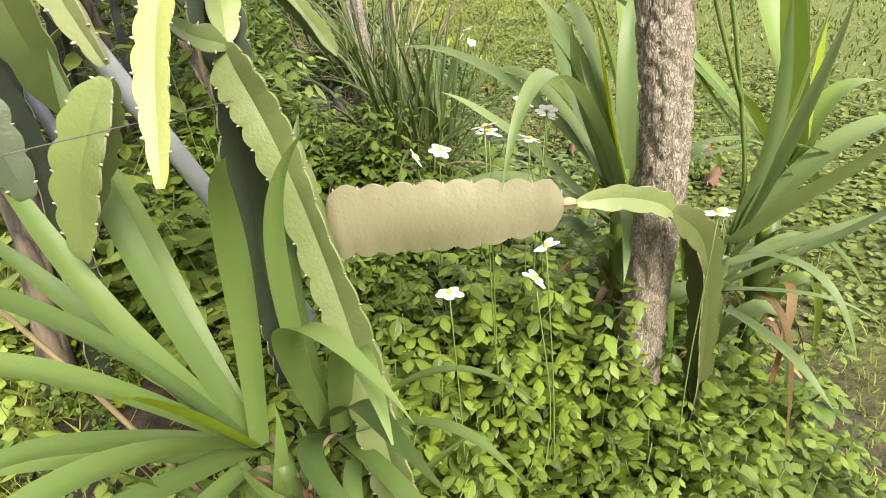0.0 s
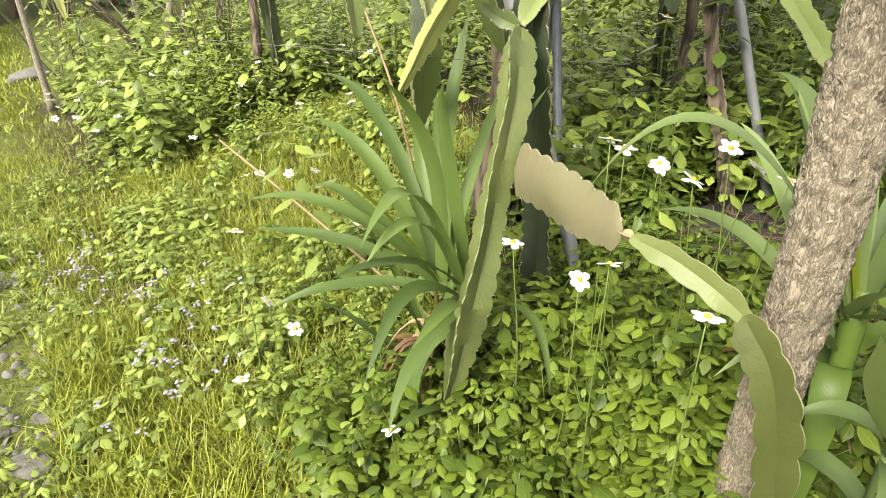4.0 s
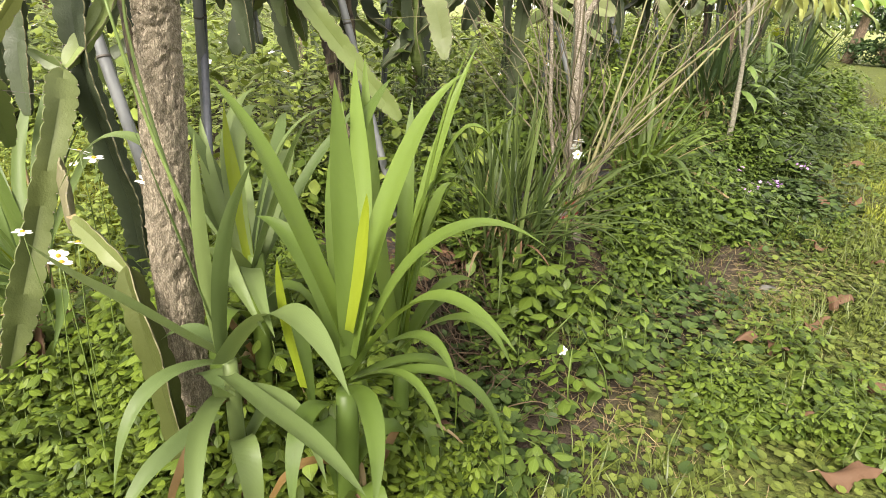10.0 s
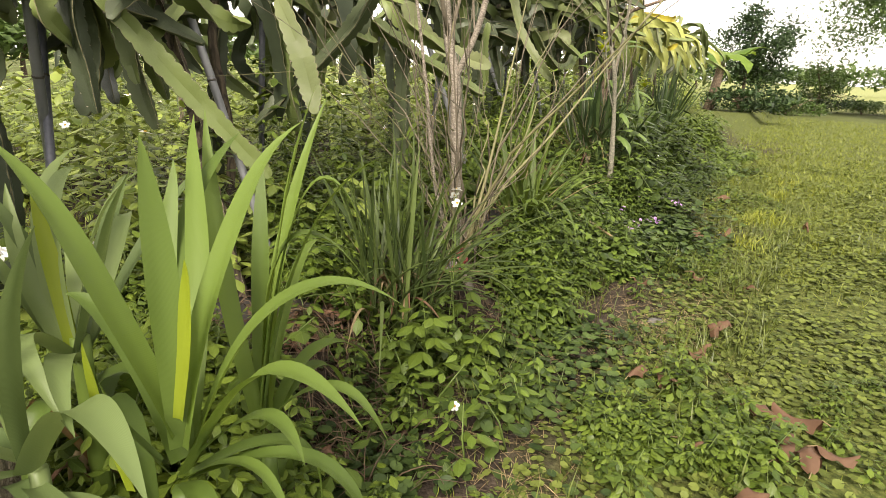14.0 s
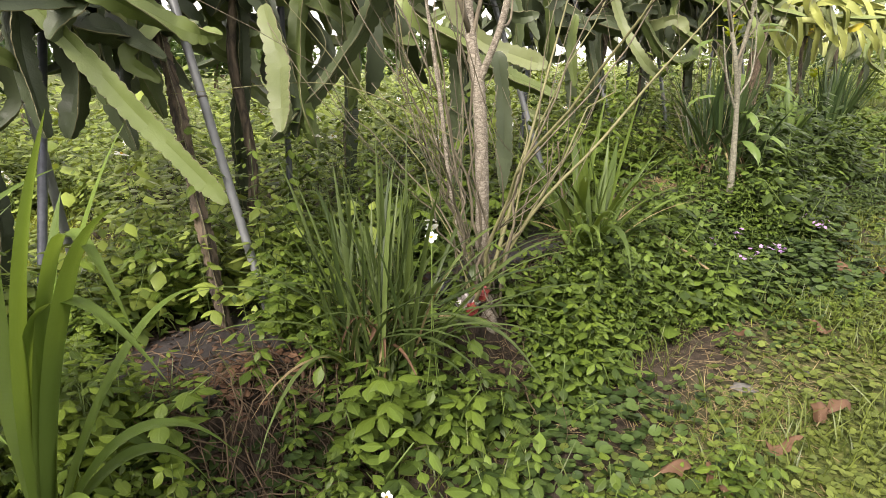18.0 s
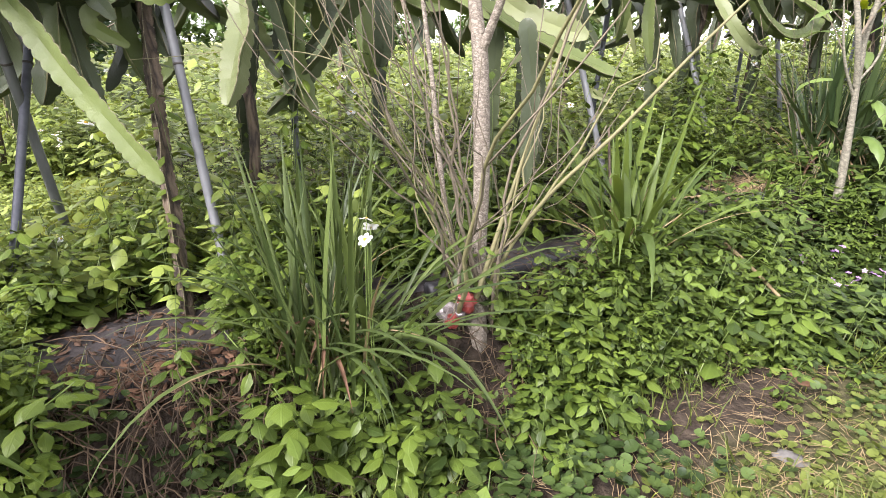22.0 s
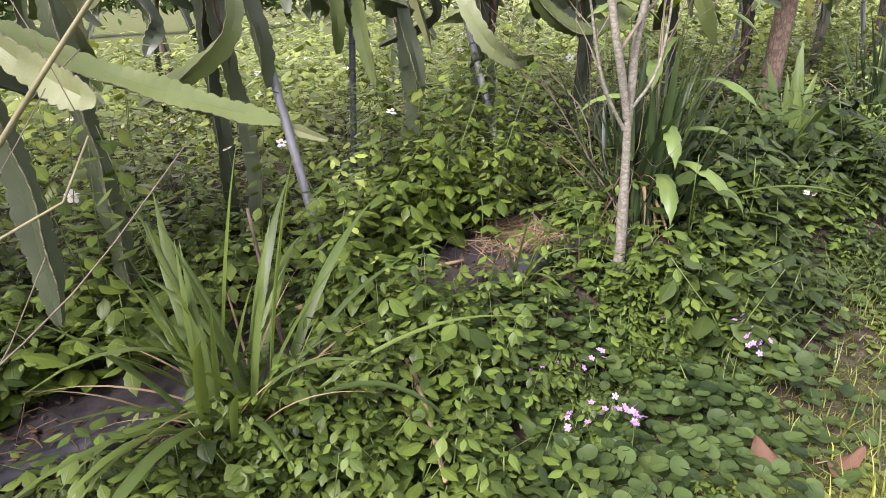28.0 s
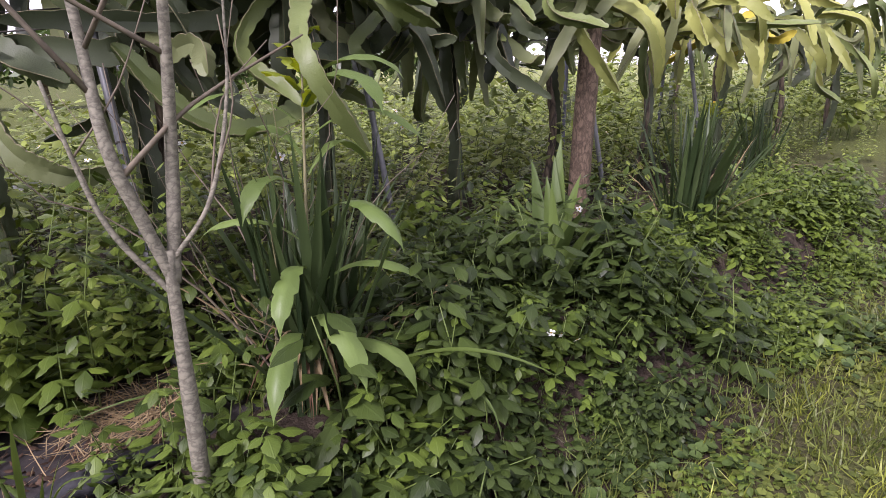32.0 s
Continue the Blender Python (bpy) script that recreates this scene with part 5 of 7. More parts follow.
B2_BACK = [
    ((-0.01, 0.18, 0.59), (-0.20, 0.40, 0.90), (-0.38, 0.55, 0.86), 0.038),
    ((-0.01, 0.18, 0.57), (-0.12, 0.18, 0.83), (-0.16, 0.12, 0.94), 0.037),
    ((-0.01, 0.18, 0.57), (-0.14, 0.42, 0.96), (-0.28, 0.46, 0.72), 0.039),
    ((-0.01, 0.18, 0.57), (-0.02, 0.42, 0.86), (-0.05, 0.52, 0.94), 0.039),
    ((-0.01, 0.18, 0.52), (-0.25, 0.20, 0.72), (-0.40, 0.22, 0.62), 0.036),
    ((-0.02, 0.18, 0.52), (-0.22, 0.32, 0.76), (-0.33, 0.34, 0.80), 0.036),
    ((-0.01, 0.17, 0.52), (-0.02, 0.10, 0.66), (-0.10, -0.02, 0.50), 0.033),
]
S_LEAVES = [
    ((0.14, 0.01, 0.52), (0.14, -0.18, 0.71), (0.12, -0.26, 0.83), 0.046),
    ((0.15, 0.01, 0.50), (0.36, 0.02, 0.82), (0.59, -0.04, 0.69), 0.06, 2),
    ((0.15, 0.01, 0.52), (0.22, -0.04, 0.78), (0.30, 0.02, 0.95), 0.033),
    ((0.14, 0.01, 0.52), (0.19, -0.04, 0.79), (0.21, -0.03, 0.98), 0.026),
    ((0.14, 0.01, 0.54), (0.14, -0.05, 0.82), (0.10, -0.08, 0.98), 0.025),
    ((0.14, 0.00, 0.50), (0.18, -0.18, 0.62), (0.22, -0.24, 0.40), 0.031),
]
S_LOW = [
    ((0.15, 0.01, 0.47), (0.44, -0.02, 0.55), (0.63, -0.05, 0.54), 0.046),
    ((0.14, -0.01, 0.38), (0.15, -0.16, 0.40), (0.21, -0.24, 0.30), 0.038),
    ((0.15, 0.00, 0.44), (0.34, -0.08, 0.55), (0.40, -0.14, 0.66), 0.033),
    ((0.14, 0.01, 0.44), (0.36, 0.04, 0.56), (0.46, 0.02, 0.40), 0.036),
    ((0.14, 0.00, 0.42), (0.28, -0.14, 0.50), (0.40, -0.20, 0.34), 0.036),
    ((0.14, 0.03, 0.44), (0.10, 0.02, 0.62), (0.02, -0.06, 0.52), 0.033),
]
A_NEAR = [
    ((-0.66, -0.09, 0.40), (-0.70, -0.18, 0.83), (-0.57, -0.40, 0.67), 0.041),
    ((-0.66, -0.09, 0.40), (-0.62, -0.24, 0.62), (-0.53, -0.46, 0.64), 0.038),
    ((-0.66, -0.09, 0.38), (-0.71, -0.22, 0.54), (-0.59, -0.41, 0.36), 0.038),
    ((-0.62, -0.09, 0.36), (-0.47, -0.04, 0.54), (-0.31, -0.17, 0.39), 0.034),
    ((-0.67, -0.07, 0.40), (-0.72, -0.13, 0.80), (-0.60, -0.17, 0.91), 0.034),
    ((-0.63, -0.12, 0.34), (-0.67, -0.30, 0.36), (-0.57, -0.28, 0.04), 0.034),
    ((-0.64, -0.11, 0.40), (-0.60, -0.22, 0.78), (-0.58, -0.38, 0.62), 0.041),
    ((-0.64, -0.11, 0.38), (-0.50, -0.23, 0.56), (-0.44, -0.38, 0.52), 0.034),
    ((-0.66, -0.06, 0.40), (-0.66, 0.02, 0.76), (-0.63, 0.10, 0.86), 0.033),
    ((-0.64, -0.10, 0.38), (-0.58, -0.30, 0.46), (-0.46, -0.42, 0.32), 0.034),
]
A_FAN = [
    ((-0.78, -0.08, 0.38), (-0.93, -0.23, 0.66), (-1.01, -0.45, 0.61), 0.041),
    ((-0.78, -0.08, 0.38), (-0.97, -0.22, 0.50), (-1.19, -0.40, 0.46), 0.041),
    ((-0.78, -0.08, 0.38), (-1.03, -0.03, 0.84), (-1.26, -0.12, 0.82), 0.038),
    ((-0.78, -0.08, 0.38), (-1.02, -0.10, 0.72), (-1.21, -0.18, 0.72), 0.046),
    ((-0.78, -0.08, 0.38), (-0.86, -0.24, 0.69), (-0.82, -0.35, 0.73), 0.038, 1),
    ((-0.77, -0.08, 0.38), (-0.74, -0.12, 0.84), (-0.67, -0.26, 0.92), 0.041),
    ((-0.78, -0.06, 0.38), (-0.98, 0.02, 0.74), (-1.06, 0.08, 0.90), 0.039),
    ((-0.78, -0.06, 0.38), (-0.92, 0.06, 0.80), (-0.94, 0.14, 0.98), 0.039),
]
A_LOW = [
    ((-0.78, -0.08, 0.38), (-0.98, -0.17, 0.63), (-1.02, -0.30, 0.60), 0.046),
    ((-0.78, -0.06, 0.38), (-0.88, 0.16, 0.70), (-0.98, 0.30, 0.80), 0.036),
    ((-0.80, -0.10, 0.36), (-0.94, -0.30, 0.40), (-1.02, -0.44, 0.32), 0.038),
    ((-0.80, -0.08, 0.36), (-1.06, -0.06, 0.50), (-1.24, -0.10, 0.44), 0.039),
    ((-0.79, -0.06, 0.38), (-1.05, 0.12, 0.62), (-1.16, 0.20, 0.74), 0.036),
]


def false_stem(parent, top, r=0.03, seed=3, hang=9, green=M_iris):
    """Short stalk of sheathing leaf bases under a rosette, with low leaves round it."""
    rng = np.random.default_rng(seed)
    P = bez([(0, 0, -0.02), (0.01, 0, top * 0.5), (0, 0.005, top + 0.03)], 8)
    V, F = tube(P, np.linspace(r * 0.8, r * 0.7, 8), 9, 0.2, rng)
    part("leaf_base", mesh_of("leaf_base", V, F, green), parent, "sheath of overlapping leaf bases")
    for i in range(hang):
        a = i * 6.28 / hang + rng.normal(0, 0.3)
        d = np.array([math.cos(a), math.sin(a)])
        out = rng.uniform(0.12, 0.24)
        dead = i % 4 == 3
        V, F, uv = iris_leaf((*(d * 0.01), top * rng.uniform(0.3, 0.95)), (*(d * out * 0.75), top * 1.15), (*(d * out), top * rng.uniform(-0.05, 0.3)), 0.022 if dead else 0.05, n=10, seed=i)
        part("dead_leaf" if dead else "leaf", mesh_of("low_leaf", V, F, M_iriswither if dead else green, uv), parent, "withered orange-brown hanging leaf" if dead else "")


def dead_skirt(parent, count, reach, seed, height=0.3, at=(0, 0)):
    """Withered brown leaves and dry stalks that hang round a plant's base."""
    rng = np.random.default_rng(seed)
    for i in range(count):
        a = rng.uniform(0, 6.28)
        d = np.array([math.cos(a), math.sin(a)])
        o = np.array([*at, 0.0])
        r = reach * rng.uniform(0.4, 1.0)
        top = height * rng.uniform(0.6, 1.15)
        V, F, uv = iris_leaf(o + (*(d * 0.015), height * rng.uniform(0.1, 0.7)), o + (*(d * r * 0.6), top), o + (*(d * r + rng.normal(0, 0.03, 2)), rng.uniform(0.0, 0.06)), rng.uniform(0.006, 0.02), n=10, seed=seed + i, fold=0.7)
        part("dead_leaf", mesh_of("dead_leaf", V, F, M_straw if i % 3 else M_dry, uv), parent, "withered brown hanging leaf")


p = iris_plant((-0.75, -0.07), "strap-leaved plant with arching grey-green blades under the cactus", [(0.0, -0.03, 9, 0.5, 0.036, 70, None), (0.08, -0.03, 7, 0.45, 0.034, 65, None)], A_NEAR + A_FAN + A_LOW, 2, M_irisgrey, edge=0.3)
false_stem(p, 0.26, 0.028, 3, 5, M_irisgrey)
dead_skirt(p, 34, 0.22, 40, 0.36, (0.03, -0.02))
p = iris_plant((0.36, 0.14), "large strap-leaved plant with broad fresh green blades", [], B_UP + B_ARCHING, 3, edge=0.15)
false_stem(p, 0.5, 0.032, 4, 4)
dead_skirt(p, 9, 0.2, 41, 0.4)
p = iris_plant((0.22, 0.44), "strap-leaved plant with tall and drooping green blades", [], C_LEAVES + C_LOW, 7, edge=0.15)
false_stem(p, 0.34, 0.028, 8, 4)
dead_skirt(p, 8, 0.2, 45, 0.3)
p = iris_plant((0.0, 0.18), "strap-leaved plant with upright blades behind a tree trunk", [], B2_LEAVES + B2_BACK, 4, M_irispale, edge=0.2)
false_stem(p, 0.52, 0.026, 5, 5)
dead_skirt(p, 8, 0.16, 42, 0.4)
p = iris_plant((0.14, 0.02), "slender strap-leaved plant with a tall flower stalk", [], S_LEAVES + S_LOW, 5, M_irispale, edge=0.25)
false_stem(p, 0.45, 0.022, 6, 4, M_irispale)
dead_skirt(p, 6, 0.12, 43, 0.3)
o = np.array(p.matrix_basis.translation)
STALK = [(0.14, 0.01, 0.5), (0.14, 0.0, 0.64), (0.11, -0.0, 0.77), (0.05, -0.02, 0.92), (0.0, -0.03, 1.05), (-0.03, -0.04, 1.17)]
SIDE_STALK = [(0.09, -0.01, 0.81), (0.01, -0.01, 0.98), (-0.03, -0.01, 1.12), (-0.04, -0.0, 1.2)]
for pts, r0, r1, lab in ((STALK, 0.0045, 0.003, "green flower stalk"), (SIDE_STALK, 0.004, 0.0025, "side shoot of the stalk")):
    V, F = tube(bez(np.array(pts) - o, 14), np.linspace(r0, r1, 14), 6)
    part("stalk", mesh_of("stalk", V, F, M_stem), p, lab)
for c in (STALK[-1], SIDE_STALK[-1]):
    c = np.array(c) - o
    V, F = tube(bez([c, c + (0, 0, 0.02), c + (-0.003, 0.003, 0.042)], 7), np.array([0.003, 0.0055, 0.0065, 0.006, 0.0045, 0.003, 0.0015]), 7)
    part("bud", mesh_of("bud", V, F, M_bud), p, "greenish yellow flower bud")
iris_plant((-0.36, 6.05), "strap-leaved plant with broad dull green blades", [(0, 0, 6, 0.7, 0.075, 34, None), (0.05, -0.03, 12, 0.62, 0.075, 82, None), (0.1, -0.06, 6, 0.45, 0.07, 90, None)], [], 8, M_irisgrey)

clump = grassy_clump((-0.18, 1.48), "dense clump of dark narrow grassy blades by a thin tree", 135, 0.88, 0.15, 4, 15, extra=[((-0.1, 1.5, 0.25), (0.15, 1.7, 0.55), (0.35, 1.82, 0.08), 0.03), ((-0.1, 1.5, 0.3), (0.1, 1.8, 0.55), (0.1, 2.25, 0.42), 0.018), ((-0.15, 1.45, 0.3), (0.2, 1.75, 0.5), (0.2, 2.15, 0.25), 0.016)])
dead_skirt(clump, 26, 0.24, 46, 0.32)
grassy_clump((-0.22, 2.83), "smaller clump of upright and arching green strap blades", 62, 0.86, 0.1, 5, 14, pool=STRAPS, mat=M_strapgreen, extra=[((-0.15, 2.9, 0.25), (0.1, 3.2, 0.7), (0.18, 3.45, 0.05), 0.026), ((-0.15, 2.9, 0.25), (0.0, 3.3, 0.65), (0.056, 3.73, 0.44), 0.02)])
grassy_clump((-0.33, 4.0), "small tuft of bright strap blades", 13, 0.42, 0.03, 15, pool=STRAPS, mat=M_strapgreen, extra=[((-0.3, 4.0, 0.25), (-0.15, 4.2, 0.5), (-0.1, 4.45, 0.3), 0.022)])
clump = grassy_clump((-0.42, 4.85), "tall clump of dark stiff blades behind a forked sapling", 95, 1.0, 0.16, 6, 9, pool=STIFF, mat=M_strapgreen, extra=[((-0.4, 4.9, 0.3), (0.1, 5.0, 0.75), (0.39, 5.18, 0.6), 0.03), ((-0.4, 4.9, 0.3), (0.1, 5.2, 0.6), (0.25, 5.1, 0.35), 0.024), ((-0.4, 4.8, 0.3), (-0.2, 4.4, 0.7), (-0.35, 4.1, 0.55), 0.016)])
dead_skirt(clump, 34, 0.26, 47, 0.42)
grassy_clump((-0.35, 7.3), "upright clump of dark stiff grassy blades", 75, 1.0, 0.12, 7, 9, pool=STIFF)
grassy_clump((-7.4, -1.75), "shaggy tuft of dark grass beside the far path", 80, 0.7, 0.25, 18, 16)
grassy_clump((-0.9, 9.6), "distant clump of dark stiff grassy blades", 50, 0.9, 0.12, 17, pool=STIFF)

bare_tree((-0.12, 2.0), "young_tree", "thin pale tree with many bare twigs", [([(-0.12, 2.0, 0.12), (-0.24, 2.08, 0.42), (-0.268, 2.105, 0.7), (-0.30, 2.11, 1.1), (-0.35, 2.11, 1.32), (-0.42, 2.1, 1.9)], 0.034, 0.02, 1), ([(-0.3, 2.11, 1.12), (-0.2, 2.15, 1.4), (-0.12, 2.2, 1.95)], 0.017, 0.01, 1), ([(-0.16, 2.02, 0.2), (-0.3, 1.98, 0.6), (-0.36, 1.95, 1.1), (-0.45, 1.9, 1.8)], 0.011, 0.006, 1)], M_pale, 9, density=0.8)
bare_tree((-0.12, 4.36), "forked_sapling", "slender pale sapling that forks into bare limbs", [([(-0.12, 4.36, 0.1), (-0.122, 4.359, 0.4), (-0.144, 4.367, 0.75), (-0.167, 4.375, 1.01)], 0.026, 0.014, 0), ([(-0.165, 4.378, 0.94), (-0.17, 4.33, 1.1), (-0.19, 4.29, 1.27), (-0.26, 4.29, 1.53), (-0.33, 4.27, 2.0)], 0.017, 0.01, 1), ([(-0.165, 4.378, 0.93), (-0.185, 4.405, 1.08), (-0.2, 4.425, 1.22), (-0.17, 4.445, 1.54), (-0.15, 4.47, 2.1)], 0.018, 0.011, 1), ([(-0.165, 4.38, 0.98), (-0.14, 4.48, 1.12), (-0.17, 4.56, 1.35), (-0.22, 4.6, 1.6)], 0.007, 0.003, 1), ([(-0.165, 4.372, 0.9), (-0.2, 4.26, 1.1), (-0.24, 4.2, 1.4)], 0.009, 0.004, 1)], M_sapling, 10, density=0.9)
bare_tree((-1.15, 7.3), "tree", "straight brown tree trunk beside the cactus row", [([(-1.16, 7.3, 0.1), (-1.15, 7.32, 0.9), (-1.13, 7.34, 2.0), (-1.1, 7.4, 3.2)], 0.075, 0.058, 0), ([(-1.13, 7.34, 1.85), (-0.6, 7.2, 2.0), (0.3, 7.4, 2.3)], 0.025, 0.01, 1)], M_brown, 11)


def shoot_bush(place, count, height, seed, label, special=()):
    """Long bare shoots that rise and lean from one stool."""
    rng = np.random.default_rng(seed)
    x, y = place
    z = float(ground_z(x, y)) - 0.02
    t = thing("bare_shrub", (x, y, z), label, "shrub")
    for i in range(count):
        a = rng.uniform(0, 6.28)
        L, out = height * rng.uniform(0.5, 1.15), rng.uniform(0.08, 0.85)
        P = bez([(0.07 * math.cos(a * 3), 0.07 * math.sin(a * 3), 0), (out * 0.35 * math.cos(a) * L, out * 0.35 * math.sin(a) * L, 0.5 * L), (out * math.cos(a + 0.2) * L, out * math.sin(a + 0.2) * L, L)], 12)
        P[1:] += rng.normal(0, 0.012, (11, 3))
        R = np.linspace(0.0065, 0.0018, 12) * rng.uniform(0.6, 1.5)
        V, F = tube(P, R, 5)
        sh = part("shoot", mesh_of("shoot", V, F, M_twig if i % 3 else M_shoot), t)
        got = []
        branch_set(rng, P, R, 1, got, 0.8, 0.5)
        for Q, r in got[1:]:
            V, F = tube(Q, r, 4)
            part("twig", mesh_of("twig", V, F, M_twig), sh)
    for pts, r in special:
        V, F = tube(bez(np.array(pts) - (x, y, z), 18), np.linspace(r, r * 0.3, 18), 6)
        part("shoot", mesh_of("shoot", V, F, M_shoot), t, "long leaning bare shoot")
    return t


shoot_bush((-0.17, 2.02), 20, 1.25, 21, "shrub of many thin bare leaning shoots", [([(-0.2, 2.08, 0.3), (-0.02, 2.15, 0.65), (0.14, 2.3, 0.9), (0.25, 2.46, 1.13), (0.34, 2.6, 1.31), (0.42, 2.76, 1.5)], 0.008), ([(-0.14, 2.0, 0.3), (-0.1, 2.15, 0.8), (-0.12, 2.45, 1.5)], 0.01), ([(-0.2, 1.95, 0.9), (-0.5, 1.6, 1.12), (-0.8, 1.1, 1.1)], 0.003)])
shoot_bush((-0.45, 4.75), 7, 1.0, 22, "few thin bare shoots in a grass clump")
shoot_bush((-4.2, 0.4), 16, 1.8, 23, "old shrub of bare pale branches behind the hedge")
shoot_bush((-5.6, -0.4), 12, 1.7, 24, "old shrub of bare pale branches behind the hedge")

# ---- cactus beside the first tree ----
def near_cactus(place, label, stems):
    z = float(ground_z(*place)) - 0.02
    o = np.array([*place, z])
    t = thing("dragon_fruit_cactus", o, label, "cactus", "dragon fruit cacti")
    for i, (pts, r, mat, ph, lab) in enumerate(stems):
        part("stem", stem_mesh([np.array(q) - o for q in pts], r, 500 + i + int(place[1] * 10), mat, rim=mat if mat in (M_cactusolive, M_cactuslemon) else None, phase=ph, n_per_m=170, spines=True, scallop=0.19, pitch=0.042), t, lab)
    return t


FRONT_STEMS = [
    ([(-0.72, 0.2, 0.05), (-0.74, 0.22, 0.5), (-0.71, 0.14, 1.0), (-0.75, 0.2, 1.5)], 0.05, M_cactusdark, 0.3, "old dark climbing stem"),
    ([(-0.694, 0.083, 0.968), (-0.645, 0.02, 0.83), (-0.6, -0.07, 0.62), (-0.57, -0.16, 0.4), (-0.557, -0.226, 0.22)], 0.043, M_cactusolive, -1.45, "long hanging stem with a pale ridge"),
    ([(-0.56, 0.12, 1.4), (-0.66, 0.04, 1.2), (-0.74, -0.06, 1.03), (-0.77, -0.168, 0.864)], 0.023, M_cactuslemon, 1.0, "pale yellow hanging tip"),
    ([(-0.694, 0.083, 0.968), (-0.73, 0.06, 0.985), (-0.755, 0.03, 1.01)], 0.03, M_cactus, 0.4, "small side joint"),
]
BACK_STEMS = [
    ([(-0.694, 0.09, 0.97), (-0.70, 0.2, 1.1), (-0.72, 0.27, 1.25), (-0.75, 0.3, 1.4)], 0.035, M_cactus, 0.0, "rising stem"),
    ([(-0.9, 0.0, 1.28), (-0.85, -0.05, 1.12), (-0.812, -0.058, 0.98)], 0.027, M_cactuspale, 0.7, "pale hanging tip"),
    ([(-0.815, -0.058, 0.965), (-0.875, -0.045, 0.86), (-0.928, -0.019, 0.73)], 0.042, M_cactus, 0.3, "hanging joint below a pale node"),
    ([(-1.05, 0.15, 1.4), (-1.05, 0.1, 1.1), (-1.0, 0.06, 0.8)], 0.042, M_cactusdark, 0.6, "dark hanging stem"),
    ([(-1.1, -0.05, 1.35), (-1.07, -0.1, 1.1), (-1.06, -0.1, 0.93)], 0.035, M_cactus, 0.6, "green hanging stem"),
]
near_cactus((-0.72, 0.2), "climbing cactus with long scalloped jointed stems near a tree", FRONT_STEMS + BACK_STEMS)
pad = bpy.data.objects["dragon_fruit_cactus"]
po = np.array([-0.72, 0.2, float(ground_z(-0.72, 0.2)) - 0.02])
for pts, r, mat, kw, lab in (
    ([(-0.603, 0.005, 0.707), (-0.43, -0.042, 0.713), (-0.258, -0.09, 0.72)], 0.067, M_cactusbrown, dict(wings=2, phase=1.5, taper=0.6, blunt=0.018, scallop=0.16, pitch=0.04), "bronzed flat joint with a scalloped rim"),
    ([(-0.262, -0.089, 0.719), (-0.25, -0.09, 0.72), (-0.236, -0.092, 0.72)], 0.011, M_straw, dict(wings=3, scallop=0.0, blunt=0.01), "dry neck between two joints"),
    ([(-0.24, -0.092, 0.72), (-0.17, -0.09, 0.715), (-0.1, -0.08, 0.69), (-0.05, -0.065, 0.655)], 0.024, M_cactusolive, dict(phase=-1.5, blunt=0.05), "short joint"),
    ([(-0.06, -0.068, 0.665), (0.0, -0.075, 0.6), (0.035, -0.07, 0.47), (0.06, -0.06, 0.3), (0.07, -0.05, 0.08)], 0.034, M_cactusmoss, dict(phase=-1.5, pitch=0.06), "stem that climbs down along the trunk"),
):
    part("stem", stem_mesh([np.array(q) - po for q in pts], r, 520, mat, n_per_m=220, spines=mat is M_cactusbrown, **kw), pad, lab)
near_cactus((-0.8, 1.1), "climbing cactus with arching pale and dark stems on a leaning pipe", [
    ([(-0.66, 1.14, 0.15), (-0.86, 1.16, 0.7), (-1.0, 1.18, 1.1), (-1.3, 1.22, 1.6)], 0.032, M_woody, 0.3, "split brown woody stem"),
    ([(-0.85, 0.72, 1.42), (-0.743, 0.854, 1.208), (-0.643, 0.94, 1.049), (-0.55, 1.04, 0.89), (-0.473, 1.114, 0.765)], 0.042, M_cactus, 0.9, "long arching stem with a pale tip"),
    ([(-0.75, 1.45, 1.4), (-0.61, 1.42, 1.21), (-0.5, 1.36, 1.08), (-0.43, 1.31, 0.98)], 0.05, M_cactuspale, 0.2, "pale scalloped hanging stem"),
    ([(-0.55, 1.85, 1.5), (-0.736, 1.83, 1.28), (-0.959, 1.762, 1.072), (-1.08, 1.593, 0.874)], 0.045, M_cactusdark, 0.5, "dark stem that curves back"),
    ([(-0.9, 0.75, 1.5), (-0.85, 0.7, 1.25), (-0.82, 0.72, 0.98)], 0.045, M_cactusdark, 0.1, "hanging stem"),
    ([(-0.95, 0.95, 1.5), (-0.98, 0.95, 1.2), (-0.95, 1.0, 0.9)], 0.045, M_cactusdark, 0.8, "dark hanging stem"),
])
near_cactus((-1.0, 2.7), "climbing cactus with long pale stems leaning to the bed", [
    ([(-1.0, 2.7, 0.1), (-1.05, 2.72, 0.8), (-1.0, 2.7, 1.5)], 0.05, M_cactusdark, 0.3, "old dark climbing stem"),
    ([(-1.02, 2.4, 1.4), (-0.924, 2.739, 1.223), (-0.83, 3.0, 1.1), (-0.745, 3.267, 1.0)], 0.05, M_cactus, 0.35, "long green leaning stem"),
    ([(-0.85, 2.45, 1.5), (-0.74, 2.56, 1.31), (-0.55, 2.66, 1.22), (-0.43, 2.72, 1.18)], 0.055, M_cactuspale, 0.9, "pale reaching stem"),
    ([(-0.55, 2.5, 1.25), (-0.52, 2.52, 0.95), (-0.5, 2.5, 0.6)], 0.045, M_cactusdark, 0.5, "dark hanging stem"),
    ([(-1.14, 3.44, 0.9), (-1.1, 3.5, 0.87), (-1.06, 3.57, 0.84)], 0.036, M_cactuspale, 0.9, "small pale round joint at a pipe"),
])
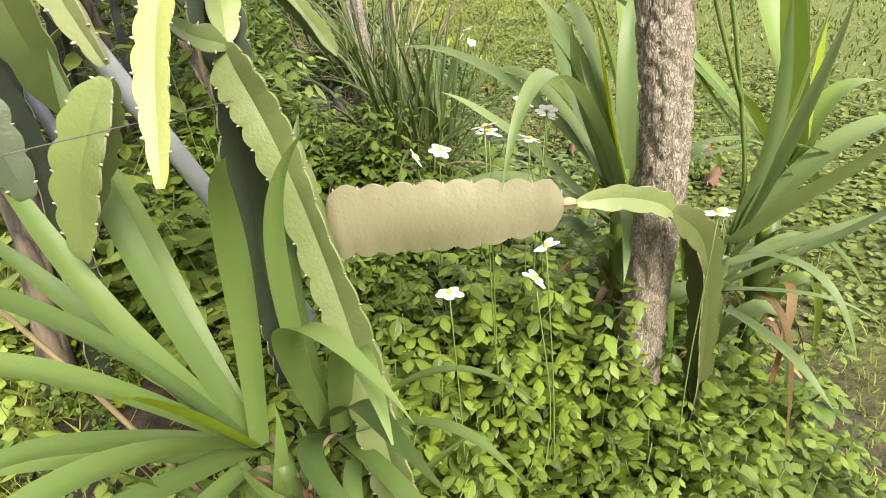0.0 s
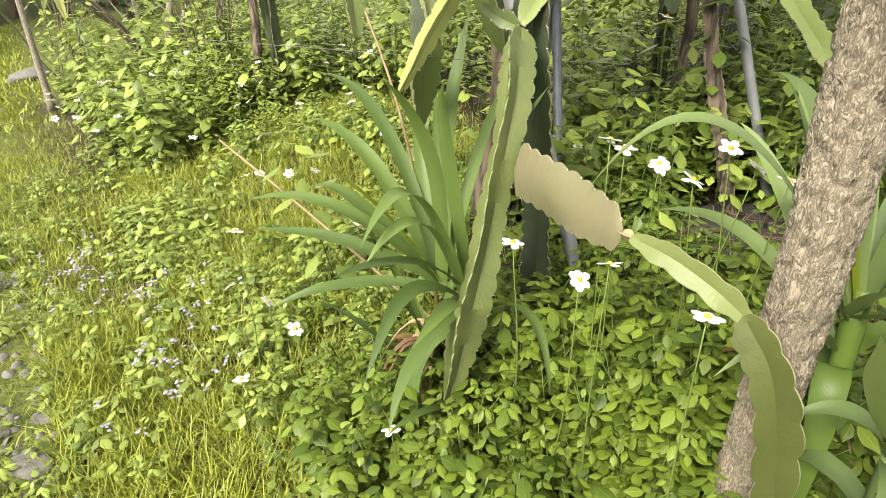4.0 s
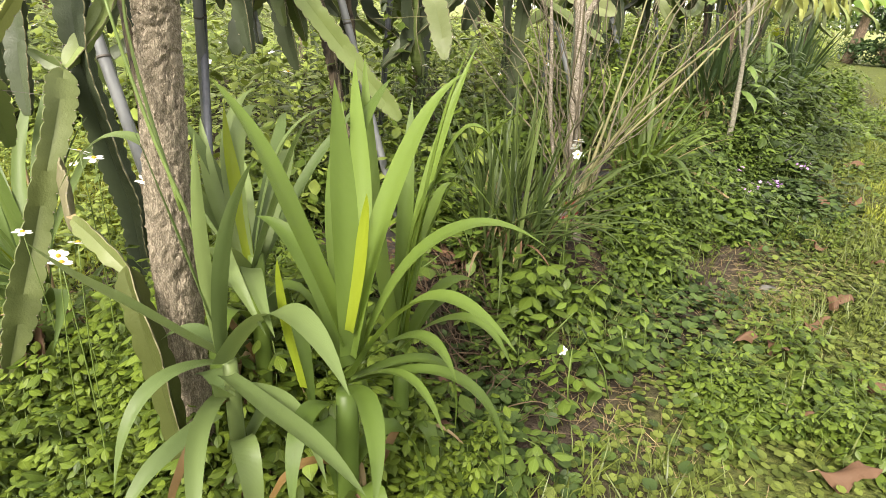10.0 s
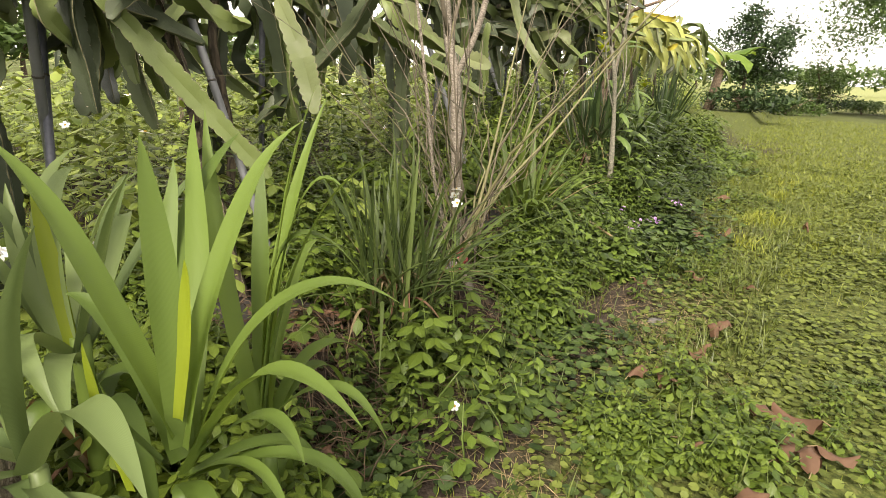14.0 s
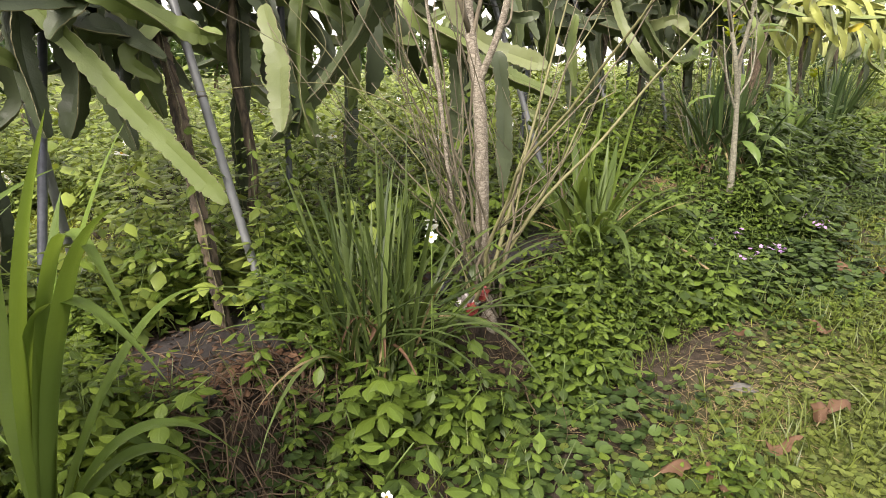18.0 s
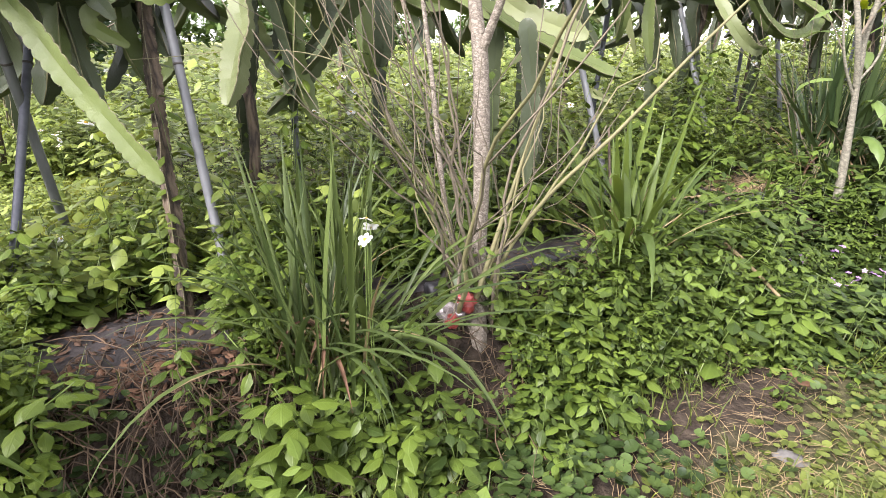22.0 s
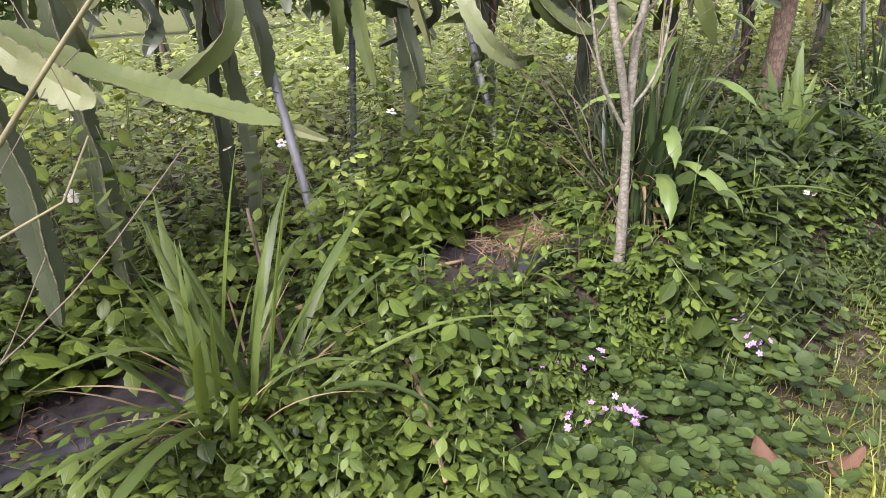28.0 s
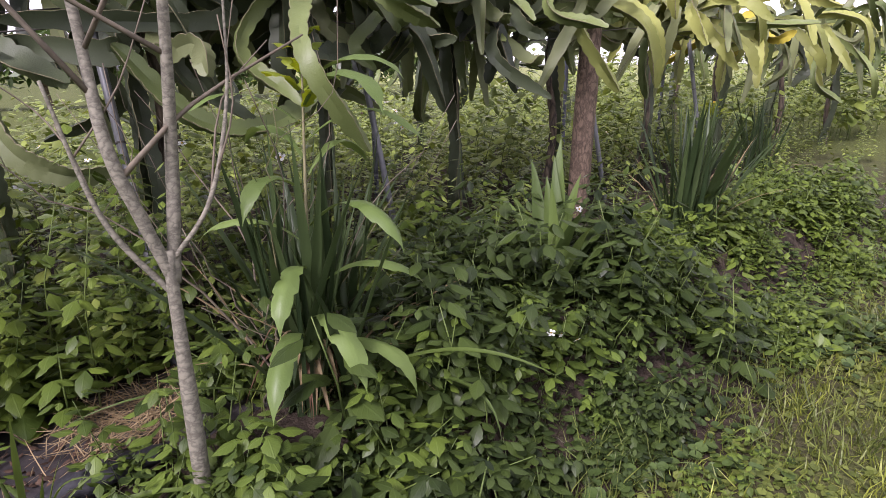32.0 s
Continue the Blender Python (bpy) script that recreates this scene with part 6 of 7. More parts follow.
near_cactus((-1.3, 4.1), "climbing cactus with a long downward arching stem", [
    ([(-1.3, 4.1, 0.1), (-1.25, 4.12, 0.8), (-1.3, 4.1, 1.6)], 0.05, M_cactusdark, 0.3, "old dark climbing stem"),
    ([(-1.0, 4.12, 1.75), (-0.92, 4.13, 1.5), (-0.75, 4.15, 1.24), (-0.7, 4.26, 1.14), (-0.71, 4.4, 1.13)], 0.042, M_cactuspale, 0.4, "long arching pale stem"),
    ([(-1.05, 3.9, 1.5), (-1.0, 3.95, 1.25), (-0.98, 4.0, 1.02)], 0.04, M_cactusdark, 0.2, "green hanging stem"),
    ([(-1.0, 3.75, 1.5), (-1.02, 3.75, 1.3), (-1.0, 3.78, 1.05)], 0.038, M_cactus, 0.7, "green hanging stem"),
    ([(-0.95, 4.5, 1.5), (-0.85, 4.7, 1.25), (-0.8, 4.95, 1.22), (-0.82, 5.2, 1.35)], 0.045, M_cactus, 0.2, "looping stem"),
])

near_cactus((-5.3, 0.15), "old cactus with pale joints on a dark leaning stem", [
    ([(-5.3, 0.15, 0.05), (-5.3, 0.09, 0.43), (-5.3, -0.12, 0.72), (-5.3, -0.29, 0.92)], 0.045, M_woody, 0.3, "leaning dark woody stem"),
    ([(-5.3, -0.29, 0.92), (-5.28, -0.4, 0.87), (-5.28, -0.46, 0.74)], 0.032, M_cactuslime, 0.5, "hanging yellow-green joint"),
    ([(-5.3, -0.29, 0.92), (-5.27, -0.34, 0.8), (-5.27, -0.33, 0.62)], 0.036, M_cactuslemon, 0.9, "pale yellow hanging joint"),
    ([(-5.3, -0.29, 0.9), (-5.3, -0.35, 1.05), (-5.3, -0.4, 1.22)], 0.06, M_cactuspale, 0.2, "broad rising joint"),
    ([(-5.3, -0.29, 0.9), (-5.3, -0.19, 1.05), (-5.3, -0.1, 1.25)], 0.06, M_cactus, 1.2, "broad rising joint"),
])
bare_tree((-5.3, 0.3), "tree", "slim pale bare trunks behind the hedge", [([(-5.3, 0.3, 0.0), (-5.3, 0.36, 0.44), (-5.32, 0.58, 1.19), (-5.35, 0.75, 2.0)], 0.036, 0.022, 1), ([(-5.3, 0.32, 0.05), (-5.3, 0.55, 0.67), (-5.3, 0.87, 1.21), (-5.3, 1.2, 1.9)], 0.022, 0.012, 1), ([(-5.4, 0.2, 0.0), (-5.4, 0.18, 0.8), (-5.4, 0.15, 2.0)], 0.02, 0.014, 1)], M_pale, 12)
bare_tree((-5.3, -0.62), "tree", "thin pale straight trunk beside the far path", [([(-5.3, -0.62, 0.0), (-5.3, -0.6, 0.8), (-5.3, -0.56, 1.9)], 0.026, 0.02, 0)], M_pale, 13)

# ---- cactus rows ----
LIGHT = [YELLOW[1], REACH[1], YELLOW[2], REACH[3], REACH[5], REACH[10]]
for i, (x, y, top) in enumerate(((-1.25, 0.55, 1.5), (-1.3, 1.6, 1.55), (-1.4, 2.3, 1.55), (-1.5, 3.3, 1.6), (-1.4, 4.7, 1.65), (-1.45, 5.6, 1.7), (-1.5, 6.4, 1.7), (-1.5, 7.4, 1.7), (-1.4, 8.6, 1.65), (-1.4, 9.8, 1.6), (-1.4, 11.2, 1.6), (-1.3, 12.8, 1.6))):
    cactus_plant((x, y), top + (0.08 if y > 4 else 0), 40 + i, hang=13 if y < 2 else 9 if y < 7 else 4, reach=17 if y < 4 else 44 if y < 7 else 26, pool=YELLOW + LIGHT[:4] if 8 < y < 10 else LIGHT if y > 7 else None)
for r, x in enumerate((-3.4, -5.8)):
    for i in range(6 - 2 * r):
        cactus_plant((x + 0.15 * math.sin(i * 3.0), 0.5 + 2.4 * i + 0.9 * r), 1.55, 70 + 20 * r + i, hang=3, reach=3)
STEEL = "leaning galvanised steel pipe of the cactus trellis"
pipe((-0.59, 0.317, 0.12), (-1.1, 0.24, 1.45), 0.019, STEEL, M_steel)
pipe((-0.98, 0.58, 0.15), (-1.48, 0.93, 1.6), 0.016, "dark grey trellis pole", M_steeldark)
pipe((-0.6, 1.3, 0.15), (-1.14, 1.24, 1.6), 0.017, STEEL, M_steel)
pipe((-1.44, 0.83, 0.15), (-1.1, 0.7, 1.6), 0.018, STEEL, M_steel)
pipe((-1.29, 1.76, 0.15), (-1.14, 1.737, 1.65), 0.015, "dark grey trellis pole", M_steeldark)
pipe((-0.8, 3.43, 0.15), (-1.5, 3.417, 1.77), 0.019, STEEL, M_steel)
pipe((-1.574, 3.89, 0.15), (-1.536, 4.0, 1.75), 0.017, "dark grey trellis pole", M_steeldark)
pipe((-0.88, 4.53, 0.15), (-1.6, 4.57, 1.7), 0.018, STEEL, M_steel)
for y in (5.9, 7.9, 9.5):
    pipe((-1.25, y, 0.1), (-1.6, y - 0.1, 1.8), 0.018, STEEL, M_steel)
    pipe((-2.0, y + 0.3, 0.1), (-2.0, y + 0.3, 1.8), 0.016, "dark grey trellis pole", M_steeldark)
for x, z in ((-1.25, 1.52), (-1.55, 1.6)):
    t = thing("trellis_wire", (x, 0.2, z), "long sagging wire of the cactus trellis", "wire", "trellis wires")
    V, F = tube([(0, q, -0.05 * math.sin(q * 2.2) + 0.012 * q) for q in np.linspace(0, 13, 60)], 0.003, 5)
    part("strand", mesh_of("wire", V, F, M_wire), t)

# ---- the distance ----
far_rng = np.random.default_rng(50)
for i in range(9):
    leafy_tree((-24 - far_rng.uniform(0, 5), -6 + 4.4 * i), far_rng.uniform(2.2, 3.2), (2.6, 2.6, 1.2), 1500, 0.42, 200 + i, "leafy green tree behind the cactus field", M_canopylight, 0.12, group="field trees")
leafy_tree((5.6, 25.7), 5.6, (5.2, 3.2, 2.2), 46000, 0.15, 230, "large tree that overhangs the path with a dense crown", M_canopylight, 0.22, low=0.42)
leafy_tree((-0.6, 20.0), 3.2, (1.2, 1.1, 1.2), 9000, 0.12, 231, "small dark green tree at the bend of the path", M_canopy, 0.06, low=0.15)
for i, (x, y, h) in enumerate(((-3.2, 19.0, 1.8), (0.6, 24.0, 0.7), (1.6, 29.5, 1.0), (3.2, 30.5, 0.7), (-5.0, 22.0, 2.4), (-7.5, 21.0, 2.4), (-0.3, 17.0, 0.7), (1.4, 29.0, 2.4), (5.4, 30.0, 0.8))):
    leafy_tree((x, y), h, (1.3 if h < 1.1 else 0.9, 0.9, h * 0.45), 1900, 0.13, 290 + i, "rounded green bush at the far end of the path", M_canopylight if i % 2 else M_canopy, 0.05, low=0.05, group="end bushes")
for i in range(8):
    leafy_tree((-18 + 7 * i, 75 + far_rng.uniform(0, 8)), 3.0, (4.5, 2.5, 1.2), 1500, 0.6, 240 + i, "leafy tree in the distant tree line", M_canopylight, 0.2, group="far trees")
for i in range(7):
    leafy_tree((-17 + 4.5 * i, -9 - far_rng.uniform(0, 4)), 5, (2.8, 2.5, 2.2), 1800, 0.5, 260 + i, "leafy tree behind the start of the path", M_canopylight, 0.2, group="far trees")
for i, (x, y) in enumerate(((-9.5, 0.8), (-11.0, -3.6), (-13.5, -3.0), (-13.8, -0.4), (-8.8, -4.2), (-12.0, 1.0), (-11.6, 0.2))):
    leafy_tree((x, y), 2.8 + 0.4 * (i % 3), (1.5, 1.3, 1.2), 3600, 0.16, 280 + i, "dark leafy bush closing the far end of the path", M_canopy, 0.08, low=0.1, group="dark bushes")

# ---- mulch film on the bed ----
def film_edge(y):
    return -0.26 - 0.16 * smooth01((y - 1.3) / 0.6)


def mulch_film():
    ys = np.linspace(0.45, 4.9, 120)
    us = np.linspace(0, 1, 16)
    Y, U = np.meshgrid(ys, us, indexing="ij")
    X = film_edge(Y) + 0.02 * np.sin(Y * 9) + 0.01 * np.sin(Y * 23) - U * 0.5
    Z = ground_z(X, Y) + 0.022 + 0.006 * lumps(X, Y, 31, 2) + 0.004 * np.sin(Y * 60 + U * 5)
    Z = Z - 0.085 * np.clip(1 - U * 14, 0, 1)
    V = np.stack([X, Y, Z], -1).reshape(-1, 3)
    n, k = Y.shape
    i, j = np.meshgrid(np.arange(n - 1), np.arange(k - 1), indexing="ij")
    F = np.stack([i * k + j, i * k + j + 1, (i + 1) * k + j + 1, (i + 1) * k + j], -1).reshape(-1, 4)
    t = thing("mulch_film", (0, 0, 0), "dusty black plastic mulch film along the planting bed", "mulch film")
    part("sheet", mesh_of("mulch_sheet", V, F, M_dustfilm), t)
    for y0, y1 in ((1.95, 2.85), (3.55, 4.35)):
        q = np.linspace(y0, y1, 30)
        P = np.stack([film_edge(q) + 0.03 + 0.015 * np.sin(q * 7), q, ground_z(film_edge(q), q) + 0.035 + 0.01 * np.sin(q * 5)], -1)
        r = np.random.default_rng(int(y0 * 10))
        V, F = tube(P, 0.032 + 0.01 * np.sin(q * 11), 9, 0.4, r)
        part("rolled_edge", mesh_of("rolled_edge", V, F, M_film), t, "shiny black rolled film edge")


mulch_film()

# ---- litter ----
def litter(label, xy, size, seed, mat, name, lift=0.026, curl=0.5):
    rng = np.random.default_rng(seed)
    lv, lf = leaf_quad(1, 0.5, 3, curl, 0.3)
    n = len(xy)
    xyz = np.column_stack([xy, ground_z(xy[:, 0], xy[:, 1]) + lift + rng.uniform(0, 0.008, n)])
    M = poses(xyz, rng.uniform(0, 6.28, n), size * rng.uniform(0.5, 1.3, n), np.abs(rng.normal(0, 0.35, n)), rng.uniform(0, 6.28, n))
    V, F = spread(lv, lf, M)
    single(name, mesh_of(name, V, F, mat), label, "litter", kind="stuff")


def straw_bits(label, xy, length, width, seed, name, lift=0.03, tilt=0.25):
    rng = np.random.default_rng(seed)
    s = np.linspace(-0.5, 0.5, 4)
    V, F, uv = strap(np.stack([s, 0.12 * s ** 2, 0.1 - 0.4 * s ** 2], -1), np.full(4, 0.5) * np.array([0.5, 1, 1, 0.4]), (0, 1, 0), 2, 0)
    n = len(xy)
    M = poses(np.column_stack([xy, ground_z(xy[:, 0], xy[:, 1]) + lift]), rng.uniform(0, 6.28, n), np.ones(n), np.abs(rng.normal(0, tilt, n)), rng.uniform(0, 6.28, n))
    L = length * rng.uniform(0.4, 1.4, n)
    M[:, :3, 0] *= L[:, None]
    M[:, :3, 2] *= L[:, None] * 0.4
    M[:, :3, 1] *= width
    V, F = spread(V, F, M)
    single(name, mesh_of(name, V, F, M_straw), label, "litter", kind="stuff")


rng = np.random.default_rng(77)
bare = lambda x, y: 1 - bare_spots(x, y)
xy = scatter(rng, 900, (-0.95, 0.5, 0.3, 4.6), lambda x, y: np.maximum(bare(x, y), 1 - bank_gap(x, y)) * smooth01(0.4 + lumps(x, y, 5, 2)))
edge_xy = scatter(rng, 420, (-0.5, 0.55, -0.12, 1.3), lambda x, y: smooth01(1.3 - np.abs(x + 0.3 - 0.06 * lumps(x, y, 6, 1)) / 0.14))
litter("reddish dead leaves heaped along the film's edge", edge_xy, 0.036, 38, M_dry, "leaf_litter", 0.03, 0.8)
litter("small brown dead leaves on the mulch film", xy, 0.032, 30, M_deadleaf, "leaf_litter")
xy = scatter(rng, 90, (-0.95, 0.6, 0.1, 4.6), lambda x, y: bare(x, y) * smooth01(0.3 + lumps(x, y, 4, 6)))
straw_bits("dry stalks and straw strewn on the mulch film", xy, 0.11, 0.0022, 31, "straw_litter")
xy = scatter(rng, 420, (-0.85, 3.7, -0.4, 4.5), lambda x, y: smooth01(1.2 - np.hypot((x + 0.66) / 0.22, (y - 4.3) / 0.25)))
straw_bits("heap of reddish dry straw at a pipe's foot", xy, 0.16, 0.003, 32, "straw_heap", 0.05, 0.5)
xy = scatter(rng, 1500, (-0.2, 0.5, 1.5, 5.0), lambda x, y: smooth01(0.4 + lumps(x, y, 3.3, 5)) * (x < 0.2 + 0.9 * (y > 1.0)) * (1 - 0.8 * smooth01((y - 3.3) / 0.6)))
straw_bits("fine dead grass between the weeds", xy, 0.09, 0.0022, 33, "dead_grass", 0.012)
xy = scatter(rng, 300, (0.5, 1.2, 1.1, 3.2), lambda x, y: smooth01(1.1 - np.hypot((x - 0.75) / 0.3, (y - 2.35) / 0.6)))
straw_bits("dead grass on a bare patch of the path", xy, 0.07, 0.0025, 34, "patch_straw", 0.008)


def dead_vines(label, xy, length, seed, mat, name):
    """Tangled thin dry stems lying over one another."""
    rng = np.random.default_rng(seed)
    got = []
    for x, y in xy:
        L, a, bend = length * rng.uniform(0.4, 1.4), rng.uniform(0, 6.28), rng.normal(0, 1.3)
        s = np.linspace(0, 1, 9)
        ang = a + bend * s + 0.3 * np.sin(s * 9 + a)
        P = np.cumsum(np.stack([np.cos(ang), np.sin(ang), 0 * s], -1) * L / 9, 0) + (x, y, 0)
        P[:, 2] = ground_z(P[:, 0], P[:, 1]) + 0.012 + rng.uniform(0.01, 0.1) * np.sin(np.pi * s) + rng.normal(0, 0.004, 9)
        got.append(tube(P, np.linspace(1, 0.6, 9) * rng.uniform(0.0012, 0.0032), 4))
    single(name, mesh_of(name, *join(got), mat), label, "litter", kind="stuff")


xy = scatter(rng, 230, (-0.35, 0.6, 0.3, 3.5), lambda x, y: smooth01(1.2 - np.abs(x + 0.1) / 0.2) * smooth01(1.2 - np.minimum(np.abs(y - 1.1) / 0.5, np.abs(y - 3.1) / 0.35)))
dead_vines("tangle of dry brown stems over the edge of the bed", xy, 0.32, 35, M_drystem, "dry_stem_tangle")
xy = scatter(rng, 260, (-0.3, 0.45, 0.45, 4.4), lambda x, y: 1 - bank_gap(x, y))
dead_vines("tangle of dark dry stems on the bare bank", xy, 0.26, 37, M_drystem, "dry_stem_tangle")
xy = scatter(rng, 60, (-0.85, 0.7, 0.0, 4.6), lambda x, y: 1 - bare_spots(x, y))
dead_vines("dry brown stems strewn on the mulch film", xy, 0.22, 36, M_drystem, "dry_stems")


def big_dry_leaf(x, y, length, az, seed):
    rng = np.random.default_rng(seed)
    t = thing("dry_leaf", (x, y, float(ground_z(x, y)) + 0.04), "large curled brown dead leaf lying on the path", "dead leaf", "dead leaves on the path", az)
    s = np.linspace(0, 1, 11)
    P = np.stack([s * length - length / 2, 0.12 * length * np.sin(s * 3 + seed), 0.03 + 0.02 * np.sin(s * 5 + seed * 2)], -1)
    W = length * 0.19 * np.sin(np.pi * np.clip(s * 0.94 + 0.04, 0, 1)) ** 0.7 * (1 + 0.2 * np.sin(s * 17 + seed))
    V, F, uv = strap(P, W, (0, 1, 0), 7, rng.uniform(0.6, 1.3), 0.7, rng)
    part("blade", mesh_of("dry_leaf", V, F, M_dry, uv), t)
    V, F = tube(bez([P[0] - (0.03, 0, 0.005), P[0] + (0.002, 0, 0.0)], 4), 0.0018, 5)
    part("leaf_stalk", mesh_of("leaf_stalk", V, F, M_straw), t)


for i, (x, y, L, az) in enumerate(((1.21, 1.89, 0.17, 10), (1.31, 1.92, 0.16, 150), (1.28, 1.68, 0.16, 60), (1.37, 1.67, 0.2, 80), (1.43, 1.73, 0.13, 30), (1.18, 1.32, 0.17, 50), (0.74, 1.91, 0.13, 80), (0.85, 1.93, 0.15, 120), (0.93, 2.26, 0.11, 30), (0.96, 2.58, 0.14, 90), (0.76, 3.3, 0.09, 20), (1.01, 1.53, 0.08, 10), (0.98, 2.67, 0.13, 80), (0.65, 4.21, 0.15, 0), (0.79, 4.34, 0.14, 60), (0.63, 5.43, 0.15, 15), (1.05, 3.3, 0.09, 130), (0.5, 3.0, 0.08, 20), (0.2, 0.62, 0.12, 50), (0.1, 0.8, 0.09, 10), (1.3, 4.9, 0.1, 70))):
    big_dry_leaf(x, y, L, az, 600 + i)

# ---- flowers ----
def petal_mesh(length, width, mat, n=5, notch=0.0):
    s = np.linspace(0, 1, n)
    P = np.stack([0.12 * length + s * length, 0 * s, 0.12 * length * s - 0.2 * length * s ** 2], -1)
    W = width * 0.5 * np.array([0.35, 0.8, 1.0, 0.95, 0.45])
    V, F, uv = strap(P, W, (0, 1, 0), 3, 0.15)
    return mesh_of("petal", V, F, mat, uv)


def dome(r, h, n=10, m=4):
    a = np.linspace(0, 2 * np.pi, n, endpoint=False)
    V = [(r * math.cos(q * np.pi / 2 / m) * math.cos(t), r * math.cos(q * np.pi / 2 / m) * math.sin(t), h * math.sin(q * np.pi / 2 / m)) for q in range(m + 1) for t in a]
    F = [[q * n + i, q * n + (i + 1) % n, (q + 1) * n + (i + 1) % n, (q + 1) * n + i] for q in range(m) for i in range(n)]
    return np.array(V), np.array(F)


PETAL = petal_mesh(0.019, 0.015, M_white)
DISC = mesh_of("disc", *dome(0.0055, 0.005), M_yellow)
PINK = petal_mesh(0.014, 0.01, M_purple)


def stalk_under(t, height, seed, mat=None):
    r = np.random.default_rng(seed)
    P = bez([(r.normal(0, 0.03), r.normal(0, 0.03), -height), (r.normal(0, 0.015), r.normal(0, 0.015), -height * 0.5), (0, 0, -0.002)], 9)
    V, F = tube(P, np.linspace(0.0018, 0.0011, 9), 5)
    part("stalk", mesh_of("stalk", V, F, mat or M_stem), t)


def daisy(x, y, z, seed, size=1.0, petals=6):
    r = np.random.default_rng(seed)
    t = thing("white_daisy", (x, y, z), "small white daisy-like flower with a yellow disc on a thin stalk", "flower", "white daisies")
    head = pose(0, 0, 0, r.normal(0, 22), r.normal(0, 22), r.uniform(0, 360)) @ Matrix.Scale(size, 4)
    for k in range(petals):
        part("petal", PETAL, t, m=head @ pose(0, 0, 0, 0, r.normal(-4, 8), k * 360 / petals + r.normal(0, 5)))
    part("disc", DISC, t, m=head)
    stalk_under(t, max(z - float(ground_z(x, y)), 0.05), seed)


near = ((-0.454, -0.139, 0.639), (-0.281, -0.08, 0.65), (-0.313, -0.114, 0.617), (-0.057, -0.175, 0.707), (-0.248, 0.069, 0.772), (-0.355, -0.02, 0.833), (-0.341, 0.003, 0.816), (-0.414, 0.232, 0.71), (-0.185, 0.144, 0.791), (-0.233, 0.139, 0.814), (-0.156, 0.205, 0.762), (-1.024, -0.481, 0.548), (-1.281, -0.464, 0.266), (-1.057, -0.43, 0.315), (-0.827, -0.446, 0.368), (-0.945, -0.559, 0.201), (-0.579, -0.358, 0.205), (-0.38, 0.17, 0.74), (0.08, 1.51, 0.74), (0.06, 1.53, 0.71), (0.09, 1.5, 0.69), (0.34, 1.11, 0.12), (-0.33, 6.82, 0.53), (-0.32, 6.84, 0.46), (-0.3, 6.8, 0.42), (-0.01, 5.7, 0.42), (0.05, 5.72, 0.41), (-0.03, 5.66, 0.43), (0.42, 6.99, 0.18), (-0.6, 5.3, 0.6), (-0.4, 6.3, 0.75))
for i, (x, y, z) in enumerate(near):
    daisy(x, y, z, 700 + i, 1.0 if i < 21 else 0.8, 6 if i % 3 else 5)
r = np.random.default_rng(800)
xy = scatter(r, 70, (-4.5, -0.9, -1.1, 0.8), lambda x, y: smooth01(corner(x, y) * 4 + 0.7))
for i, (x, y) in enumerate(xy):
    daisy(x, y, float(ground_z(x, y)) + r.uniform(0.26, 0.42) - 0.12 * (x > -2.0), 820 + i, 1.0, 5)
xy = scatter(r, 70, (-4.5, 0.8, -0.9, 8.0), lambda x, y: np.ones_like(x))
for i, (x, y) in enumerate(xy):
    daisy(x, y, float(ground_z(x, y)) + r.uniform(0.5, 0.75), 900 + i, 1.2, 5)


def pink_cluster(x, y, z, seed, heads=6):
    r = np.random.default_rng(seed)
    t = thing("pink_flower_cluster", (x, y, z), "small cluster of pale pink five-petalled flowers over round leaves", "flowers", "pink flowers")
    for h in range(heads):
        o = r.normal(0, 0.028, 3) * (1, 1, 0.5)
        m = pose(*o, r.normal(0, 25), r.normal(0, 25), r.uniform(0, 360)) @ Matrix.Scale(0.78, 4)
        for k in range(5):
            part("petal", PINK, t, m=m @ pose(0, 0, 0, 0, -14, 72 * k))
    stalk_under(t, max(z - float(ground_z(x, y)), 0.04), seed)


for i, (x, y, z) in enumerate(((0.02, 3.84, 0.17), (-0.01, 3.8, 0.15), (0.34, 3.9, 0.2), (0.29, 3.87, 0.17), (0.38, 3.86, 0.18), (0.12, 3.98, 0.22), (0.37, 4.56, 0.23), (0.42, 4.5, 0.22), (0.3, 4.62, 0.22), (0.08, 4.43, 0.22), (0.24, 3.76, 0.14))):
    pink_cluster(x, y, z, 1000 + i)
r = np.random.default_rng(1100)
xy = scatter(r, 75, (-2.4, -0.95, -1.1, -0.3), lambda x, y: smooth01(1.3 - np.abs(y + 0.68 + 0.1 * np.sin(x * 5)) / 0.2))
lv, lf = leaf_quad(0.012, 0.009, 2, 0.1, 0.0)
rz = r.uniform(0, 6.28, len(xy) * 5)
M = poses(np.repeat(np.column_stack([xy, ground_z(xy[:, 0], xy[:, 1]) + r.uniform(0.08, 0.16, len(xy))]), 5, 0) + r.normal(0, 0.006, (len(xy) * 5, 3)), rz, r.uniform(0.8, 1.4, len(xy) * 5), np.abs(r.normal(0, 0.3, len(xy) * 5)), rz)
single("lilac_flowers", mesh_of("lilac_flowers", *spread(lv, lf, M), M_lilac), "drift of tiny lilac flowers along the path", "flowers", kind="stuff")

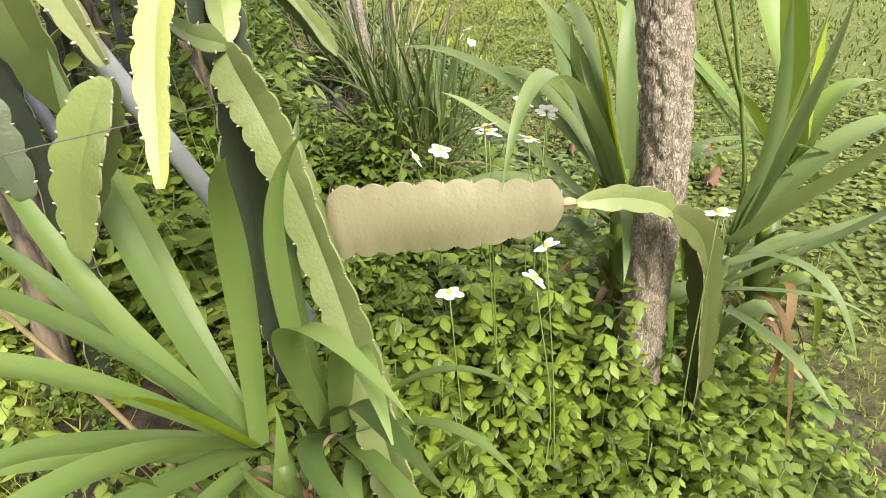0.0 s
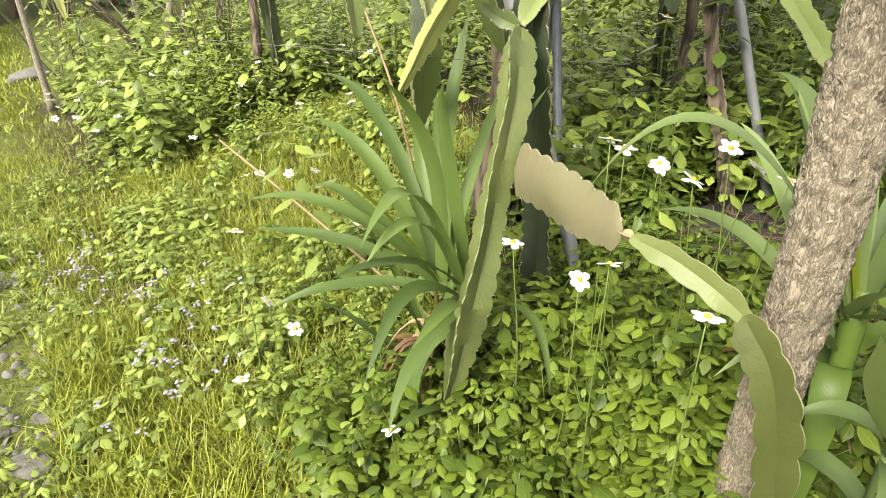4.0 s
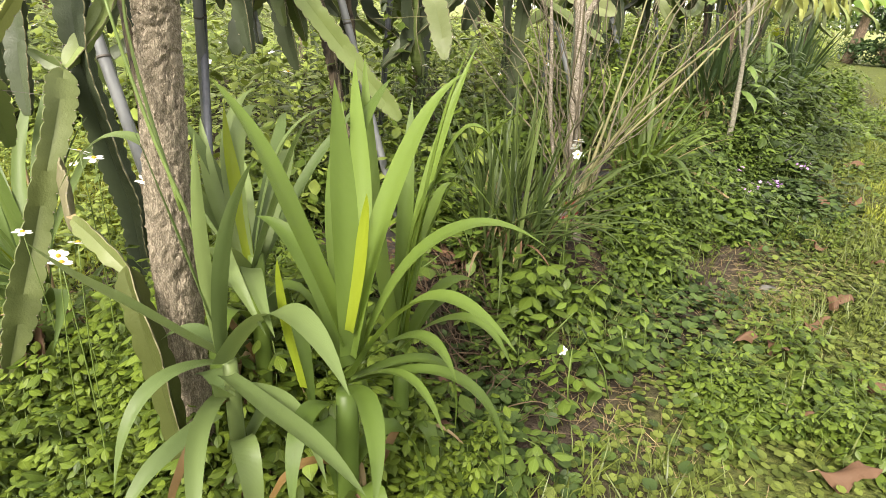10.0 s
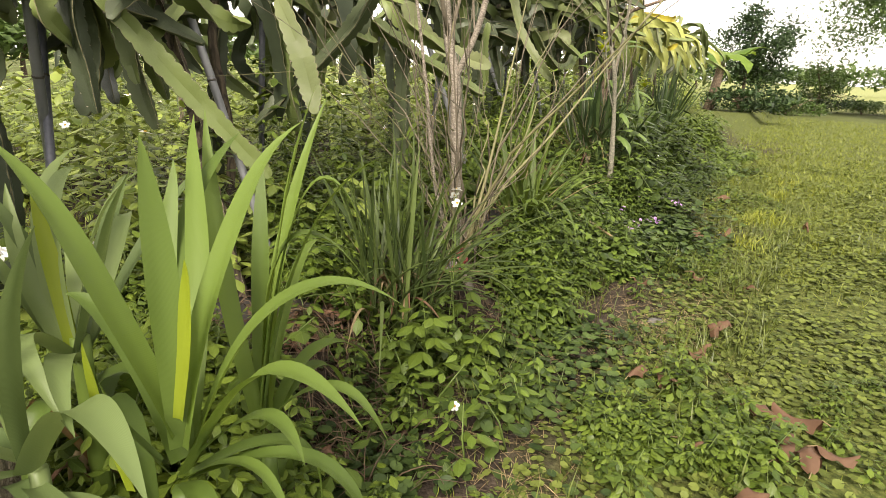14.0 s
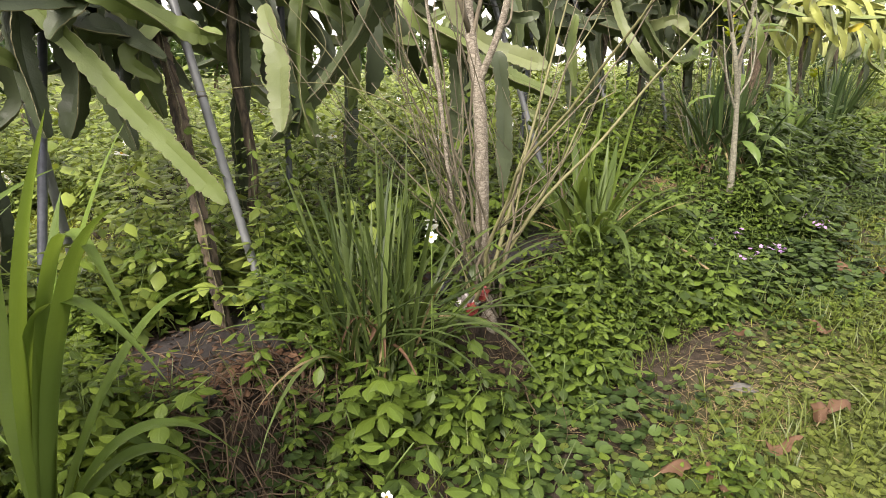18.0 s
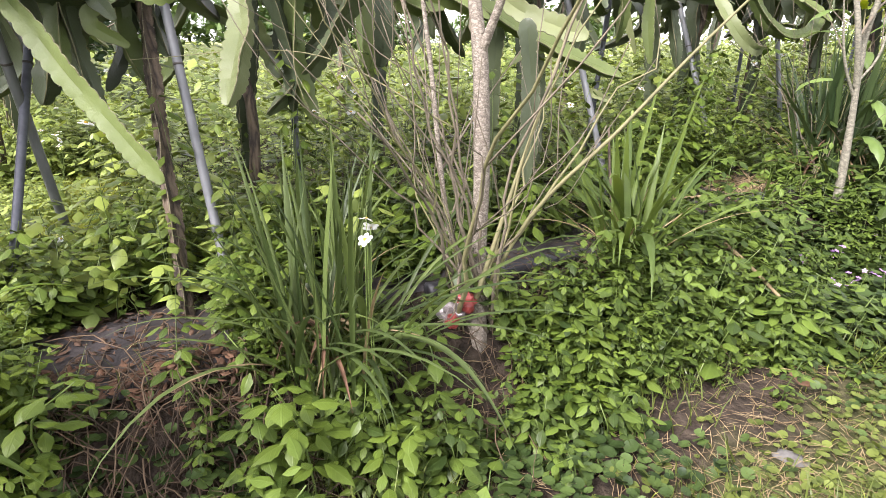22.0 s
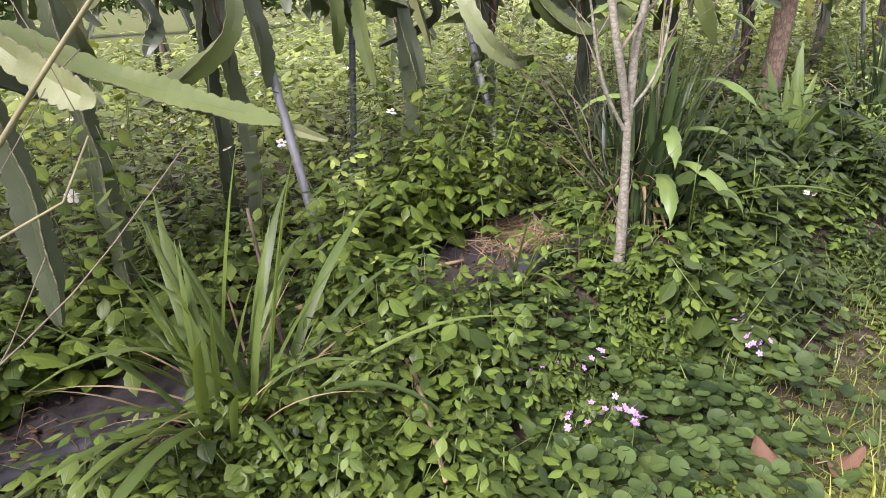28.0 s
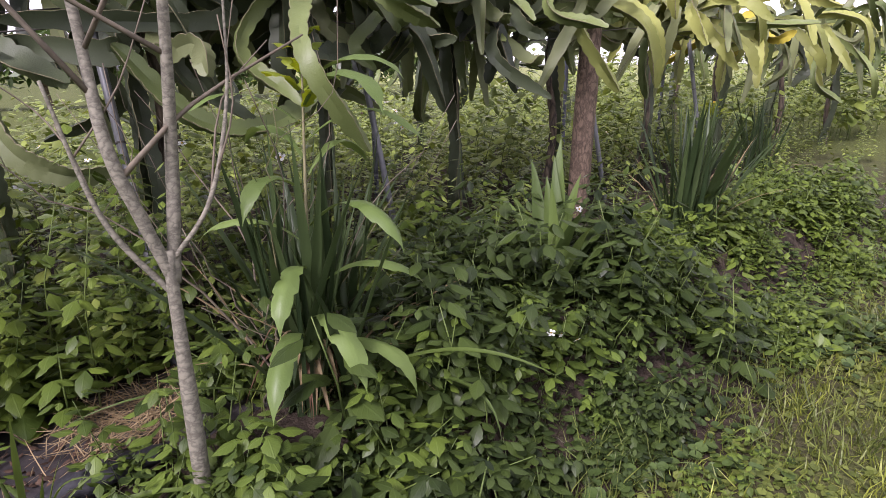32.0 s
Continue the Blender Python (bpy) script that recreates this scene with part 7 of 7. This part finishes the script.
# ---- broad-leaved weeds that stand out ----
def lobed_leaf(length, width, n=30, droop=0.6, seed=0, lobes=4.5):
    """A drooping leaf with shallow backward lobes."""
    rng = np.random.default_rng(seed)
    s = np.linspace(0, 1, n)
    ang = 0.9 - (0.9 + droop * 1.6) * s
    P = np.cumsum(np.stack([np.cos(ang), 0.06 * np.sin(s * 5 + seed), np.sin(ang)], -1) * length / n, 0)
    saw = (s * lobes + 0.13 * seed) % 1.0
    W = width * 0.5 * (0.25 + np.sin(np.pi * np.clip(s * 0.85 + 0.1, 0, 1))) * (0.62 + 0.38 * np.abs(saw) ** 0.6) * np.clip((1 - s) * 6, 0.04, 1)
    return strap(P, W, (0, 1, 0), 7, 0.3, 0.3, rng)


def thistle_leaf(length, width, droop, seed):
    """Narrow winged base, then a broad ragged blade whose tip hangs."""
    rng = np.random.default_rng(seed)
    n = 34
    s = np.linspace(0, 1, n)
    ang = 0.75 - (0.75 + droop) * s ** 1.5
    P = np.cumsum(np.stack([np.cos(ang), 0.08 * np.sin(s * 4 + seed), np.sin(ang)], -1) * length / n, 0)
    saw = (s * 5.5 + 0.13 * seed) % 1.0
    W = width * 0.5 * (0.24 + 0.95 * np.sin(np.pi * np.clip(s, 0, 1) ** 1.5) ** 1.2) * (0.72 + 0.28 * saw ** 0.5) * np.clip((1 - s) * 7, 0.04, 1)
    return strap(P, W, (0, 1, 0), 7, 0.28, 0.25, rng)


def sow_thistle(x, y, seed, height, lean, leaves, label=""):
    """leaves: (share of the height, azimuth, length)."""
    rng = np.random.default_rng(seed)
    z = float(ground_z(x, y)) - 0.01
    t = thing("sow_thistle", (x, y, z), label, "weed")
    P = bez([(0, 0, 0), (lean[0] * 0.4, lean[1] * 0.4, height * 0.5), (lean[0], lean[1], height)], 24)
    V, F = tube(P, np.linspace(0.009, 0.003, 24), 7)
    part("stem", mesh_of("stem", V, F, M_shoot), t, "reddish upright stem")
    for i, (f, az, L) in enumerate(leaves):
        V, F, uv = thistle_leaf(L, 0.026 + 0.08 * L, 1.5 - 0.5 * f + rng.normal(0, 0.15), seed + i)
        part("leaf", mesh_of("lobed_leaf", V, F, M_thistle, uv), t, m=Matrix.Translation(P[int(f * 23)]) @ Matrix.Rotation(radians(az), 4, "Z"))
    for i in range(9):
        f = 0.86 + 0.14 * i / 8
        V, F, uv = lobed_leaf(0.19 - 0.1 * i / 8, 0.05, droop=0.1, seed=seed + 40 + i)
        part("leaf", mesh_of("lobed_leaf", V, F, M_irisyoung, uv), t, "young yellow-green leaf", m=Matrix.Translation(P[int(f * 23)]) @ Matrix.Rotation(i * 2.4, 4, "Z"))
    V, F = dome(0.012, 0.012)
    part("flower_head", mesh_of("flower_head", V, F, M_yellow), t, "small yellow flower head", m=Matrix.Translation(P[-1]))


sow_thistle(-0.3, 4.78, 1200, 1.2, (-0.18, 0.15), [(0.84, 0, 0.5), (0.88, 24, 0.42), (0.8, -112, 0.42), (0.74, 45, 0.46), (0.7, 190, 0.4), (0.62, -60, 0.4), (0.66, 110, 0.42), (0.54, 10, 0.5), (0.5, 235, 0.42), (0.42, -38, 0.46), (0.36, 60, 0.46), (0.3, -8, 0.52), (0.22, -45, 0.52), (0.2, 20, 0.5)], "tall upright weed with ragged drooping pale green leaves")
sow_thistle(-0.95, 8.7, 1240, 0.75, (0.0, 0.05), [(0.8, 0, 0.4), (0.7, 150, 0.4), (0.6, -70, 0.42), (0.5, 60, 0.42), (0.35, 220, 0.45), (0.3, -20, 0.45)], "upright weed with broad yellow-green leaves")


def broad_weed(x, y, seed, h, leaf, label):
    rng = np.random.default_rng(seed)
    z = float(ground_z(x, y)) - 0.01
    t = thing("broad_weed", (x, y, z), label, "weed", "broad-leaved weeds")
    P = bez([(0, 0, 0), (rng.normal(0, 0.03), rng.normal(0, 0.03), h * 0.6), (rng.normal(0, 0.06), rng.normal(0, 0.06), h)], 8)
    V, F = tube(P, np.linspace(0.004, 0.0018, 8), 5)
    part("stem", mesh_of("stem", V, F, M_stem), t)
    for i in range(5):
        k = 2 + i if i < 5 else 7
        for s in (0, 180):
            for da, q, on in ((-68, 0.75, 0.0), (0, 1.0, 0.3), (68, 0.75, 0.0)):
                V, F, uv = leaf_blade(leaf * q * (1.15 - 0.1 * i), leaf * q * 0.6, 9, 0.25, 0.3, 0.06)
                a = i * 85 + s + rng.normal(0, 12)
                d = Vector((math.cos(radians(a)), math.sin(radians(a)), 0.4)) * leaf * 0.4
                part("leaf", mesh_of("broad_leaf", V, F, M_weed if seed % 2 else M_bright, uv), t, m=Matrix.Translation(Vector(P[k]) + d * (1 + on * 2)) @ pose(0, 0, 0, 0, rng.normal(5, 10), a + da))


for i, (x, y, h, leaf) in enumerate(((0.12, 1.32, 0.42, 0.085), (0.05, 1.22, 0.3, 0.07), (0.2, 1.5, 0.26, 0.07), (0.0, 1.75, 0.36, 0.075), (-0.66, 2.62, 0.36, 0.085), (-0.6, 2.85, 0.36, 0.085), (-0.62, 2.0, 0.45, 0.085), (-0.7, 1.5, 0.5, 0.08), (-0.9, 1.15, 0.45, 0.08), (-0.85, 3.5, 0.5, 0.09), (-0.95, 3.8, 0.55, 0.09), (-0.05, 4.55, 0.34, 0.08), (0.1, 4.8, 0.3, 0.08), (-0.75, 4.15, 0.32, 0.085), (-0.1, 0.75, 0.36, 0.075), (0.25, -0.2, 0.28, 0.05), (-0.3, -0.35, 0.3, 0.055), (-0.1, -0.3, 0.3, 0.055))):
    broad_weed(x, y, 1300 + i, h, leaf, "leafy green weed with broad three-part leaves")

# ---- single things on the ground ----
def wrapper(x, y, z):
    rng = np.random.default_rng(1400)
    t = thing("plastic_wrapper", (x, y, z), "crumpled red and clear plastic wrapper caught at a tree's foot", "wrapper")
    for k, (mat, s, o) in enumerate(((M_foil, 0.052, (0, 0, 0.04)), (M_red, 0.04, (0.03, 0.04, 0.085)), (M_red, 0.032, (0.045, -0.03, 0.04)))):
        bm = bmesh.new()
        bmesh.ops.create_icosphere(bm, subdivisions=3, radius=s)
        for v in bm.verts:
            v.co = v.co * (1 + 0.7 * noise.noise(v.co * 38 + Vector((k * 7, 0, 0)))) * Vector((0.8, 1, 0.9)).x + Vector(o)
        me = bpy.data.meshes.new("wrapper")
        bm.to_mesh(me)
        bm.free()
        me.materials.append(mat)
        part("red_print" if k else "clear_sheet", me, t)


wrapper(-0.17, 1.93, float(ground_z(-0.17, 1.93)) + 0.02)


def rod(name, pts, r, mat, label, category, taper=0.6):
    o = np.array(pts[0], float)
    t = thing(name, o, label, category)
    V, F = tube(bez(np.array(pts, float) - o, 14), np.linspace(r, r * taper, 14), 7, 0.15, np.random.default_rng(5))
    part("rod", mesh_of(name, V, F, mat), t)


rod("fallen_stick", [(-0.16, 3.38, 0.31), (0.02, 3.33, 0.26), (0.24, 3.25, 0.19)], 0.011, M_straw, "pale dry stick lying in the weeds", "stick")
rod("dead_stem", [(-0.66, 3.2, 0.33), (-0.68, 3.6, 0.33), (-0.62, 3.95, 0.33)], 0.013, M_straw, "yellowed flat fallen cactus stem on the mulch", "stem")
rod("dry_stalk", [(-1.75, -0.29, 0.55), (-1.3, -0.22, 0.45), (-0.95, -0.12, 0.3), (-0.8, -0.05, 0.2)], 0.004, M_straw, "long dry flower stalk leaning out of the plant", "stalk", 1.2)
rod("dry_stalk", [(-0.9, 0.0, 0.2), (-1.15, 0.05, 0.75), (-1.6, 0.1, 1.25)], 0.005, M_straw, "long dry flower stalk leaning out of the plant", "stalk")
rod("brown_stake", [(-0.5, 3.1, 0.2), (-0.56, 3.08, 0.5), (-0.6, 3.07, 0.78)], 0.009, M_woody, "short brown dead stem standing in the weeds", "stake")
rod("trellis_wire", [(-1.3, -0.5, 0.95), (-0.9, -0.2, 0.93), (-0.7, 0.05, 0.9)], 0.0008, M_wire, "loose grey wire by the cactus", "wire", 1.0)


def stone(x, y, s, seed):
    bm = bmesh.new()
    bmesh.ops.create_icosphere(bm, subdivisions=3, radius=1.0)
    for v in bm.verts:
        n = noise.noise(v.co * 1.3 + Vector((seed, 0, 0))) * 0.4 + noise.noise(v.co * 4 + Vector((seed, 3, 0))) * 0.1
        v.co = Vector((v.co.x * s, v.co.y * s * 0.75, v.co.z * s * 0.35)) * (1 + n)
    me = bpy.data.meshes.new("stone")
    bm.to_mesh(me)
    bm.free()
    me.materials.append(M_rock)
    for p in me.polygons:
        p.use_smooth = True
    single("stone", me, "flat grey stone half sunk in the path", "stone", "stones in the path", m=pose(x, y, float(ground_z(x, y)) - 0.0, 0, 0, seed * 40))


for i, (x, y, s) in enumerate(((-1.27, -1.07, 0.07), (-1.45, -1.0, 0.04), (-1.6, -0.98, 0.05), (-1.1, -1.2, 0.04), (0.67, 2.65, 0.05), (0.8, 2.95, 0.03), (-2.4, -1.1, 0.06), (-7.3, -0.62, 0.24))):
    stone(x, y, s, i + 1)


r = np.random.default_rng(1450)
xy = scatter(r, 900, (-6.5, -1.9, -0.7, -0.7), track)
M = poses(np.column_stack([xy, ground_z(xy[:, 0], xy[:, 1]) - 0.002]), r.uniform(0, 6.28, len(xy)), r.uniform(0.4, 1.6, len(xy)) ** 1.5, np.abs(r.normal(0, 0.3, len(xy))), r.uniform(0, 6.28, len(xy)))
V, F = dome(0.011, 0.009, 7, 2)
single("gravel", mesh_of("gravel", *spread(V * (1.3, 1, 1), F, M), M_rock), "small grey stones trodden into the path", "gravel", kind="stuff")


def banana(x, y):
    z = float(ground_z(x, y)) - 0.02
    t = thing("banana_plant", (x, y, z), "small banana plant with torn broad leaves at the path's end", "plant")
    V, F = tube(bez([(0, 0, 0), (0.1, 0, 0.7), (0.15, 0, 1.3)], 10), np.linspace(0.14, 0.09, 10), 10, 0.15, np.random.default_rng(2))
    part("stem", mesh_of("banana_stem", V, F, M_brown), t, "brown sheathed stem")
    for i in range(7):
        V, F, uv = lobed_leaf(1.3, 0.42, 24, 0.2 + 0.12 * i, i, 9)
        part("leaf", mesh_of("banana_leaf", V, F, M_banana, uv), t, m=pose(0.15, 0, 1.25, 0, 0, i * 53))


banana(-1.15, 17.3)


def tub(x, y):
    z = float(ground_z(x, y))
    t = thing("red_tub", (x, y, z), "faded red plastic tub standing at the far end of the path", "tub")
    V, F = tube(bez([(0, 0, 0), (0, 0, 0.4)], 8), np.linspace(0.19, 0.25, 8), 24)
    part("body", mesh_of("tub", V, F, M_red), t)
    V, F = tube([(0, 0, 0.39), (0, 0, 0.42), (0, 0, 0.45)], 0.27, 24)
    part("rim", mesh_of("tub_rim", V, F, M_red), t)


tub(-13.0, -1.95)


def low_shed(x, y, w, d, h, az, label):
    t = thing("low_shed", (x, y, -0.05), label, "shed", rz=az)
    for nm, lo, hi, mat in (("wall", (-w / 2, -d / 2, 0), (w / 2, d / 2, h), M_steeldark), ("roof", (-w / 2 - 0.2, -d / 2 - 0.2, h), (w / 2 + 0.2, d / 2 + 0.2, h + 0.12), M_steeldark), ("door", (-0.45, -d / 2 - 0.03, 0), (0.45, -d / 2 - 0.004, h * 0.85), M_steel)):
        bm = bmesh.new()
        bmesh.ops.create_cube(bm, size=1)
        for v in bm.verts:
            v.co = Vector([lo[k] + (v.co[k] + 0.5) * (hi[k] - lo[k]) for k in range(3)])
        bmesh.ops.bevel(bm, geom=bm.edges[:], offset=0.02, segments=1, affect="EDGES")
        me = bpy.data.meshes.new(nm)
        bm.to_mesh(me)
        bm.free()
        me.materials.append(mat)
        part(nm, me, t)


low_shed(-16.8, -2.5, 3.0, 5.0, 2.2, 90, "dark low shed behind the far end of the path")

# ---- single round leaves among the pink flowers ----
r = np.random.default_rng(1500)
patch = thing("pennywort_patch", (0.28, 4.15, float(ground_z(0.28, 4.15))), "patch of round scalloped green leaves beside pink flowers", "plant")
lv, lf = round_leaf()
ROUND = [mesh_of("round_leaf", lv * (1, 1 + 0.08 * math.sin(k * 2.1), 0.6 + 0.35 * k), lf, M_pennyleaf) for k in range(4)]
base = np.array(patch.matrix_basis.translation)
xyz = np.column_stack([near_bed, ground_z(near_bed[:, 0], near_bed[:, 1]) + r.uniform(0.03, 0.11, len(near_bed))]) - base
M = poses(xyz, r.uniform(0, 6.28, len(xyz)), r.uniform(0.018, 0.034, len(xyz)), np.abs(r.normal(0, 0.34, len(xyz))), r.uniform(0, 6.28, len(xyz)))
for i in range(len(xyz)):
    part("leaf", ROUND[i % 4], patch, m=Matrix(M[i].tolist()))
